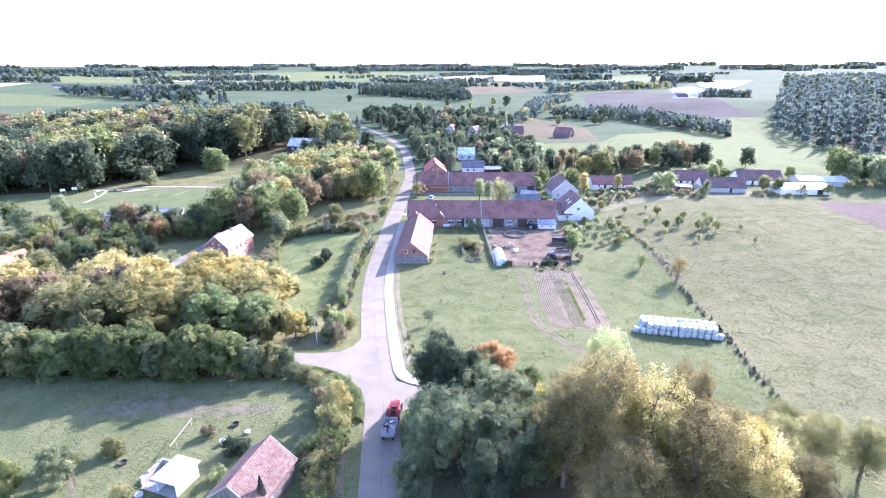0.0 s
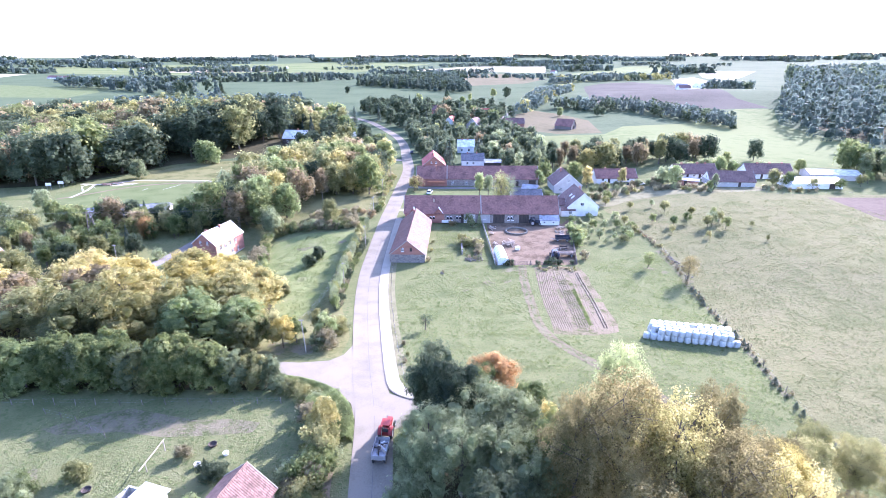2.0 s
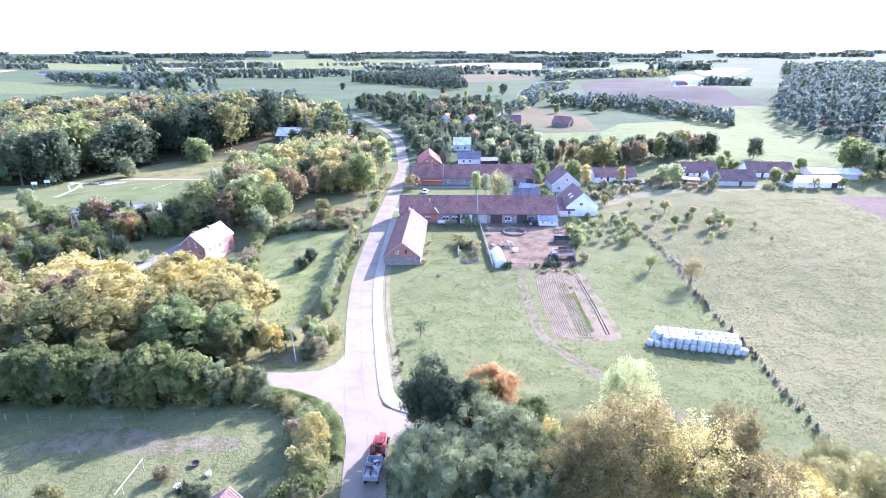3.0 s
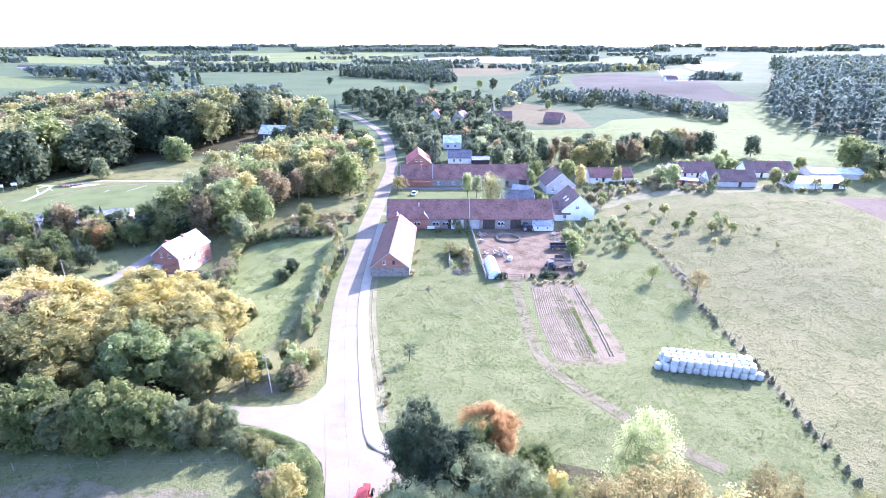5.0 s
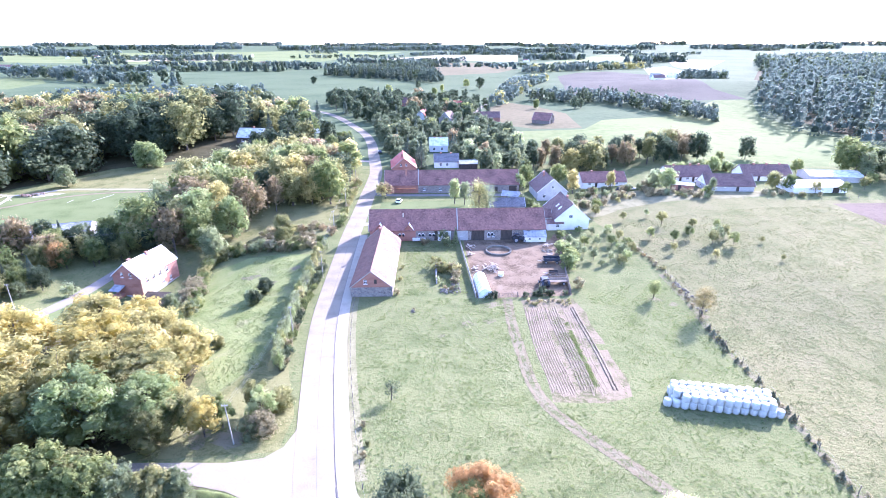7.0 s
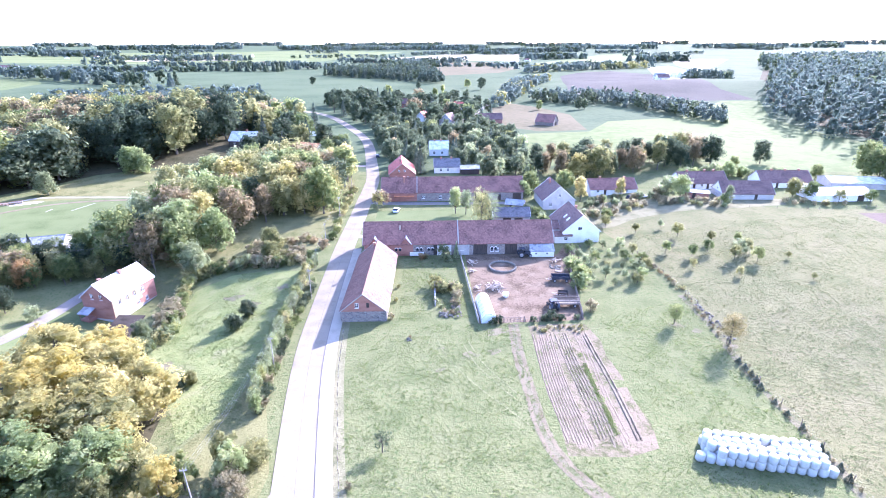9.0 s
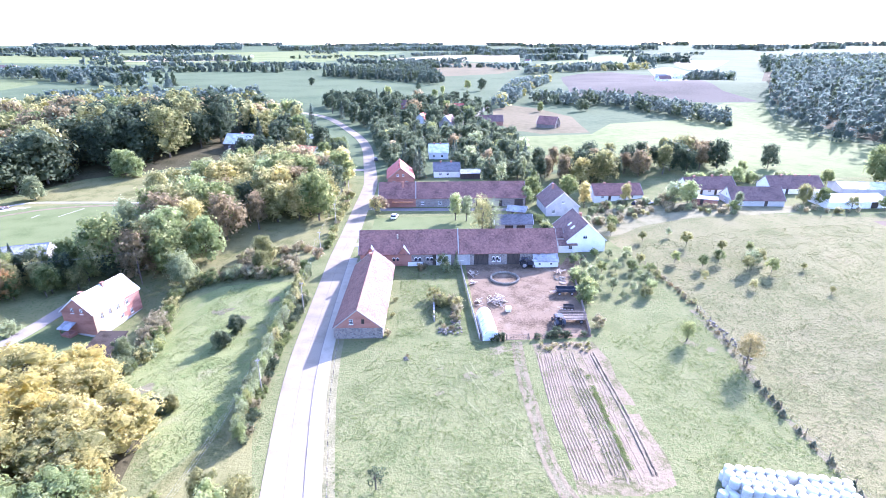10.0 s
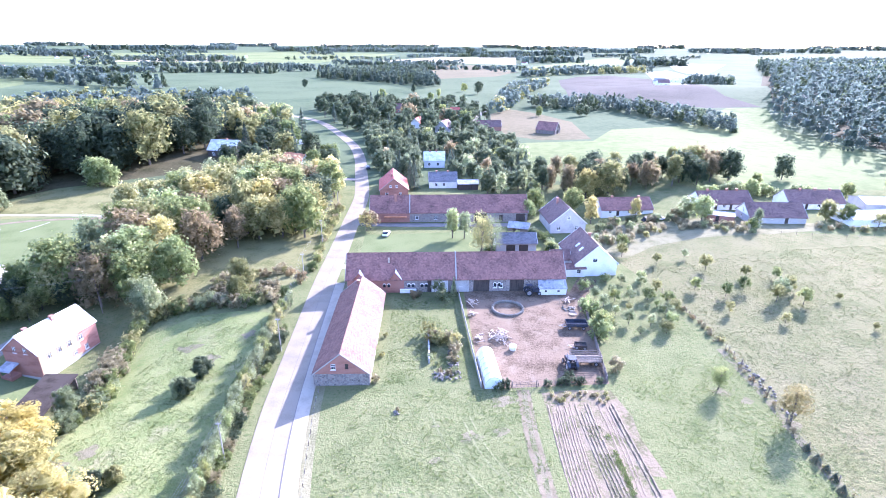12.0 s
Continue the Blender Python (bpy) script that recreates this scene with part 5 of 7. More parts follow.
def joined(name, items, detail, label, category):
    """Trees or shrubs past counting, with their trunks, in one mesh."""
    kinds = sorted({i[3] for i in items})
    qs, ids, wood_v, wood_f, count = [], [], [], [], 0
    for x, y, form, leaf, high, width in items:
        key = (form, leaf, detail, int(rng.integers(2)))
        if key not in CROWNS:
            t = tree(x, y, form, leaf, detail, variant=key[3])
            for o in (*t.children, t):
                bpy.data.objects.remove(o)
        s = high / FORMS[form][0]
        w = s * width
        a = rng.uniform(0, 6.28)
        m = np.array([[w * math.cos(a), -w * math.sin(a), 0], [w * math.sin(a), w * math.cos(a), 0], [0, 0, s]])
        base = np.array([x, y, terrain(x, y)])
        qs.append(QUADS[key] @ m.T + base)
        ids.append(np.full(len(QUADS[key]), kinds.index(leaf)))
        tm = CROWNS[key][0]
        co = np.empty(len(tm.vertices) * 3, np.float32)
        tm.vertices.foreach_get("co", co)
        wood_v.append(co.reshape(-1, 3) @ m.T + base)
        wood_f += [tuple(count + i for i in p.vertices) for p in tm.polygons]
        count += len(wood_v[-1])
    me = quads_mesh(name, np.concatenate(qs), [LEAF[k] for k in kinds])
    me.polygons.foreach_set("material_index", np.concatenate(ids).astype(np.int32))
    t = tagged(new(name, me), label, category, kind="stuff")
    me = bpy.data.meshes.new("trunks")
    me.from_pydata(np.concatenate(wood_v).tolist(), [], wood_f)
    me.materials.append(BARK)
    o = tagged(new("trunks", me), "grey-brown trunks and limbs", kind="stuff")
    o.parent = t


def wood(poly, spacing, mix, detail, hmin, hmax, group, where, forms=(("broad", 3), ("tall", 2)), keep=None, width=1.0):
    for x, y in scatter(poly, spacing, keep=keep):
        leaf = pick(mix)
        form = "cone" if leaf == "spruce" else pick(forms)
        tree(x, y, form, leaf, detail, rng.uniform(hmin, hmax), width * rng.uniform(0.9, 1.2), int(rng.integers(2)), group, where)


def far_wood(name, poly, spacing, h, mix, leaves, size, label, conifer=0.2):
    """A distant wood as one mass: many crowns of coarse leaves."""
    allq, idx = [], []
    mats = [LEAF[m] for m, _ in mix]
    for x, y in scatter(poly, spacing, 9000):
        hh = h * rng.uniform(0.75, 1.12)
        cone = rng.random() < conifer
        wide = spacing * (0.45 if cone else 0.62)
        pos, nor, c, lr = crown_points(leaves, hh, wide, 0.05, 7, "cone" if cone else "round")
        q = leaf_quads(pos, nor, size * (0.6 if cone else 0.85) * rng.uniform(0.6, 1.2, leaves), 0.7)
        if cone:
            # added filler that shades the inside of a conifer
            c, lr = np.array([(0, 0, hh * f) for f in (0.18, 0.38, 0.58, 0.76)]), wide * np.array([0.95, 0.8, 0.6, 0.4])
        q = np.concatenate([q, crown_filler(c, lr, 1, 0.72)])
        q += np.array([x, y, terrain(x, y)])
        allq.append(q)
        idx.append(np.full(len(q), rng.choice(len(mix), p=np.array([w for _, w in mix]) / sum(w for _, w in mix))))
    me = quads_mesh(name, np.concatenate(allq), mats)
    me.polygons.foreach_set("material_index", np.concatenate(idx).astype(np.int32))
    tagged(new(name, me), label, "wood", kind="stuff")


# clump in the foreground beside the road
NEAR = [(-2.6, 47.8, "broad", "dark", 13.6, 0.75, 0), (0.9, 45.4, "broad", "dark", 12.4, 0.8, 1), (6.3, 54.6, "broad", "orange", 7.8, 1.4, 0), (4.6, 52.6, "broad", "green", 7.6, 0.95, 1), (3.2, 42.2, "broad", "willow", 11.4, 1.1, 0), (7.4, 41.4, "broad", "willow", 10.8, 1.1, 1),
        (-2.8, 39.4, "broad", "willow", 10.0, 0.95, 0), (1.2, 36.6, "broad", "willow", 10.6, 1.1, 1), (6.0, 37.0, "broad", "willow", 10.2, 1.1, 0), (11.6, 36.6, "broad", "green", 9.8, 1.05, 1), (10.4, 47.0, "broad", "green", 8.4, 0.85, 1), (12.6, 44.4, "broad", "yellow", 7.4, 0.6, 0), (13.6, 41.0, "broad", "green", 9.0, 0.95, 0), (19.8, 40.6, "airy", "lime", 18.4, 0.72, 0), (17.6, 38.0, "broad", "dark", 9.5, 0.9, 0),
        (17.2, 31.0, "airy", "bronze", 20.4, 0.95, 0), (13.6, 33.4, "airy", "bronze", 16.4, 0.95, 0), (21.4, 29.0, "airy", "gold", 19.4, 0.95, 1), (27.2, 33.0, "airy", "bronze", 18.2, 0.75, 0), (25.4, 25.6, "airy", "bronze", 17.6, 1.0, 0),
        (29.8, 30.0, "airy", "bronze", 14.8, 0.95, 0), (31.4, 25.4, "airy", "gold", 15.0, 1.0, 1), (33.0, 29.5, "broad", "yellow", 12.6, 0.8, 0), (35.0, 32.5, "airy", "yellow", 11.4, 1.0, 1), (37.4, 35.0, "airy", "bronze", 9.6, 1.1, 1), (44.4, 41.0, "airy", "olive", 7.4, 1.35, 0), (47.2, 37.2, "airy", "olive", 8.2, 1.4, 1),
        (41.0, 36.4, "airy", "olive", 8.6, 1.2, 0), (51.5, 35.0, "airy", "olive", 8.6, 1.3, 0), (8.5, 33.5, "broad", "willow", 9.5, 1.0, 0), (17.5, 23.0, "airy", "bronze", 15.5, 1.1, 1), (4.5, 30.0, "broad", "dark", 9.0, 1.0, 0), (38.0, 26.0, "airy", "bronze", 11.0, 1.1, 0)]
for x, y, f, lf, hh, w, v in NEAR:
    tree(x, y, f, lf, "near", hh, w, v, "trees of the clump beside the road", "in the clump beside the road")

# tall trees and the hedge left of the road
LEFT = [(-62.5, 78, "gold", 13), (-52, 86, "yellow", 12.5), (-58, 96, "gold", 11.5), (-44, 84, "gold", 11), (-42, 79, "olive", 10), (-50, 76, "gold", 12), (-57, 70, "gold", 11.5), (-66, 70, "olive", 12.5), (-72, 82, "rust", 12), (-80, 88, "gold", 11.5),
        (-70, 92, "yellow", 11), (-76, 72, "olive", 12), (-86, 78, "rust", 11.5), (-95, 84, "gold", 12), (-92, 72, "rust", 12), (-46, 71, "lime", 11), (-39, 73, "lime", 9), (-84, 100, "gold", 10), (-64, 103, "yellow", 9.5), (-104, 78, "gold", 12),
        (-112, 88, "gold", 11), (-100, 96, "olive", 10.5), (-40.5, 88, "gold", 9.5), (-55, 103, "yellow", 8.5), (-110, 72, "olive", 12), (-120, 80, "gold", 12), (-48, 95, "gold", 9.5), (-37.5, 69.6, "olive", 6.5), (-40, 77, "gold", 8.5)]
for i, (x, y, lf, hh) in enumerate(LEFT):
    tree(x, y, "broad", lf, "semi", hh, 1.35, i % 2, "trees between side road and red house", "above the side road")
for i in range(30):
    x = -30.0 - i * 2.6
    lf = pick([("green", 3), ("olive", 3), ("willow", 4), ("lime", 1)])
    tree(x + rng.uniform(-0.8, 0.8), 58.6 + rng.uniform(-1.0, 0.8), "hedge", lf, "semi", rng.uniform(6.6, 9.2) * (0.75 if i < 3 else 1), 1.05, i % 2, "trees of the hedge", "in the dense hedge along the side road")


def clipped_hedge(line, w, h, n, label):
    """A low clipped hedge: one rounded run of leaves over short stems."""
    p = glide(line, 0.5)
    i = rng.integers(0, len(p) - 1, n)
    t = rng.random(n)
    c = np.array([[q.x, q.y, terrain(q.x, q.y)] for q in p])
    mid = c[i] * (1 - t)[:, None] + c[i + 1] * t[:, None]
    d = c[i + 1] - c[i]
    d /= np.linalg.norm(d, axis=1, keepdims=True)
    side = np.stack([d[:, 1], -d[:, 0], np.zeros(n)], 1)
    a = rng.uniform(-0.2, math.pi + 0.2, n)
    r = rng.uniform(0.8, 1.08, n)
    out = side * (np.cos(a) * w * r)[:, None] + np.stack([np.zeros(n), np.zeros(n), np.maximum(0.02, np.sin(a) * h * r)], 1)
    q = leaf_quads(mid + out, out + rng.normal(size=(n, 3)) * 0.4, 0.13 * rng.uniform(0.6, 1.2, n))
    ob = new("clipped_hedge", quads_mesh("clipped_hedge", q, LEAF["lime"]))
    tagged(ob, label, "hedge")
    bm = bmesh.new()
    for q in p[::3]:
        tube(bm, (q.x, q.y, terrain(q.x, q.y) - 0.1), (q.x, q.y, terrain(q.x, q.y) + h * 0.8), 0.05, 0.03, 5)
    part("stems", bm, BARK, ob)


clipped_hedge([(-28.4, 59.9), (-24.6, 59.2), (-21.0, 57.6), (-18.2, 55.6), (-16.2, 52.8), (-15.2, 49.5), (-14.6, 45.5)], 1.0, 1.2, 13000, "low clipped light green hedge round the junction corner")
def bushes(line, step, mix, hmin, hmax, spread, group, where, detail="mid"):
    for p in glide(line, step):
        tree(p.x + rng.uniform(-spread, spread), p.y + rng.uniform(-spread, spread), "bush", pick(mix), detail, rng.uniform(hmin, hmax), rng.uniform(0.8, 1.15), int(rng.integers(2)), group, where)


def brush(line, step, mix, hmin, hmax, spread, label, detail="mid"):
    """A run of shrubs grown into one another, past counting."""
    joined("brush", [(p.x + rng.uniform(-spread, spread), p.y + rng.uniform(-spread, spread), "bush", pick(mix), rng.uniform(hmin, hmax), rng.uniform(0.8, 1.15)) for p in glide(line, step)], detail, label, "shrubs")


GREENS = [("green", 3), ("olive", 2), ("willow", 2), ("dry", 1.5)]
# hedge bank at the junction and down the garden side of the road
bushes([(-27, 57.2), (-23, 55.2), (-20, 52.6), (-18.2, 48), (-17.4, 42)], 1.5, [("willow", 5), ("lime", 1.5), ("olive", 2), ("dry", 1.5)], 2.2, 3.6, 0.6, "shrubs of the junction hedge", "in the hedge at the junction", "semi")
bushes([(-16.4, 47.0), (-16.8, 42), (-17.0, 37), (-17.0, 31)], 1.6, [("olive", 2), ("gold", 2), ("green", 2)], 2.0, 4.2, 0.4, "shrubs along the road", "on the road bank", "semi")
bushes([(-5.4, 46.5), (-6.0, 42), (-6.0, 37), (-5.6, 31)], 1.7, [("willow", 2), ("green", 3), ("dark", 1)], 2.0, 3.8, 0.5, "shrubs at the clump edge", "at the edge of the roadside clump", "semi")
for x, y, lf, hh in ((-17.5, 46, "gold", 6.0), (-17.3, 42, "olive", 5.6), (-20.5, 48.5, "dry", 4.0), (-16.8, 37.5, "dry", 3.6), (-16.5, 33, "green", 3.2)):
    tree(x, y, "small", lf, "semi", hh, 1.0, 0, "shrubs along the road", "on the road bank")
# tall thin hedge on the far side of the junction, along the road
for p in glide([(-25.6, 89), (-27.0, 100), (-27.7, 112), (-28.1, 124), (-28.2, 136), (-27.6, 147)], 0.7):
    tree(p.x + rng.uniform(-0.6, 0.6), p.y + rng.uniform(-0.4, 0.4), "small", pick([("willow", 3), ("olive", 1.5), ("lime", 1), ("green", 2)]), "mid", rng.uniform(2.2, 4.0), rng.uniform(0.55, 0.8), int(rng.integers(2)), "saplings of the roadside hedge", "thin in the roadside hedge", name="young_tree")
bushes([(-24.6, 89), (-25.6, 98), (-25.9, 106), (-26.0, 114), (-25.8, 124), (-25.8, 136)], 1.2, [("dark", 3), ("green", 3), ("dry", 1)], 1.0, 1.8, 0.35, "shrubs of the roadside hedge", "low in the roadside hedge")
for x, y, lf, hh, f in ((-31, 71.5, "yellow", 6.2, "small"), (-33.5, 73, "olive", 6.5, "small"), (-36, 72, "green", 6.0, "small"), (-29.2, 73.5, "green", 5.0, "small"), (-24, 75, "lime", 5.4, "small"), (-25.5, 77.5, "olive", 5.0, "small"), (-23, 72.5, "dry", 3.4, "bush"), (-24.8, 71.6, "willow", 2.6, "bush"), (-22, 78.5, "olive", 3.2, "bush")):
    tree(x, y, f, lf, "semi", hh, 1.0, 0, "trees at the junction corner", "at the junction corner")
# small trees in the left meadow
for x, y, lf, hh in ((-44.8, 97.6, "willow", 2.8), (-36.9, 122.6, "dark", 3.6), (-38.6, 117.2, "willow", 3.4), (-37.6, 117.0, "dark", 3.0), (-40.3, 96.0, "dark", 3.0), (-38.4, 97.2, "olive", 2.6), (-43, 93.6, "dark", 2.8)):
    tree(x, y, "hedge", lf, "semi", hh, 1.15, 0, "small trees in the sloping meadow", "in the sloping meadow")
tree(-5.3, 79.6, "bare", "dark", "mid", 3.0, 1.0, 0, "", "thin and half bare in the meadow")
# shrubs round the red house and along its meadow
bushes([(-57, 103), (-53.6, 108), (-51.8, 114), (-52.0, 121), (-54.5, 129), (-56.5, 137), (-57, 142)], 1.8, GREENS, 1.6, 3.4, 0.7, "shrubs by the red house", "by the red house")
bushes([(-54.6, 120), (-55, 126), (-57, 131)], 2.0, [("willow", 1), ("dry", 3)], 2.6, 4.4, 0.6, "shrubs by the red house", "by the red house")
tree(-54.4, 113.4, "broad", "willow", "semi", 5.8, 0.9, 0, "shrubs by the red house", "beside the carport")
bushes([(-58, 142.5), (-54, 146), (-49, 148), (-43, 149), (-37, 148), (-31.5, 150)], 1.0, [("willow", 2), ("dry", 3), ("green", 2), ("olive", 2)], 1.6, 3.4, 0.8, "shrubs of the scrub edge", "in the scrub above the meadow")
brush([(-52, 150), (-45, 152), (-38, 154), (-31, 153)], 1.4, [("dry", 3), ("olive", 2), ("green", 1)], 1.6, 3.2, 1.2, "dry olive scrub on the bank above the meadow")
brush([(-48, 158), (-40, 162), (-33, 166), (-29, 160)], 1.6, [("dry", 3), ("rust", 1), ("olive", 1)], 1.4, 2.8, 2.2, "dry brown scrub on the bank above the meadow")
bushes([(-26.5, 165), (-26.5, 185), (-26, 200), (-27, 220)], 2.5, [("green", 2), ("olive", 2), ("dry", 1)], 1.2, 2.8, 0.8, "shrubs of the roadside scrub", "beside the village road")
for x, y, lf, hh, f in ((-57.5, 147, "willow", 7.5, "hedge"), (-40, 151.5, "olive", 5.5, "hedge"), (-42, 159.5, "olive", 6.5, "broad"), (-93, 128, "spruce", 8, "cone"), (-96, 124, "spruce", 7, "cone"), (-90, 126, "dark", 6, "broad"), (-104, 122, "olive", 7, "broad"), (-97, 140, "rust", 8, "broad"), (-93.3, 138, "orange", 7.0, "broad"), (-97, 136.5, "olive", 7.0, "broad"), (-108, 145.5, "rust", 10.5, "broad"), (-103.5, 149, "dark", 8.5, "broad"), (-113, 138, "green", 9, "broad"), (-100, 129, "green", 8.5, "broad"), (-94.5, 151, "willow", 7.5, "broad"), (-88, 153, "green", 8.5, "broad"), (-82, 154, "rust", 10, "broad"), (-78, 151, "olive", 10.5, "broad"), (-70, 150.5, "rust", 12.5, "broad"), (-74.5, 155, "dark", 13, "broad"), (-62.5, 152, "green", 12, "broad"), (-59, 148, "willow", 8.5, "broad"), (-119, 142, "rust", 7.5, "broad"), (-66, 158, "lime", 14.5, "broad"), (-57, 160, "lime", 12, "broad"), (-86, 142, "green", 7, "broad"),
                        (-83, 124.5, "willow", 3.2, "bush"), (-110, 145, "green", 9, "broad"), (-118, 140, "green", 9, "broad"), (-128, 136, "olive", 9, "broad"), (-130, 150, "green", 8, "broad"), (-124, 128, "green", 8, "broad"), (-135, 125, "willow", 8, "broad"), (-140, 142, "willow", 9, "broad"), (-150, 150, "green", 9, "broad"), (-145, 165, "willow", 8, "broad"),
                        (-104, 150, "olive", 6.5, "broad"), (-99, 147, "green", 7, "broad"), (-101, 152, "spruce", 8, "cone"), (-94, 147, "dark", 7, "broad"), (-86, 147, "dark", 7.5, "broad"), (-122, 150, "olive", 6.5, "broad"), (-140.5, 217.5, "willow", 8.5, "hedge"), (-119, 247, "lime", 8, "hedge")):
    tree(x, y, f, lf, "mid", hh, 1.0, int(rng.integers(2)), "trees round the red house and sports field", "near the red house and the sports field")
# grove between the sports field and the road
mass("autumn_grove", [(-78, 153), (-68, 153), (-58, 166), (-50, 181), (-33, 190), (-30, 236), (-80, 236), (-85, 205), (-82, 181)], 6.2, [("olive", 5), ("green", 2.6), ("gold", 1.2), ("rust", 1.5), ("willow", 2), ("dark", 2.4), ("lime", 1.2)], "mid", 11.5, 17, "dense mixed autumn grove beside the sports field", keep=lambda x, y: not (-66 < x < -46 and 268 < y))
mass("autumn_grove", [(-82, 237), (-30, 237), (-31, 250), (-45, 262), (-76, 258)], 5.0, [("gold", 3), ("olive", 2), ("orange", 0.4), ("green", 2)], "mid", 6.5, 9.5, "low golden trees at the back of the grove")
wood([(-100, 135), (-80, 142), (-76, 150), (-98, 152)], 4.5, [("olive", 2), ("green", 2), ("dark", 2)], "mid", 5, 7.5, "trees of the grove", "behind the red house")
# the wood on the left slope
mass("slope_wood", [(-240, 186), (-175, 203), (-158, 215), (-148, 235), (-150, 262), (-260, 262)], 10.5, [("olive", 2), ("green", 1.2), ("dark", 6), ("gold", 0.4), ("rust", 1.6)], "mid", 16, 22, "dense dark autumn wood on the left slope", forms=(("broad", 3), ("hedge", 2)))
mass("slope_wood", [(-290, 262), (-142, 256), (-118, 254), (-98, 265), (-96, 300), (-110, 330), (-290, 330)], 10.5, [("olive", 4), ("gold", 1.2), ("rust", 2.4), ("green", 1.4), ("dark", 4.5)], "mid", 17, 23, "dense brown and olive autumn wood on the slope", forms=(("broad", 3), ("hedge", 2)), keep=lambda x, y: not (-10 < (x + 124) * 0.77 - (y - 248) * 0.64 < 10 and (x + 124) * 0.64 + (y - 248) * 0.77 < 66))
mass("slope_wood", [(-330, 330), (-90, 330), (-60, 340), (-120, 430), (-330, 430)], 9.5, [("olive", 2), ("dark", 4), ("rust", 2), ("green", 2), ("spruce", 1)], "far", 14, 20, "dark far side of the wood on the slope")
tree(-124, 248, "hedge", "lime", "mid", 11, 1.15, 1, "trees round the red house and sports field", "at the edge of the wood")
mass("bend_wood", [(-82, 265), (-62, 268), (-48, 290), (-52, 312), (-80, 330), (-98, 380), (-125, 425), (-115, 380), (-95, 320), (-82, 300)], 7.0, [("dark", 7), ("green", 1), ("olive", 0.8), ("willow", 0.8), ("spruce", 1)], "back", 9, 14, "dark trees crowding the road bend", keep=lambda x, y: not (-100 < x < -78 and 272 < y < 302) and not (-66 < x < -46 and y < 285))
wood([(-50, 264), (-35, 266), (-40, 296), (-52, 300), (-56, 285)], 6.5, [("dark", 3), ("green", 3), ("willow", 1)], "mid", 7, 10, "trees by the road bend", "by the road bend", keep=lambda x, y: not (-62 < x < -46 and y < 288))
mass("garden_thicket", [(-128, 113), (-96, 112), (-91, 124), (-97, 133), (-112, 140), (-134, 136)], 4.2, [("green", 3), ("olive", 2), ("willow", 2), ("rust", 1), ("dark", 1)], "mid", 3.2, 7.0, "overgrown shrubs and young trees behind the gardens", keep=lambda x, y: math.hypot(x + 107.5, y - 134.6) > 4)
# trees among the village houses
HOUSES = [(-9.4, 240, 11), (10, 251, 9), (20, 247, 8), (7, 288, 9), (16, 392, 10), (-2, 412, 9), (46, 399, 11), (30, 470, 9), (-15, 500, 9)]


def clear(x, y):
    """No trees round a house or in the camera's line of sight to it."""
    return all(math.hypot(x - a, y - b) > c and not (abs(x - a - (y - b) * a / (b - 20)) < 6.5 and b - 34 < y < b) for a, b, c in HOUSES)


mass("village_trees", [(-17, 262), (26, 236), (42, 222), (46, 250), (52, 330), (36, 372), (-32, 372), (-30, 345), (-22, 305)], 5.9, [("dark", 8), ("willow", 0.7), ("green", 0.6), ("olive", 0.4), ("spruce", 1.6), ("rust", 0.4)], "back", 6, 10.5, "dark garden trees among the village houses", keep=clear)
mass("village_wood", [(-40, 385), (30, 375), (52, 410), (40, 500), (-20, 540), (-95, 540), (-70, 450)], 10, [("dark", 8), ("green", 0.8), ("rust", 0.4), ("spruce", 1.5)], "far", 9, 15, "dark trees behind the village", keep=lambda x, y: clear(x, y) and abs(x + 45 + (y - 365) * 0.42) > 7)
for x, y, f, lf, hh in ((-14.4, 197, "small", "rust", 5.8), (-15.6, 196.0, "small", "gold", 5.4), (10.4, 189, "tall", "lime", 9), (13.8, 188, "tall", "willow", 8.4), (17.2, 172.5, "airy", "olive", 12.5), (20.0, 173.5, "airy", "willow", 11.5), (-1.6, 245, "cone", "spruce", 13), (-3.0, 247, "cone", "spruce", 12), (36, 206, "broad", "lime", 6.5), (40, 214, "broad", "green", 8), (55, 200, "tall", "gold", 9), (52, 212, "broad", "green", 8.5),
                        (69.5, 201.0, "tall", "gold", 7.0), (88, 195, "broad", "lime", 8), (85, 199, "broad", "willow", 7), (100, 186.5, "tall", "willow", 6), (117, 218, "broad", "lime", 7), (112, 220, "broad", "willow", 6), (126, 193, "broad", "olive", 6.5), (130, 190, "broad", "green", 6), (137, 186, "small", "olive", 4.5), (146, 184, "small", "green", 4.6), (122, 224, "tall", "green", 8), (146, 245, "broad", "dark", 10),
                        (158, 190, "small", "olive", 5), (165, 196, "small", "green", 5), (150, 216, "broad", "green", 6)):
    tree(x, y, f, lf, "mid", hh, 1.0, int(rng.integers(2)), "garden trees of the village", "beside the farm buildings")
bushes([(-6, 167), (4, 168), (14, 168.5), (24, 169)], 2.3, [("green", 2), ("rust", 1), ("olive", 1)], 1.0, 2.2, 0.7, "garden shrubs behind the barn", "behind the long barn")
bushes([(20, 176), (30, 186), (38, 188), (36, 176)], 2.0, [("green", 2), ("dark", 1), ("willow", 1)], 1.6, 3.2, 1.2, "garden shrubs behind the barn", "behind the long barn")
brush([(50, 180), (58, 185), (66, 190), (74, 191), (86, 188), (98, 185)], 0.9, [("dry", 6), ("olive", 1), ("willow", 2)], 1.0, 2.6, 3.4, "dry brown shrubs grown together in the rough by the cottages")
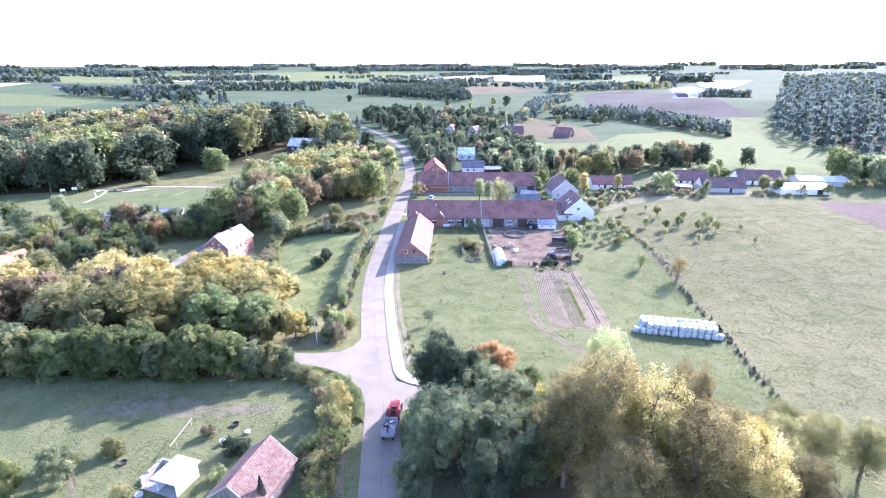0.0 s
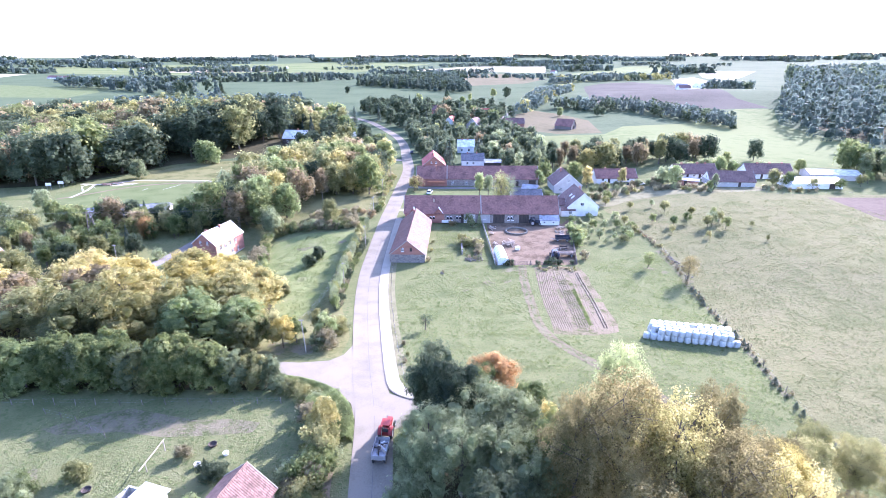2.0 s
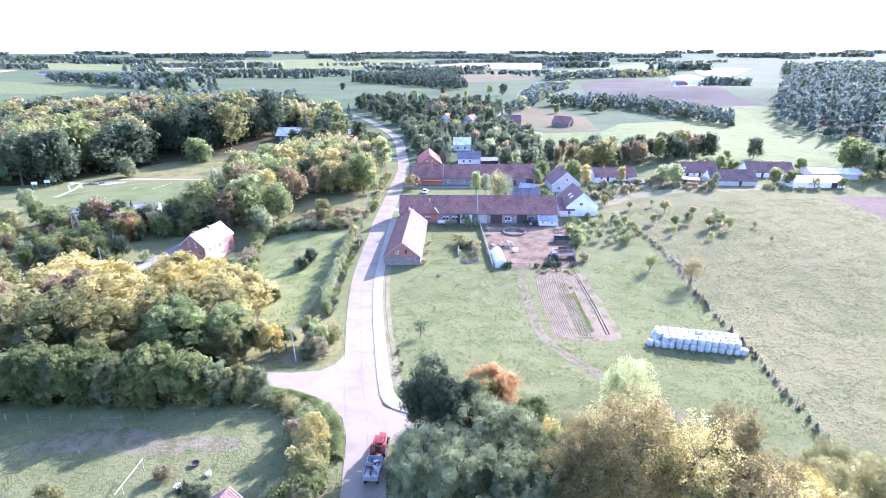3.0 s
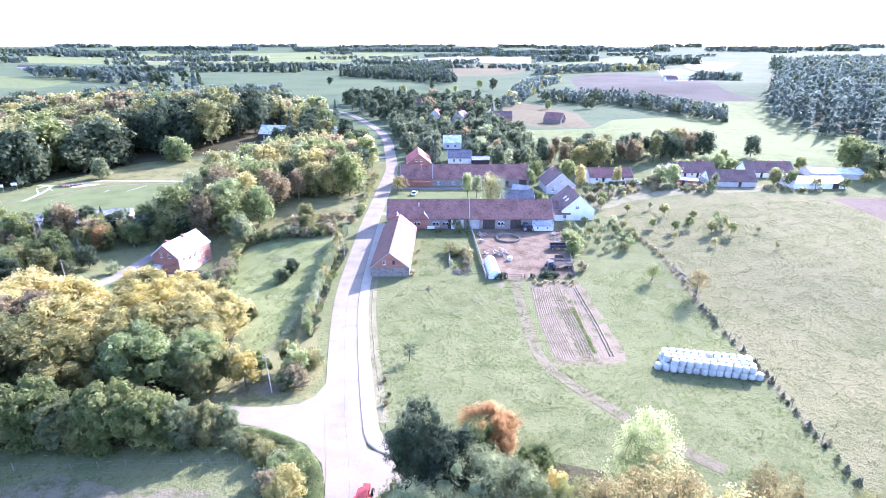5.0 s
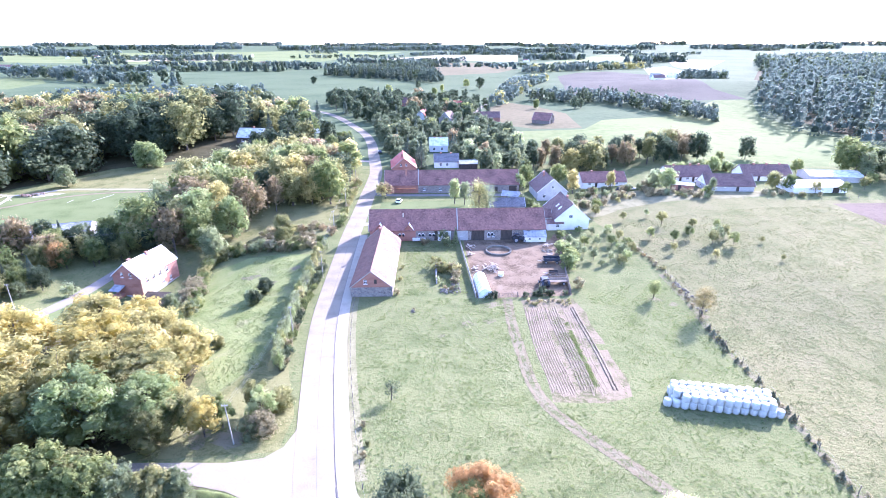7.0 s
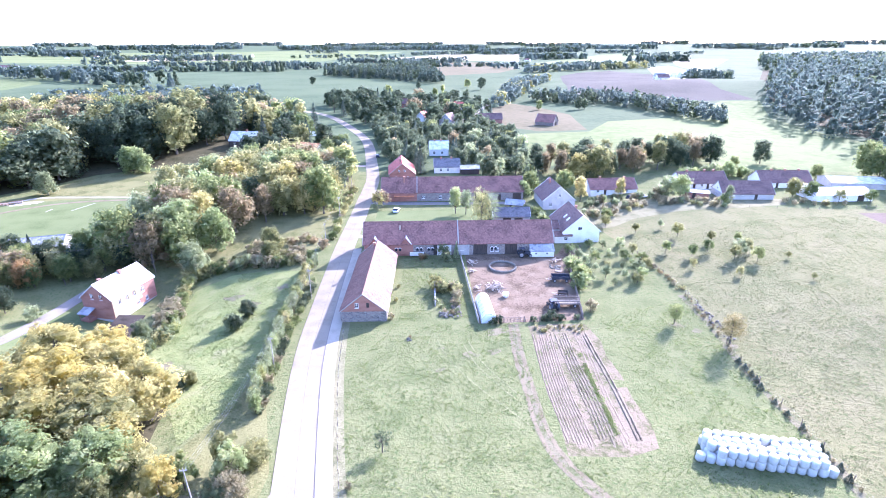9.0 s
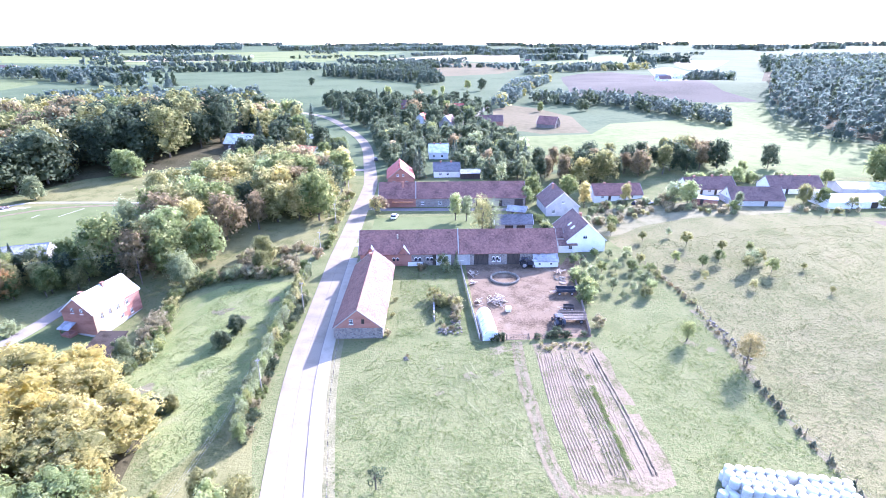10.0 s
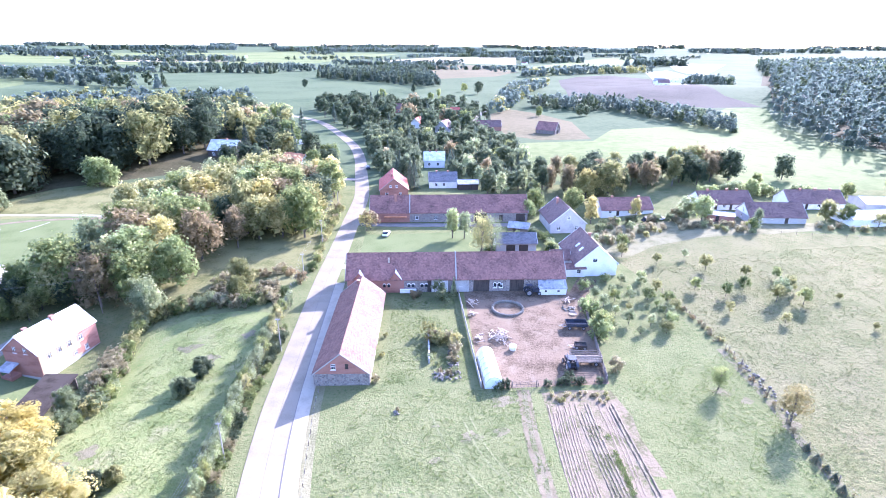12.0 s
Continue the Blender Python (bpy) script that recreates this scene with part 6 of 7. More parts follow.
brush([(56, 193), (66, 197), (80, 197), (86, 205)], 1.3, [("dry", 3), ("willow", 2), ("lime", 1)], 1.4, 3.0, 2.4, "pale dry shrubs grown together before the low cottage")
brush([(100, 222), (112, 224), (124, 222), (140, 222)], 2.2, [("willow", 3), ("lime", 2), ("green", 1)], 2.4, 4.4, 1.6, "silvery garden shrubs grown together behind the cottages")
brush([(118, 186), (126, 184), (136, 182)], 2.5, [("dry", 3), ("olive", 1)], 1.0, 2.0, 1.5, "low dry shrubs in the rough before the cottages")
# belt of trees behind the cottages
mass("tree_belt", [(44, 238), (60, 226), (84, 232), (112, 236), (128, 246), (124, 260), (90, 258), (60, 254), (46, 254)], 6.4, [("dark", 6), ("olive", 2), ("rust", 2), ("gold", 0.3)], "mid", 8.5, 13, "belt of autumn trees behind the cottages")
wood([(164, 204), (186, 198), (200, 214), (172, 222)], 7, [("dark", 2), ("green", 2), ("willow", 2)], "mid", 9, 14, "trees of the right field edge", "at the field edge")
# orchard and willows right of the yard
tree(36.6, 133, "small", "green", "mid", 5.0, 1.0, 0, "willows beside the yard", "beside the farmyard")
wood([(38.5, 156), (55, 158), (56.5, 140), (52.7, 133), (46, 131.5), (39, 133), (38.5, 142)], 3.5, [("willow", 4), ("lime", 1.5), ("green", 1.5), ("olive", 1)], "mid", 1.6, 3.4, "willows beside the yard", "beside the farmyard", forms=(("small", 1),), width=1.1)
for x, y, lf, hh in ((71.5, 160, "olive", 4.2), (64, 150, "green", 3.2), (69, 146, "green", 3.4), (74, 148, "green", 3.4), (80, 144, "willow", 4.4), (77.5, 141.5, "olive", 4.0), (83, 146, "olive", 3.6), (82, 139.5, "green", 3.8), (78, 154, "olive", 3.2), (84, 152, "green", 3.0), (66, 139, "olive", 2.6), (74, 133, "olive", 2.2), (90, 140, "olive", 1.8), (88, 128, "olive", 1.6), (97, 184, "green", 4.0), (70, 168, "willow", 2.6), (62, 166, "olive", 3.0), (55, 172, "olive", 4.0), (57, 178, "green", 4.4)):
    tree(x, y, "small", lf, "mid", hh, 0.95, int(rng.integers(2)), "orchard trees on the pasture", "scattered on the pasture")
for x, y, lf, hh in ((50.4, 114.1, "green", 4.4), (57.0, 105.6, "bronze", 6.4)):
    tree(x, y, "airy", lf, "mid", hh, 1.3, 1, "lone trees by the meadow fence", "by the meadow fence")
# young spruces along the meadow fence
FENCE = [(56.5, 150), (57.8, 137), (58.2, 125), (57.4, 112), (56.0, 100), (55.4, 88), (54.8, 78), (53.2, 66), (52.2, 58), (51.4, 50), (50.6, 40)]
for p in glide(FENCE[4:], 1.9):
    if rng.random() < 0.8:
        tree(p.x - 0.6 + rng.uniform(-0.3, 0.3), p.y + rng.uniform(-0.5, 0.5), "cone", "spruce", "far", rng.uniform(0.7, 1.6), rng.uniform(2.0, 2.8), int(rng.integers(2)), "young spruces along the fence", "along the meadow fence")
brush([(57.0, 147), (57.9, 137), (58.2, 128)], 0.8, [("dry", 4), ("olive", 2), ("rust", 1)], 0.4, 1.0, 0.7, "withered weeds under the orchard fence", "far")
brush([(57.9, 128), (57.6, 118), (57.2, 110), (56.4, 103)], 1.7, [("dry", 3), ("rust", 1)], 0.4, 0.9, 0.8, "withered weeds along the meadow fence", "far")
brush([(56.2, 100), (55.4, 88), (54.8, 78), (53.2, 66), (52.0, 56)], 1.9, [("dry", 3), ("olive", 1)], 0.3, 0.7, 0.7, "low withered weeds along the meadow fence", "far")
brush([(22.5, 112.8), (27, 113.2), (32, 112)], 0.45, [("dry", 5), ("olive", 1)], 0.3, 0.7, 1.3, "withered weeds at the edge of the garden plot")
# rubble bed in the barn meadow
bushes([(3.2, 133), (4.2, 129.5), (5.8, 131.5), (7.6, 129), (6.4, 126)], 1.0, [("dry", 2), ("olive", 3), ("willow", 1)], 1.4, 2.8, 0.9, "shrubs of the rubble bed", "in the overgrown rubble bed")
bushes([(3.2, 124), (4.6, 121), (6, 119.4), (7.4, 122), (7.6, 126)], 1.2, [("dry", 2), ("willow", 2), ("olive", 1)], 0.7, 1.7, 0.9, "shrubs of the rubble bed", "in the overgrown rubble bed")
for x, y, f, lf, hh in ((5.0, 150.4, "small", "willow", 4.0), (6.2, 148.2, "bush", "willow", 2.6), (8.6, 151.0, "cone", "willow", 4.6), (-0.6, 149.6, "bush", "rust", 1.8), (0.4, 150.0, "bush", "dry", 1.5)):
    tree(x, y, f, lf, "mid", hh, 1.0, 0, "shrubs before the long barn", "before the long barn")
for x, y, hh in ((14.2, 115.6, 1.5), (15.2, 115.9, 1.6), (22.4, 116.2, 1.2), (24.6, 116.4, 1.3), (25.6, 116.5, 1.5), (27.4, 116.5, 1.3), (28.4, 116.6, 1.2), (31.4, 116.8, 1.1), (26.4, 118, 1.6)):
    tree(x, y, "bush", "dark", "mid", hh, 1.0, 0, "evergreens by the yard gate", "beside the yard gate")
for x, y, lf, hh in ((-6.4, 118.4, "dry", 1.3), (-6.0, 126.0, "olive", 0.9), (-5.8, 133, "olive", 0.9), (-2.5, 110.5, "dry", 0.7), (-9.0, 73.0, "dry", 0.9), (-8.2, 66.5, "dry", 0.9), (-8.0, 69, "olive", 0.7), (35.6, 120.5, "dry", 2.4), (36.0, 131, "lime", 4.0), (36.8, 134, "green", 3.4), (36.4, 141, "lime", 3.6)):
    tree(x, y, "bush", lf, "mid", hh, 0.9, 0, "weeds and shrubs about the farmyard", "beside the farm buildings")
# garden in front of the hedge
for x, y, f, lf, hh in ((-50.4, 32.6, "broad", "willow", 5.6), (-41.0, 30.5, "bush", "olive", 2.2), (-47.0, 38.5, "bush", "olive", 2.4), (-35.4, 42.6, "bush", "dry", 1.7), (-30.4, 38.8, "bush", "dark", 2.2), (-29.0, 39.0, "bush", "dark", 2.0), (-31.0, 39.6, "cone", "dark", 2.6), (-30.4, 34.0, "bush", "lime", 1.7), (-20.2, 38.6, "bush", "willow", 2.6), (-19.2, 36.4, "bush", "dry", 2.2), (-22.5, 28.5, "cone", "spruce", 6.0), (-17.2, 40, "bush", "willow", 2.6), (-52, 36, "bush", "green", 2.6), (-32, 28, "bush", "lime", 1.4), (-18.5, 27, "bush", "lime", 2.2), (-55, 30, "broad", "green", 6), (-16.8, 29, "bush", "green", 2.6)):
    tree(x, y, f, lf, "semi", hh, 1.0, 0, "garden trees and shrubs", "in the hedge-side garden")

# distant woods; their leaf colour holds a painted haze tint
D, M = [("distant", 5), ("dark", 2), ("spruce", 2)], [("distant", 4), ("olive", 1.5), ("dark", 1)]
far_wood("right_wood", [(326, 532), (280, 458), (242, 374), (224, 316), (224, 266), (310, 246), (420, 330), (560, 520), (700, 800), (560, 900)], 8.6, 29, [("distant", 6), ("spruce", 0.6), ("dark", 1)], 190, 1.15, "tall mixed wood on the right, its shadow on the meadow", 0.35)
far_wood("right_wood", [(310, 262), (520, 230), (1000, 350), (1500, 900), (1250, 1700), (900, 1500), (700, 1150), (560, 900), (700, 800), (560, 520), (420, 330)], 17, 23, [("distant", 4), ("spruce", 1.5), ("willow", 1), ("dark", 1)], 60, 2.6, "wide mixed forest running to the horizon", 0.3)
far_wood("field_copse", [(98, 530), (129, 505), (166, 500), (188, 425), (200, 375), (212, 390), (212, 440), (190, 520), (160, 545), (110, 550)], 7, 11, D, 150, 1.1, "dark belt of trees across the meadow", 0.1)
far_wood("dark_copse", [(-177, 965), (-120, 910), (-61, 862), (14, 772), (26, 800), (0, 1060), (-100, 1060)], 10, 17, [("dark", 2), ("spruce", 4)], 140, 1.8, "dark spruce copse on the far meadow", 0.7)
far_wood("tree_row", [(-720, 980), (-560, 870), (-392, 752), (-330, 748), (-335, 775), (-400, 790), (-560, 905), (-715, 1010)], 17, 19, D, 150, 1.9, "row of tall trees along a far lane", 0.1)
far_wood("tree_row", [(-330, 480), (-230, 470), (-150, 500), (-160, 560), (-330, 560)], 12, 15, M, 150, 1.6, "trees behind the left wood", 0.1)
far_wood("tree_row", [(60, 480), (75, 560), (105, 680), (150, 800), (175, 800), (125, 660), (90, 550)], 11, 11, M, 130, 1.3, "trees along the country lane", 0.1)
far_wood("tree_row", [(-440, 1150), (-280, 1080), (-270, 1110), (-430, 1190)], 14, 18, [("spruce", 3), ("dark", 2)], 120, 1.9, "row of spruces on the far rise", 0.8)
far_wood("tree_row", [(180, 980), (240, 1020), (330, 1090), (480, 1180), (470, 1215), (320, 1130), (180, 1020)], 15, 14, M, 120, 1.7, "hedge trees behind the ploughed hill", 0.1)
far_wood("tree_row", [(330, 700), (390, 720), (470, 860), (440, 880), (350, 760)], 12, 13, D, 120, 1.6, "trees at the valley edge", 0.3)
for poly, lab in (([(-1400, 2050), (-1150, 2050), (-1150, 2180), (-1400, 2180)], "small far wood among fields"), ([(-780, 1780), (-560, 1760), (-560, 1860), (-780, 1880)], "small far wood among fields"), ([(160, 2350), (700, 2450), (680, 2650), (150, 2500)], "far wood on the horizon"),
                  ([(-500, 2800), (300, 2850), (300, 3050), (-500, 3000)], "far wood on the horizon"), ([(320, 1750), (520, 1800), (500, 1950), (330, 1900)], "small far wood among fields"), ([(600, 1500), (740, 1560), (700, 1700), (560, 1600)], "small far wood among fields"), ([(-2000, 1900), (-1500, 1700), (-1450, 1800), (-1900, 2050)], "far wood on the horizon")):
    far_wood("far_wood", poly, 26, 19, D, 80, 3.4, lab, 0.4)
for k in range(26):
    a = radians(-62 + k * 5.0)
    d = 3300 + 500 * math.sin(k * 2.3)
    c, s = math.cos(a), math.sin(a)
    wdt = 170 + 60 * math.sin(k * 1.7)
    far_wood("horizon_wood", [(d * s - wdt * c, d * c + wdt * s), (d * s + wdt * c, d * c - wdt * s), ((d + 140) * s + wdt * c, (d + 140) * c - wdt * s), ((d + 140) * s - wdt * c, (d + 140) * c + wdt * s)], 34, 22, D, 60, 5.0, "woods along the horizon, haze tint in their leaf colour", 0.3)
for x, y, lf, hh in ((95, 470, "green", 8), (128, 470, "dark", 10), (134, 473, "dark", 8), (65, 660, "dark", 14), (52, 700, "green", 10), (20, 640, "green", 8), (-8, 690, "dark", 9), (28, 560, "dark", 9), (-40, 620, "green", 10), (-62, 560, "dark", 13), (-150, 760, "dark", 11), (10, 600, "green", 8)):
    tree(x, y, "broad", lf, "far", hh, 1.0, 0, "lone trees on the far fields", "on the far fields")
# field hedges and scattered farmsteads out to the horizon
for k in range(46):
    a, d = radians(rng.uniform(-46, 44)), rng.uniform(1150, 3100)
    x, y = d * math.sin(a), d * math.cos(a)
    if 180 < x < 1400 and x > (y - 400) * 0.55:
        continue
    turn, half, deep = rng.uniform(-0.4, 0.4), rng.uniform(50, 190), rng.uniform(8, 40)
    c, s = math.cos(turn), math.sin(turn)
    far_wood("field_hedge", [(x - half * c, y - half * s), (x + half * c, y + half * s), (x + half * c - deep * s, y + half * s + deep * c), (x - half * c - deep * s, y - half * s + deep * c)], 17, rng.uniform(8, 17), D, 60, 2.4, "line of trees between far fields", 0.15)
house("long_farm_building", "long red farm building with pale gable windows far off", "building", -955, 1316, 70, 12, 88, 3.2, 7.5, WHITE, TILE_RED, [("W", 6 + 9 * i, 1, 9 + 9 * i, 2.6, "window") for i in range(9)])
for x, y, yaw, wall, roof in ((-1180, 1900, 40, WHITE, TILE_BROWN), (-1120, 1960, 80, WHITE, TILE_RED), (-1040, 1930, 20, WHITE, SHEET), (-700, 2080, 60, WHITE, TILE_BROWN), (-640, 2110, 10, WHITE, METAL_WHITE), (-420, 1480, 80, WHITE, TILE_RED), (-150, 1620, 90, BRICK, TILE_BROWN), (300, 1650, 40, WHITE, TILE_RED), (360, 860, 60, WHITE, SHEET), (400, 890, 20, WHITE, METAL_WHITE), (345, 815, 90, WHITE, TILE_BROWN), (440, 930, 50, WHITE, METAL_WHITE), (-1500, 1650, 30, WHITE, TILE_RED), (-1420, 1700, 70, WHITE, METAL_WHITE)):
    house("far_farmhouse", "pale farmhouse far off among the fields", "house", x, y, yaw, 11, 17, 4, 8, wall, roof, [("W", 3, 1, 4.5, 2.5, "window"), ("W", 10, 1, 11.5, 2.5, "window")], group="farmsteads on the far fields")


# ---- farm things ----
def bale_mesh(seed):
    r = random.Random(seed)
    bm = bmesh.new()
    n, rings = 14, []
    for z, k in ((0.0, 0.86), (0.06, 0.97), (0.35, 1.02), (0.6, 1.04), (0.85, 1.01), (1.08, 0.97), (1.15, 0.85)):
        rings.append([bm.verts.new((0.6 * k * math.cos(a) * r.uniform(0.97, 1.03), 0.6 * k * math.sin(a) * r.uniform(0.97, 1.03), z + r.uniform(-0.015, 0.015))) for a in (2 * math.pi * i / n for i in range(n))])
    for p, q in zip(rings, rings[1:]):
        for i in range(n):
            bm.faces.new((p[i], p[(i + 1) % n], q[(i + 1) % n], q[i]))
    bm.faces.new(rings[0][::-1])
    top = bm.verts.new((0, 0, 1.19))
    for i in range(n):
        bm.faces.new((rings[-1][i], rings[-1][(i + 1) % n], top))
    me = mesh_of("bale", bm, FILM)
    for f in me.polygons:
        f.use_smooth = True
    return me


BALES = [bale_mesh(i) for i in range(4)]
ux, uy = math.cos(radians(-13.2)), math.sin(radians(-13.2))
for layer in range(2):
    for row in range(4):
        for col in range(12):
            if (layer == 1 and col == 0 and row == 0) or random.random() < 0.02:
                continue
            a = col * 1.2 + random.uniform(-0.06, 0.06) + (0.25 if layer else 0) * (row % 2)
            b = row * 1.2 + random.uniform(-0.08, 0.08)
            x, y = 38.2 + a * ux - b * uy, 76.2 + a * uy + b * ux
            o = new("wrapped_bale", BALES[random.randrange(4)])
            s = random.uniform(0.95, 1.04)
            o.matrix_basis = pose(x, y, terrain(x, y) + layer * 1.16 - 0.02, random.uniform(-4, 4), random.uniform(-4, 4), random.uniform(0, 360)) @ Matrix.Diagonal((s, s, s, 1))
            tagged(o, "silage bale wrapped in pale greenish film, stacked in the meadow", "bale", "stack of wrapped bales")
for x, y in ((37.0, 76.6), (52.2, 73.0)):
    o = new("wrapped_bale", BALES[0])
    o.matrix_basis = pose(x, y, terrain(x, y), 3, 4, 50)
    tagged(o, "silage bale wrapped in pale film beside the stack", "bale", "stack of wrapped bales")


def board_fence(name, pts, height, gap, material, label, boards=3, thick=0.05):
    """Posts and boards between them."""
    t = thing(name, pts[0][0], pts[0][1], 0, label, "fence")
    base = t.matrix_basis.translation
    line = []
    for a, b in zip(pts, pts[1:]):
        n = max(1, round(math.dist(a, b) / gap))
        line += [(a[0] + (b[0] - a[0]) * k / n, a[1] + (b[1] - a[1]) * k / n) for k in range(n)]
    line.append(pts[-1])
    loc = [Vector((x, y, terrain(x, y))) - base for x, y in line]
    for p in loc:
        bm = bmesh.new()
        lean = Vector((random.uniform(-0.05, 0.05), random.uniform(-0.05, 0.05), height + 0.15))
        tube(bm, p - Vector((0, 0, 0.3)), p + lean, 0.07, 0.06, 6)
        part("post", bm, material, t)
    for p, q in zip(loc, loc[1:]):
        d = (q - p).normalized() * 0.06
        side = Vector((d.y, -d.x, 0)).normalized() * thick
        for k in range(boards):
            z0 = height * (k + 0.12) / boards
            z1 = height * (k + 0.94) / boards
            bm = bmesh.new()
            prism(bm, [p + d + Vector((0, 0, z0)), q - d + Vector((0, 0, z0)), q - d + Vector((0, 0, z1)), p + d + Vector((0, 0, z1))], side)
            part("board", bm, material, t)
    return t


def wire_fence(name, pts, height, gap, label, group="", wires=2):
    t = thing(name, pts[0][0], pts[0][1], 0, label, "fence", group)
    base = t.matrix_basis.translation
    line = glide(pts, gap)
    tops = []
    for p in line:
        g = Vector((p.x, p.y, terrain(p.x, p.y))) - base
        h = height * random.uniform(0.85, 1.12)
        top = g + Vector((random.uniform(-0.12, 0.12), random.uniform(-0.12, 0.12), h))
        bm = bmesh.new()
        tube(bm, g - Vector((0, 0, 0.3)), top, 0.06, 0.05, 6)
        part("post", bm, WOOD, t)
        tops.append((g, top))
    for k in range(wires):
        bm = bmesh.new()
        f = 0.9 - 0.45 * k
        rope(bm, [g.lerp(a, f) for g, a in tops], 0.004, 3)
        part("wire", bm, METAL_GREY, t)
    return t


board_fence("yard_fence", [(9.7, 151.6), (10.4, 135), (11.2, 116.0)], 1.3, 2.6, CONCRETE, "pale concrete slab fence along the farmyard", 1, 0.09)
board_fence("yard_fence", [(37.0, 146.5), (35.3, 134), (32.7, 116.7)], 1.3, 2.6, WOOD, "dark board fence along the farmyard", 2, 0.06)
wire_fence("yard_front_fence", [(20.7, 115.9), (26, 116.2), (32.6, 116.6)], 1.0, 2.2, "low post and wire fence before the farmyard")
wire_fence("yard_front_fence", [(11.4, 115.7), (16.3, 115.9)], 1.0, 2.2, "low post and wire fence before the farmyard")
wire_fence("meadow_fence", FENCE, 1.2, 4.2, "thin post and wire fence between meadow and pasture")
wire_fence("roadside_fence", [(-7.0, 57.5), (-8.6, 64.5), (-10.3, 73.5), (-12.4, 85.5), (-14.2, 98), (-15.2, 108), (-15.6, 115.5)], 0.9, 2.4, "low post and wire fence beside the footpath")
wire_fence("garden_fence", [(-26, 54), (-40, 53.6), (-54, 53.2), (-70, 53)], 1.1, 3.2, "low post and wire fence before the hedge")
wire_fence("garden_fence", [(-48, 46), (-54, 49), (-60, 51)], 1.1, 3.0, "leaning garden fence in the grass")
wire_fence("orchard_fence", [(56.8, 149), (57.8, 137.5)], 0.9, 2.4, "low weathered post fence by the orchard")
wire_fence("orchard_fence", [(58.0, 131), (58.5, 121)], 0.9, 2.4, "low weathered post fence by the orchard")
board_fence("lane_fence", [(-12, 165), (-6, 164.8), (-1, 164.9)], 1.0, 2.5, WOOD, "low wooden fence behind the long barn", 2)
wire_fence("cottage_fence", [(104, 181), (116, 179.5), (121, 177.8), (134, 178.5), (148, 180)], 1.0, 3.5, "low fence before the cottages")


def gate():
    t = thing("yard_gate", 18.4, 115.85, 0, "rusty double steel field gate of the farmyard", "gate")
    for s in (-1, 1):
        bm = bmesh.new()
        for z in (0.12, 0.62, 1.12):
            tube(bm, (s * 0.08, 0, z), (s * 1.95, 0, z), 0.035, 0.035, 6)
        for x in (0.08, 0.7, 1.3, 1.95):
            tube(bm, (s * x, 0, 0.12), (s * x, 0, 1.12), 0.03, 0.03, 6)
        tube(bm, (s * 0.08, 0, 1.12), (s * 1.95, 0, 0.12), 0.025, 0.025, 6)
        part("gate_leaf", bm, WOOD, t, "rust-brown gate leaf")
        bm = bmesh.new()
        tube(bm, (s * 2.08, 0, -0.3), (s * 2.08, 0, 1.4), 0.09, 0.08, 8)
        part("post", bm, WOOD, t)


gate()


def greenhouse():
    t = thing("polytunnel", 13.15, 120.6, 3, "milky white plastic tunnel greenhouse by the yard fence", "greenhouse")
    l, r, n = 9.6, 1.65, 14
    arc = [(r * math.cos(a), r * 1.32 * math.sin(a)) for a in (math.pi * i / n for i in range(n + 1))]
    bm = bmesh.new()
    rows = []
    for j in range(13):
        y = -l / 2 + l * j / 12
        k = 1.0 - (0.012 if j % 2 else 0)
        rows.append([bm.verts.new((x * k, y, z * k)) for x, z in arc])
    for p, q in zip(rows, rows[1:]):
        for i in range(n):
            bm.faces.new((p[i], p[i + 1], q[i + 1], q[i]))
    c = part("cover", bm, POLY, t)
    for f in c.data.polygons:
        f.use_smooth = True
    for j in range(7):
        y = -l / 2 + l * j / 6
        bm = bmesh.new()
        rope(bm, [(a[0] * 1.012, y, a[1] * 1.012) for a in arc], 0.025, 5)
        part("hoop", bm, METAL_GREY, t)
    for s in (-1, 1):
        y = s * l / 2
        bm = bmesh.new()
        pts = [(x * 0.99, y, z * 0.99) for x, z in arc]
        prism(bm, pts, (0, 0.03 * s, 0))
        part("end_sheet", bm, POLY, t)
    bm = bmesh.new()
    for x0, x1, z0, z1 in ((-0.75, -0.65, 0, 1.75), (0.65, 0.75, 0, 1.75), (-0.65, 0.65, 1.65, 1.75), (-0.65, 0.65, 0.8, 0.88), (-0.65, 0.65, 0.0, 0.1)):
        box(bm, x0, -l / 2 - 0.1, z0, x1, -l / 2 - 0.03, z1)
    part("door_frame", bm, WHITE, t)


greenhouse()


def stone_block(rx, ry, rz, seed):
    r = random.Random(seed)
    bm = bmesh.new()
    bmesh.ops.create_icosphere(bm, subdivisions=1, radius=1)
    for v in bm.verts:
        v.co = Vector((v.co.x * rx, v.co.y * ry, v.co.z * rz)) * r.uniform(0.85, 1.15)
    return mesh_of("stone", bm, ROCK)


def stone_ring():
    t = thing("stone_ring", 19.9, 143.7, 0, "round enclosure of pale field stones in the yard", "stone ring")
    ms = [stone_block(0.36, 0.3, 0.3, i) for i in range(5)]
    for k in range(2):
        for i in range(34):
            a = 2 * math.pi * (i + 0.5 * (k % 2)) / 34
            o = new("stone", ms[random.randrange(5)])
            o.parent = t
            o.matrix_basis = pose(3.3 * math.cos(a), 3.3 * math.sin(a), 0.12 + 0.2 * k, random.uniform(-20, 20), random.uniform(-20, 20), math.degrees(a) + 90)


stone_ring()


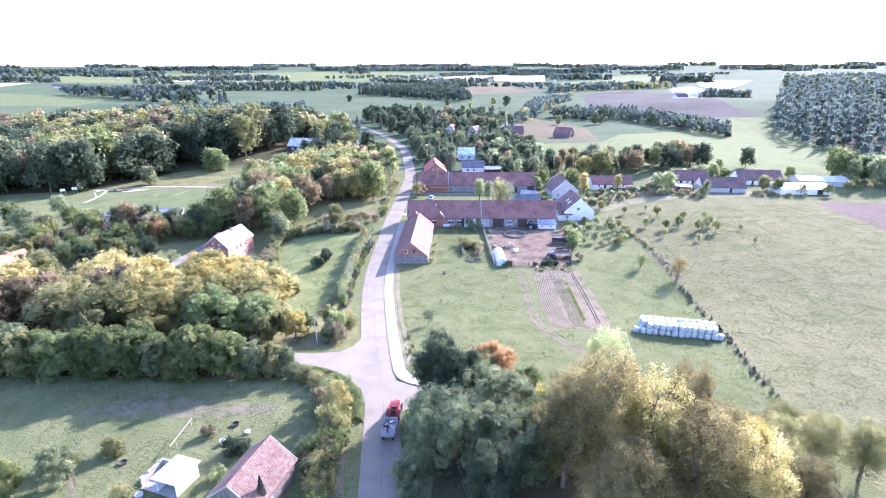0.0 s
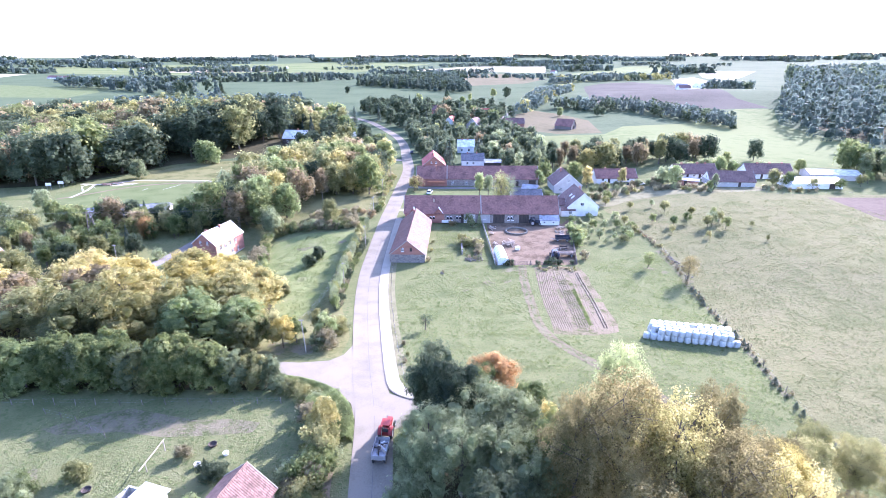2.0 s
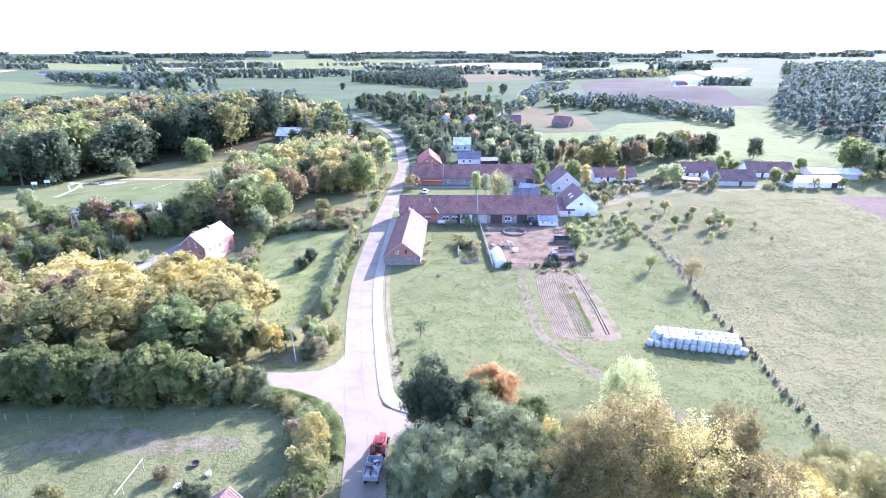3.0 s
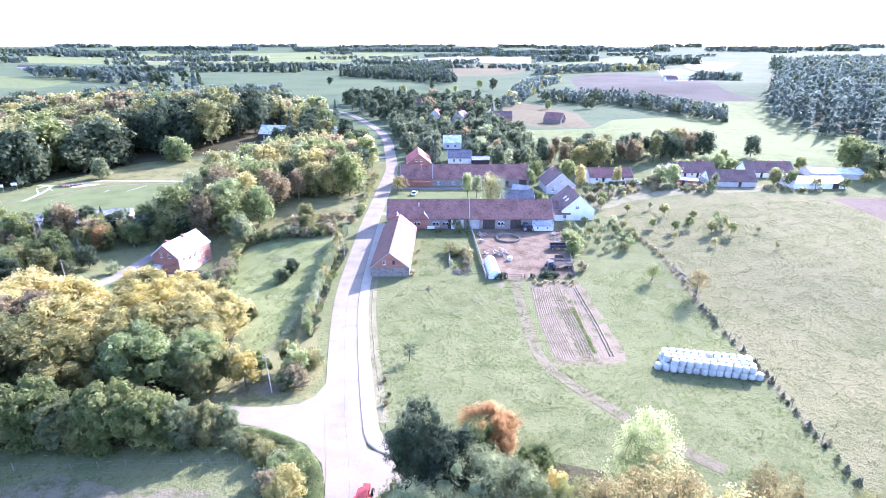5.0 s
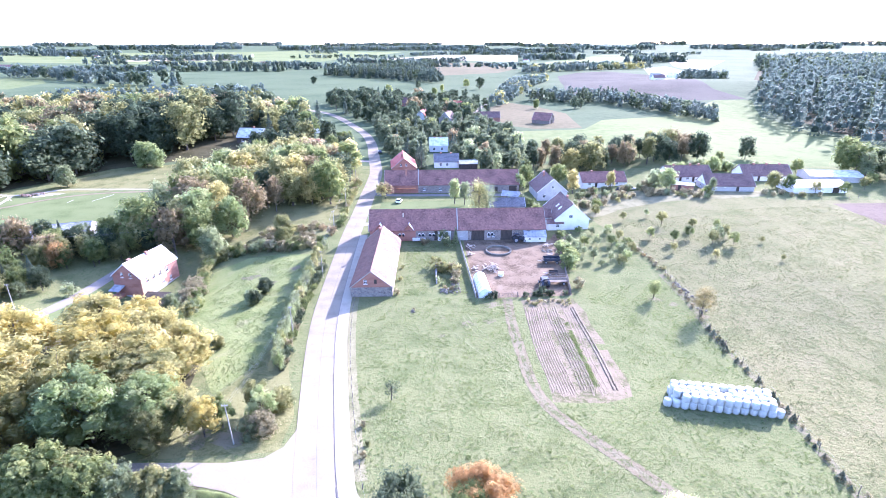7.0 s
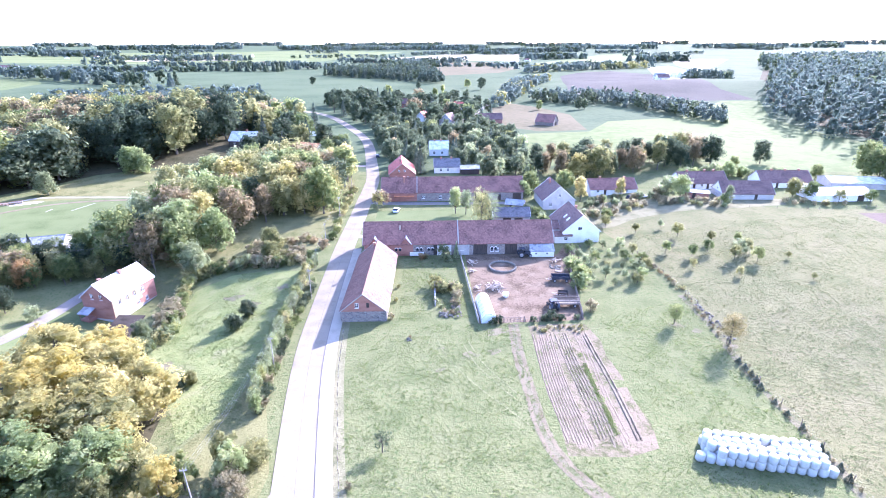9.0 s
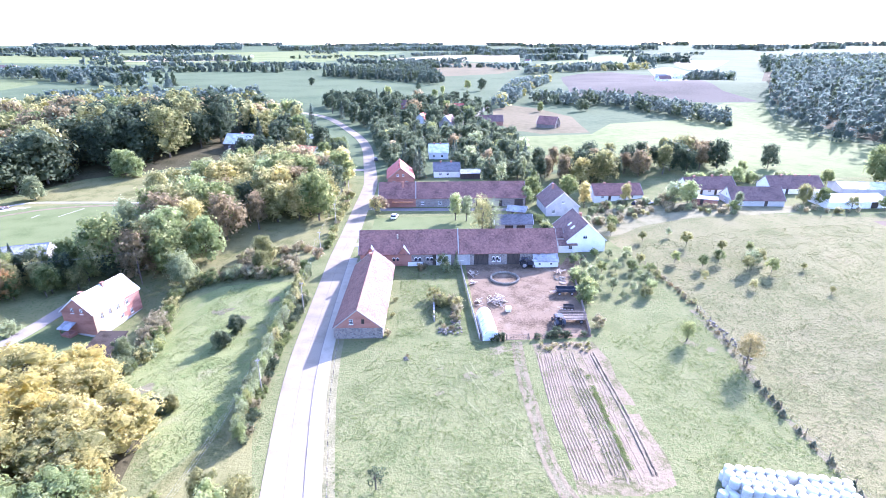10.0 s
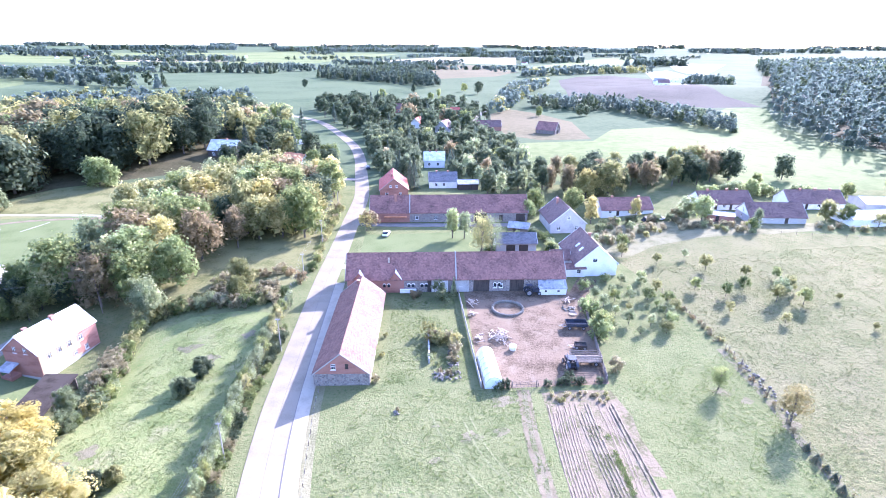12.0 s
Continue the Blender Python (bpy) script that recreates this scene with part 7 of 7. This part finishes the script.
def rubble(name, x, y, w, l, n, label, zmax=0.3):
    t = thing(name, x, y, 0, label, "rubble")
    ms = [stone_block(0.32, 0.26, 0.22, i + 9) for i in range(4)]
    for i in range(n):
        o = new("stone", ms[i % 4])
        o.parent = t
        px, py = random.uniform(-w / 2, w / 2), random.uniform(-l / 2, l / 2)
        o.matrix_basis = pose(px, py, terrain(x + px, y + py) - t.location.z + random.uniform(0, zmax), random.uniform(-30, 30), random.uniform(-30, 30), random.uniform(0, 360)) @ Matrix.Scale(random.uniform(0.5, 1.3), 4)


rubble("rubble_heap", 5.5, 119.5, 5.0, 2.4, 45, "grey stones at the end of the overgrown bed", 0.35)
rubble("rubble_heap", 7.2, 125.5, 2.2, 8.0, 45, "scattered stones and rubble in the overgrown bed")
rubble("rubble_heap", 33.2, 143.2, 2.6, 2.6, 30, "stones and scraps beside the yard ruts", 0.15)
rubble("rubble_heap", -2.7, 109.8, 0.8, 0.8, 5, "dark stones lying in the meadow", 0.2)
rubble("rubble_heap", 58.3, 114, 1.6, 14, 40, "stones under the fence row", 0.2)


def low_wall(x, y, l, yaw, h, material, label):
    t = thing("low_wall", x, y, yaw, label, "wall")
    n = max(2, int(l / 0.8))
    for i in range(n):
        bm = bmesh.new()
        box(bm, -0.14, l * i / n - l / 2 + 0.01, -0.3, 0.14, l * (i + 1) / n - l / 2 - 0.01, h * random.uniform(0.85, 1.05))
        part("block", bm, material, t)


low_wall(2.65, 127.8, 8.8, 0, 1.1, GREYWALL, "broken grey wall beside the overgrown bed")


def wood_pile(x, y, w, l, n, label):
    t = thing("wood_pile", x, y, 0, label, "wood pile")
    for i in range(n):
        bm = bmesh.new()
        k = random.uniform(0.8, 2.2)
        box(bm, -k / 2, -0.07, 0, k / 2, 0.07, 0.1)
        o = part("plank", bm, random.choice((WOOD_PALE, WOOD_PALE, WOOD)), t)
        r = random.random()
        o.matrix_basis = pose(random.gauss(0, w / 4), random.gauss(0, l / 4), 0.05 + (1 - r) * 0.7, random.uniform(-25, 25), random.uniform(-25, 25), random.uniform(0, 180))


wood_pile(16.6, 131.6, 3.4, 4.4, 70, "heap of pale split wood and planks in the yard")
wood_pile(12.4, 146.5, 1.6, 2.6, 18, "scraps of wood and tools by the fence")
wood_pile(11.9, 141.0, 1.2, 1.4, 12, "pale boards by the yard fence")
wood_pile(12.4, 131.4, 1.2, 2.4, 14, "pile of boards beside the tunnel")
wood_pile(33.6, 147, 3.0, 2.0, 22, "branches and scrap wood in the yard")


def wheel(parent, x, y, r, w):
    bm = bmesh.new()
    n = 16
    for k0, k1, y0, y1 in ((0.62, 1.0, -0.5, 0.5),):
        ring = []
        for i in range(n):
            a = 2 * math.pi * i / n
            ring.append([bm.verts.new((x + s * r * math.cos(a), y + t * w, r + s * r * math.sin(a))) for s, t in ((k0, y0), (0.93, y0), (k1, y0 * 0.7), (k1, y1 * 0.7), (0.93, y1), (k0, y1))])
        for p, q in zip(ring, ring[1:] + ring[:1]):
            for i in range(6):
                bm.faces.new((p[i], p[(i + 1) % 6], q[(i + 1) % 6], q[i]))
    t = part("wheel", bm, BLACK, parent, "black tyre")
    bm = bmesh.new()
    tube(bm, (x, y - w * 0.35, r), (x, y + w * 0.35, r), r * 0.63, r * 0.63, 12)
    part("rim", bm, METAL_GREY, t)


def trailer(x, y, yaw, label, l=4.2, w=2.1, floor_h=0.95, side=0.55, body_m=WOOD, open_rack=False):
    """A farm trailer; its length along its own x."""
    t = thing("farm_trailer", x, y, yaw, label, "trailer")
    bm = bmesh.new()
    box(bm, -l / 2, -w / 2, floor_h - 0.1, l / 2, w / 2, floor_h)
    part("floor", bm, body_m, t)
    for b in ((-l / 2, -w / 2, floor_h, l / 2, -w / 2 + 0.05, floor_h + side), (-l / 2, w / 2 - 0.05, floor_h, l / 2, w / 2, floor_h + side), (-l / 2, -w / 2 + 0.05, floor_h, -l / 2 + 0.05, w / 2 - 0.05, floor_h + side), (l / 2 - 0.05, -w / 2 + 0.05, floor_h, l / 2, w / 2 - 0.05, floor_h + side)):
        if open_rack:
            for k in range(3):
                bm = bmesh.new()
                box(bm, b[0], b[1], b[2] + side * (k + 0.3) / 3, b[3], b[4], b[2] + side * (k + 0.75) / 3)
                part("rack_rail", bm, WOOD, t)
        else:
            bm = bmesh.new()
            box(bm, *b)
            part("side_board", bm, body_m, t)
    for s in (-1, 1):
        for k in (-1, 1):
            wheel(t, k * l * 0.33, s * (w / 2 - 0.2), 0.4, 0.24)
    bm = bmesh.new()
    for s in (-1, 1):
        tube(bm, (l / 2, s * 0.5, floor_h - 0.35), (l / 2 + 1.3, 0, 0.5), 0.05, 0.05, 6)
    part("drawbar", bm, METAL_GREY, t)
    bm = bmesh.new()
    box(bm, -l / 2 + 0.2, -0.5, floor_h - 0.35, l / 2 - 0.05, 0.5, floor_h - 0.1)
    part("chassis", bm, METAL_GREY, t)
    return t


trailer(32.4, 135.2, 176, "old dark flat-sided farm trailer parked in the yard", body_m=CAR_DARK)
trailer(30.6, 122.6, 178, "hay wagon with open steel rails parked in the yard", 5.4, 2.2, 1.0, 1.2, WOOD, True)
trailer(31.2, 127.6, 170, "small dark cart beside the hay wagon", 2.2, 1.5, 0.7, 0.3, DARKWOOD)


def tractor(x, y, yaw, label, paint):
    t = thing("tractor", x, y, yaw, label, "tractor")
    bm = bmesh.new()
    prism(bm, [(0.2, -0.42, 0.75), (2.0, -0.4, 0.75), (2.05, -0.4, 1.3), (1.9, -0.4, 1.45), (0.2, -0.42, 1.55)], (0, 0.82, 0))
    part("bonnet", bm, paint, t)
    bm = bmesh.new()
    box(bm, -1.1, -0.45, 0.55, 0.2, 0.45, 1.05)
    part("body", bm, paint, t)
    for s in (-1, 1):
        bm = bmesh.new()
        n = 8
        pts = [(-0.75 + 0.92 * math.cos(a), s * 0.5, 0.8 + 0.92 * math.sin(a)) for a in (math.pi * (0.05 + 0.85 * i / n) for i in range(n + 1))]
        for p, q in zip(pts, pts[1:]):
            prism(bm, [p, q, (q[0], q[1] + s * 0.5, q[2]), (p[0], p[1] + s * 0.5, p[2])], (0, 0, 0.04))
        bmesh.ops.remove_doubles(bm, verts=bm.verts, dist=1e-4)
        part("mudguard", bm, paint, t)
        wheel(t, -0.75, s * 0.78, 0.8, 0.4)
        wheel(t, 1.65, s * 0.7, 0.45, 0.26)
        for xx in (-1.15, 0.15):
            bm = bmesh.new()
            tube(bm, (xx, s * 0.62, 1.4), (xx, s * 0.58, 2.35), 0.04, 0.04, 6)
            part("cab_post", bm, paint, t)
    bm = bmesh.new()
    box(bm, -1.25, -0.62, 2.35, 0.2, 0.62, 2.43)
    part("cab_roof", bm, paint, t)
    bm = bmesh.new()
    box(bm, -1.0, -0.3, 1.05, -0.45, 0.3, 1.2)
    box(bm, -1.05, -0.3, 1.2, -0.92, 0.3, 1.65)
    part("seat", bm, BLACK, t)
    bm = bmesh.new()
    tube(bm, (1.2, 0.2, 1.45), (1.2, 0.2, 2.2), 0.04, 0.04, 8)
    part("exhaust", bm, METAL_GREY, t)
    bm = bmesh.new()
    tube(bm, (-0.2, 0, 1.2), (-0.35, 0, 1.75), 0.03, 0.03, 6)
    part("steering_column", bm, BLACK, t)
    return t


tractor(-9.0, 47.4, 84, "small red tractor on the village road pulling a trailer", RED_PAINT)
tt = trailer(-9.35, 43.1, 87, "two-axle grey farm trailer loaded with scrap behind the red tractor", 3.6, 1.9, 1.0, 0.55, METAL_GREY)
for i in range(14):
    bm = bmesh.new()
    k = random.uniform(0.5, 1.6)
    box(bm, -k / 2, -0.08, 0, k / 2, 0.08, 0.12)
    o = part("load_piece", bm, random.choice((WHITE, WOOD_PALE, METAL_GREY, DARKWOOD)), tt)
    o.matrix_basis = pose(random.uniform(-1.1, 1.1), random.uniform(-0.6, 0.6), 1.05 + random.uniform(0, 0.35), random.uniform(-20, 20), random.uniform(-20, 20), random.uniform(0, 180))
tractor(27.6, 121.4, 95, "dark old tractor parked beside the hay wagon", CAR_DARK)
tractor(26.4, 150.7, 5, "dark tractor parked at the barn door", CAR_DARK)


def car(x, y, yaw, paint, label):
    t = thing("car", x, y, yaw, label, "car")
    bm = bmesh.new()
    prism(bm, [(-2.0, -0.82, 0.3), (2.0, -0.82, 0.3), (2.05, -0.82, 0.7), (0.95, -0.82, 0.9), (-1.9, -0.82, 0.92), (-2.05, -0.82, 0.6)], (0, 1.64, 0))
    bmesh.ops.bevel(bm, geom=bm.edges[:], offset=0.06, segments=2, affect="EDGES")
    part("body", bm, paint, t)
    bm = bmesh.new()
    prism(bm, [(0.9, -0.7, 0.9), (0.25, -0.62, 1.42), (-1.2, -0.62, 1.44), (-1.8, -0.7, 0.92)], (0, 1.4, 0))
    part("glasshouse", bm, GLASS, t, "dark glass of the car")
    bm = bmesh.new()
    box(bm, -1.25, -0.62, 1.42, 0.3, 0.7, 1.48)
    part("roof", bm, paint, t)
    for k in (-1.25, 1.25):
        for s in (-0.75, 0.75):
            wheel(t, k, s, 0.31, 0.2)


car(-22.9, 279.5, 98, CAR_DARK, "dark car standing on the village road")
car(-9.2, 191.8, 80, CAR_WHITE, "white car parked on the lawn before the rear barn")
car(72.5, 198.0, 20, CAR_DARK, "dark car parked before the low cottage")
car(76.2, 198.6, 10, CAR_WHITE, "pale car parked before the low cottage")


# ---- poles and wires ----
def pole(x, y, h, material, label, lean=(0, 0), bars=1):
    t = thing("utility_pole", x, y, 8, label, "utility pole", "utility poles")
    bm = bmesh.new()
    tube(bm, (0, 0, -0.5), (lean[0], lean[1], h), 0.11, 0.06, 8)
    part("shaft", bm, material, t)
    for k in range(bars):
        bm = bmesh.new()
        box(bm, lean[0] - 0.4, lean[1] - 0.05, h - 0.35 - k * 0.5, lean[0] + 0.4, lean[1] + 0.05, h - 0.25 - k * 0.5)
        part("crossarm", bm, METAL_GREY, t)
        for xx in (-0.34, 0, 0.34):
            bm = bmesh.new()
            tube(bm, (lean[0] + xx, lean[1], h - 0.25 - k * 0.5), (lean[0] + xx, lean[1], h - 0.05 - k * 0.5), 0.035, 0.03, 6)
            part("insulator", bm, METAL_GREY, t)
    return Vector((x, y, terrain(x, y) + h))


def wires(tops, label, spread=(-0.34, 0, 0.34)):
    t = thing("overhead_wires", tops[0].x, tops[0].y, 0, label, "wires", z=tops[0].z)
    for s in spread:
        bm = bmesh.new()
        run = []
        for a, b in zip(tops, tops[1:]):
            d = (b - a).normalized()
            off = Vector((d.y, -d.x, 0)) * s
            pts = [a.lerp(b, i / 10) + off - tops[0] - Vector((0, 0, 4 * 0.9 * (i / 10) * (1 - i / 10))) for i in range(11)]
            run += pts if not run else pts[1:]
        rope(bm, run, 0.007, 3)
        part("wire", bm, METAL_GREY, t)


P = [pole(-26.4, 69.8, 6.8, CONCRETE, "grey concrete utility pole at the junction", (-0.3, 0)), pole(-25.5, 100.5, 6.8, CONCRETE, "grey concrete utility pole by the hedge"), pole(-24.9, 128.8, 7, CONCRETE, "grey concrete utility pole by the hedge"),
     pole(-27.0, 160, 7, CONCRETE, "grey concrete utility pole by the road"), pole(-26.8, 184, 7.5, CONCRETE, "grey concrete utility pole by the road"), pole(-28.5, 225, 7.5, CONCRETE, "grey concrete utility pole by the road")]
wires(P, "thin overhead wires along the village road")
P2 = [pole(-88, 114.4, 7.0, CONCRETE, "grey utility pole by the gravel drive"), pole(-68.5, 148, 8.5, WOOD, "wooden utility pole behind the red house")]
wires([Vector((-107.5, 134.6, terrain(-107.5, 134.6) + 9)), P2[1]], "overhead wires to the pole behind the red house")
wires([Vector((-107.5, 134.6, terrain(-107.5, 134.6) + 9)), Vector((-200, 118, 11))], "overhead wires running off over the trees")


def h_pole():
    t = thing("lattice_pole", -107.5, 134.6, 20, "weathered double timber power pole", "power pole")
    for s in (-1, 1):
        bm = bmesh.new()
        tube(bm, (s * 1.3, 0, -0.5), (s * 0.45, 0, 9), 0.17, 0.12, 8)
        part("leg", bm, WOOD, t)
    for z in (3.0, 6.0, 8.6):
        k = 1.3 - 0.85 * z / 9
        bm = bmesh.new()
        box(bm, -k - (1.2 if z > 8 else 0.1), -0.08, z, k + (1.2 if z > 8 else 0.1), 0.08, z + 0.18)
        part("crossarm", bm, WOOD, t)
    bm = bmesh.new()
    tube(bm, (-1.0, 0, 3.1), (0.6, 0, 7.5), 0.06, 0.06, 6)
    part("brace", bm, WOOD, t)


h_pole()


# ---- sports field and garden clutter ----
def goal(x, y, yaw):
    t = thing("football_goal", x, y, yaw, "white steel football goal on the grass pitch", "goal")
    for a, b, nm in (((-2.5, 0, 0), (-2.5, 0, 2), "post"), ((2.5, 0, 0), (2.5, 0, 2), "post"), ((-2.5, 0, 2), (2.5, 0, 2), "crossbar"), ((-2.5, 0, 2), (-2.5, 1.2, 0), "stay"), ((2.5, 0, 2), (2.5, 1.2, 0), "stay")):
        bm = bmesh.new()
        tube(bm, a, b, 0.06, 0.06, 6)
        part(nm, bm, WHITE, t)


for a, b in (((-127.5, 196.0), (-127.2, 199.6)), ((-119.6, 197.3), (-116.6, 206.2))):
    strip("pitch_line", [a, ((a[0] + b[0]) / 2, (a[1] + b[1]) / 2), b], -0.15, 0.15, 0.02, CONCRETE, "short pale worn line on the grass pitch", "pitch line", 1.5, 0.02)
for x, y, r in ((-147.5, 204.5, 0.0), (-144.2, 206.4, 30.0)):
    # timber frames lying on the sand beside the pitch
    t = thing("play_frame", x, y, r, "low rusty-brown timber play frame on the sand", "play frame", "play frames by the pitch")
    for k in range(4):
        bm = bmesh.new()
        box(bm, -1.8 + k * 1.15, -0.7, 0, -1.68 + k * 1.15, 0.7, 0.9)
        part("side_frame", bm, WOOD, t)
    for z in (0.3, 0.85):
        bm = bmesh.new()
        box(bm, -1.9, -0.08, z, 1.9, 0.08, z + 0.12)
        part("rail", bm, BRICK, t)
goal(-150.5, 196.5, -105)


def notice_board(x, y):
    t = thing("notice_board", x, y, 20, "white board on two posts by the path", "board")
    for s in (-0.7, 0.7):
        bm = bmesh.new()
        tube(bm, (s, 0, -0.3), (s, 0, 3), 0.05, 0.05, 6)
        part("post", bm, METAL_GREY, t)
    bm = bmesh.new()
    box(bm, -1.0, -0.09, 2.0, 1.0, -0.05, 3.1)
    part("panel", bm, WHITE, t)


notice_board(-166, 196)
notice_board(-163, 199)


def clothes_pole():
    t = thing("clothes_pole", -38.6, 41.2, 84, "long grey clothes pole on two posts in the garden", "pole")
    bm = bmesh.new()
    tube(bm, (-2.6, 0, 1.2), (2.7, 0, 1.75), 0.07, 0.05, 6)
    part("bar", bm, WOOD_PALE, t)
    for x, z in ((-1.4, 1.3), (2.4, 1.7)):
        bm = bmesh.new()
        tube(bm, (x, 0, -0.3), (x, 0, z), 0.06, 0.05, 6)
        part("post", bm, WOOD_PALE, t)


clothes_pole()


def tub(x, y, r, h, material, label):
    bm = bmesh.new()
    n = 12
    rings = [[bm.verts.new((k * r * math.cos(2 * math.pi * i / n), k * r * math.sin(2 * math.pi * i / n), z)) for i in range(n)] for k, z in ((0.8, 0), (1.0, h), (0.9, h), (0.72, 0.08))]
    for p, q in zip(rings, rings[1:]):
        for i in range(n):
            bm.faces.new((p[i], p[(i + 1) % n], q[(i + 1) % n], q[i]))
    bm.faces.new(rings[0][::-1])
    bm.faces.new(rings[-1])
    o = new("garden_tub", mesh_of("garden_tub", bm, material))
    o.matrix_basis = pose(x, y, terrain(x, y) - 0.02)
    tagged(o, label, "tub")


tub(-32.6, 40.7, 0.42, 0.65, WHITE, "white plastic tub on the lawn")
tub(-29.9, 43.0, 0.4, 0.4, WHITE, "white basin on the lawn")
tub(-32.4, 44.7, 0.6, 0.35, DARKWOOD, "dark round tub on the lawn")
tub(-44.4, 36.6, 0.6, 0.3, DARKWOOD, "dark round tub on the lawn")
tub(-39.0, 31.0, 0.5, 0.4, METAL_WHITE, "pale metal basin beside the open shed")
tub(18.4, 127.6, 0.75, 0.9, WHITE, "pale round tank beside the wood heap")
tub(33.4, 141.0, 0.9, 0.2, WOOD, "flat round trough in the yard")


# ---- grass tufts ----
def tufts(name, poly, n, h, leaf, label, keep=None):
    """Low tufts of grass and weeds, three blades each."""
    xs, ys = [p[0] for p in poly], [p[1] for p in poly]
    pts = []
    while len(pts) < n:
        x, y = rng.uniform(min(xs), max(xs)), rng.uniform(min(ys), max(ys))
        if inside(x, y, poly) and noise.noise(Vector((x * 0.25, y * 0.25, 0))) > rng.uniform(-0.5, 0.35) and (not keep or keep(x, y)):
            pts.append((x, y, terrain(x, y)))
    c = np.repeat(np.array(pts), 4, 0)
    m = len(c)
    a = rng.uniform(0, 2 * np.pi, m)
    hh = h * rng.uniform(0.4, 1.3, m)
    w = hh * rng.uniform(0.6, 1.1, m)
    c[:, :2] += rng.normal(size=(m, 2)) * 0.14
    u = np.stack([np.cos(a), np.sin(a), np.zeros(m)], 1) * w[:, None] * 0.5
    lean = np.stack([rng.normal(size=m) * 0.4, rng.normal(size=m) * 0.4, np.ones(m)], 1) * hh[:, None]
    q = np.stack([c - u * 0.6, c + u * 0.6, c + u + lean, c - u + lean], 1)
    q[:, :2, 2] -= 0.02
    tagged(new(name, quads_mesh(name, q, leaf)), label, "grass", kind="stuff")


tufts("meadow_tufts", [(-8, 52), (52, 50), (56, 100), (58, 125), (34, 116), (21, 115), (-6, 116), (-13, 100)], 11000, 0.13, LEAF["grass"], "tufts of green meadow grass", keep=lambda x, y: not (19 < x < 36 and y > 77))
tufts("meadow_weeds", [(-8, 52), (52, 50), (56, 100), (58, 125), (34, 116), (21, 115), (-6, 116), (-13, 100)], 1200, 0.12, LEAF["grass"], "olive weeds in the meadow")
tufts("pasture_tufts", [(55, 50), (57, 120), (58, 165), (130, 172), (150, 120), (110, 50)], 15000, 0.15, LEAF["straw"], "low mixed tufts on the pasture")
tufts("slope_tufts", [(-35, 80), (-27, 92), (-29, 140), (-45, 146), (-52, 120), (-50, 100), (-40, 92)], 4500, 0.12, LEAF["grass"], "tufts of grass on the sloping meadow")
tufts("garden_tufts", [(-60, 30), (-18, 30), (-22, 52), (-60, 53)], 3500, 0.09, LEAF["grass"], "tufts of grass in the garden")
tufts("yard_weeds", [(-5, 117), (9.5, 118), (8.5, 150), (-5, 150)], 2500, 0.12, LEAF["grass"], "grass and weeds beside the stone barn")
tufts("plot_weeds", [(20, 79), (34, 80), (35, 113), (21, 113)], 500, 0.1, LEAF["grass"], "weeds and plant remains on the garden plot")
tufts("bed_plants", [(24.9, 80), (27.3, 80), (28.2, 106), (25.7, 106)], 450, 0.13, LEAF["straw"], "withered plant remains on the garden bed")
tufts("bed_weeds", [(27.6, 82), (28.2, 82), (28.8, 104), (28.3, 104)], 500, 0.16, LEAF["grass"], "green weeds between two garden beds")
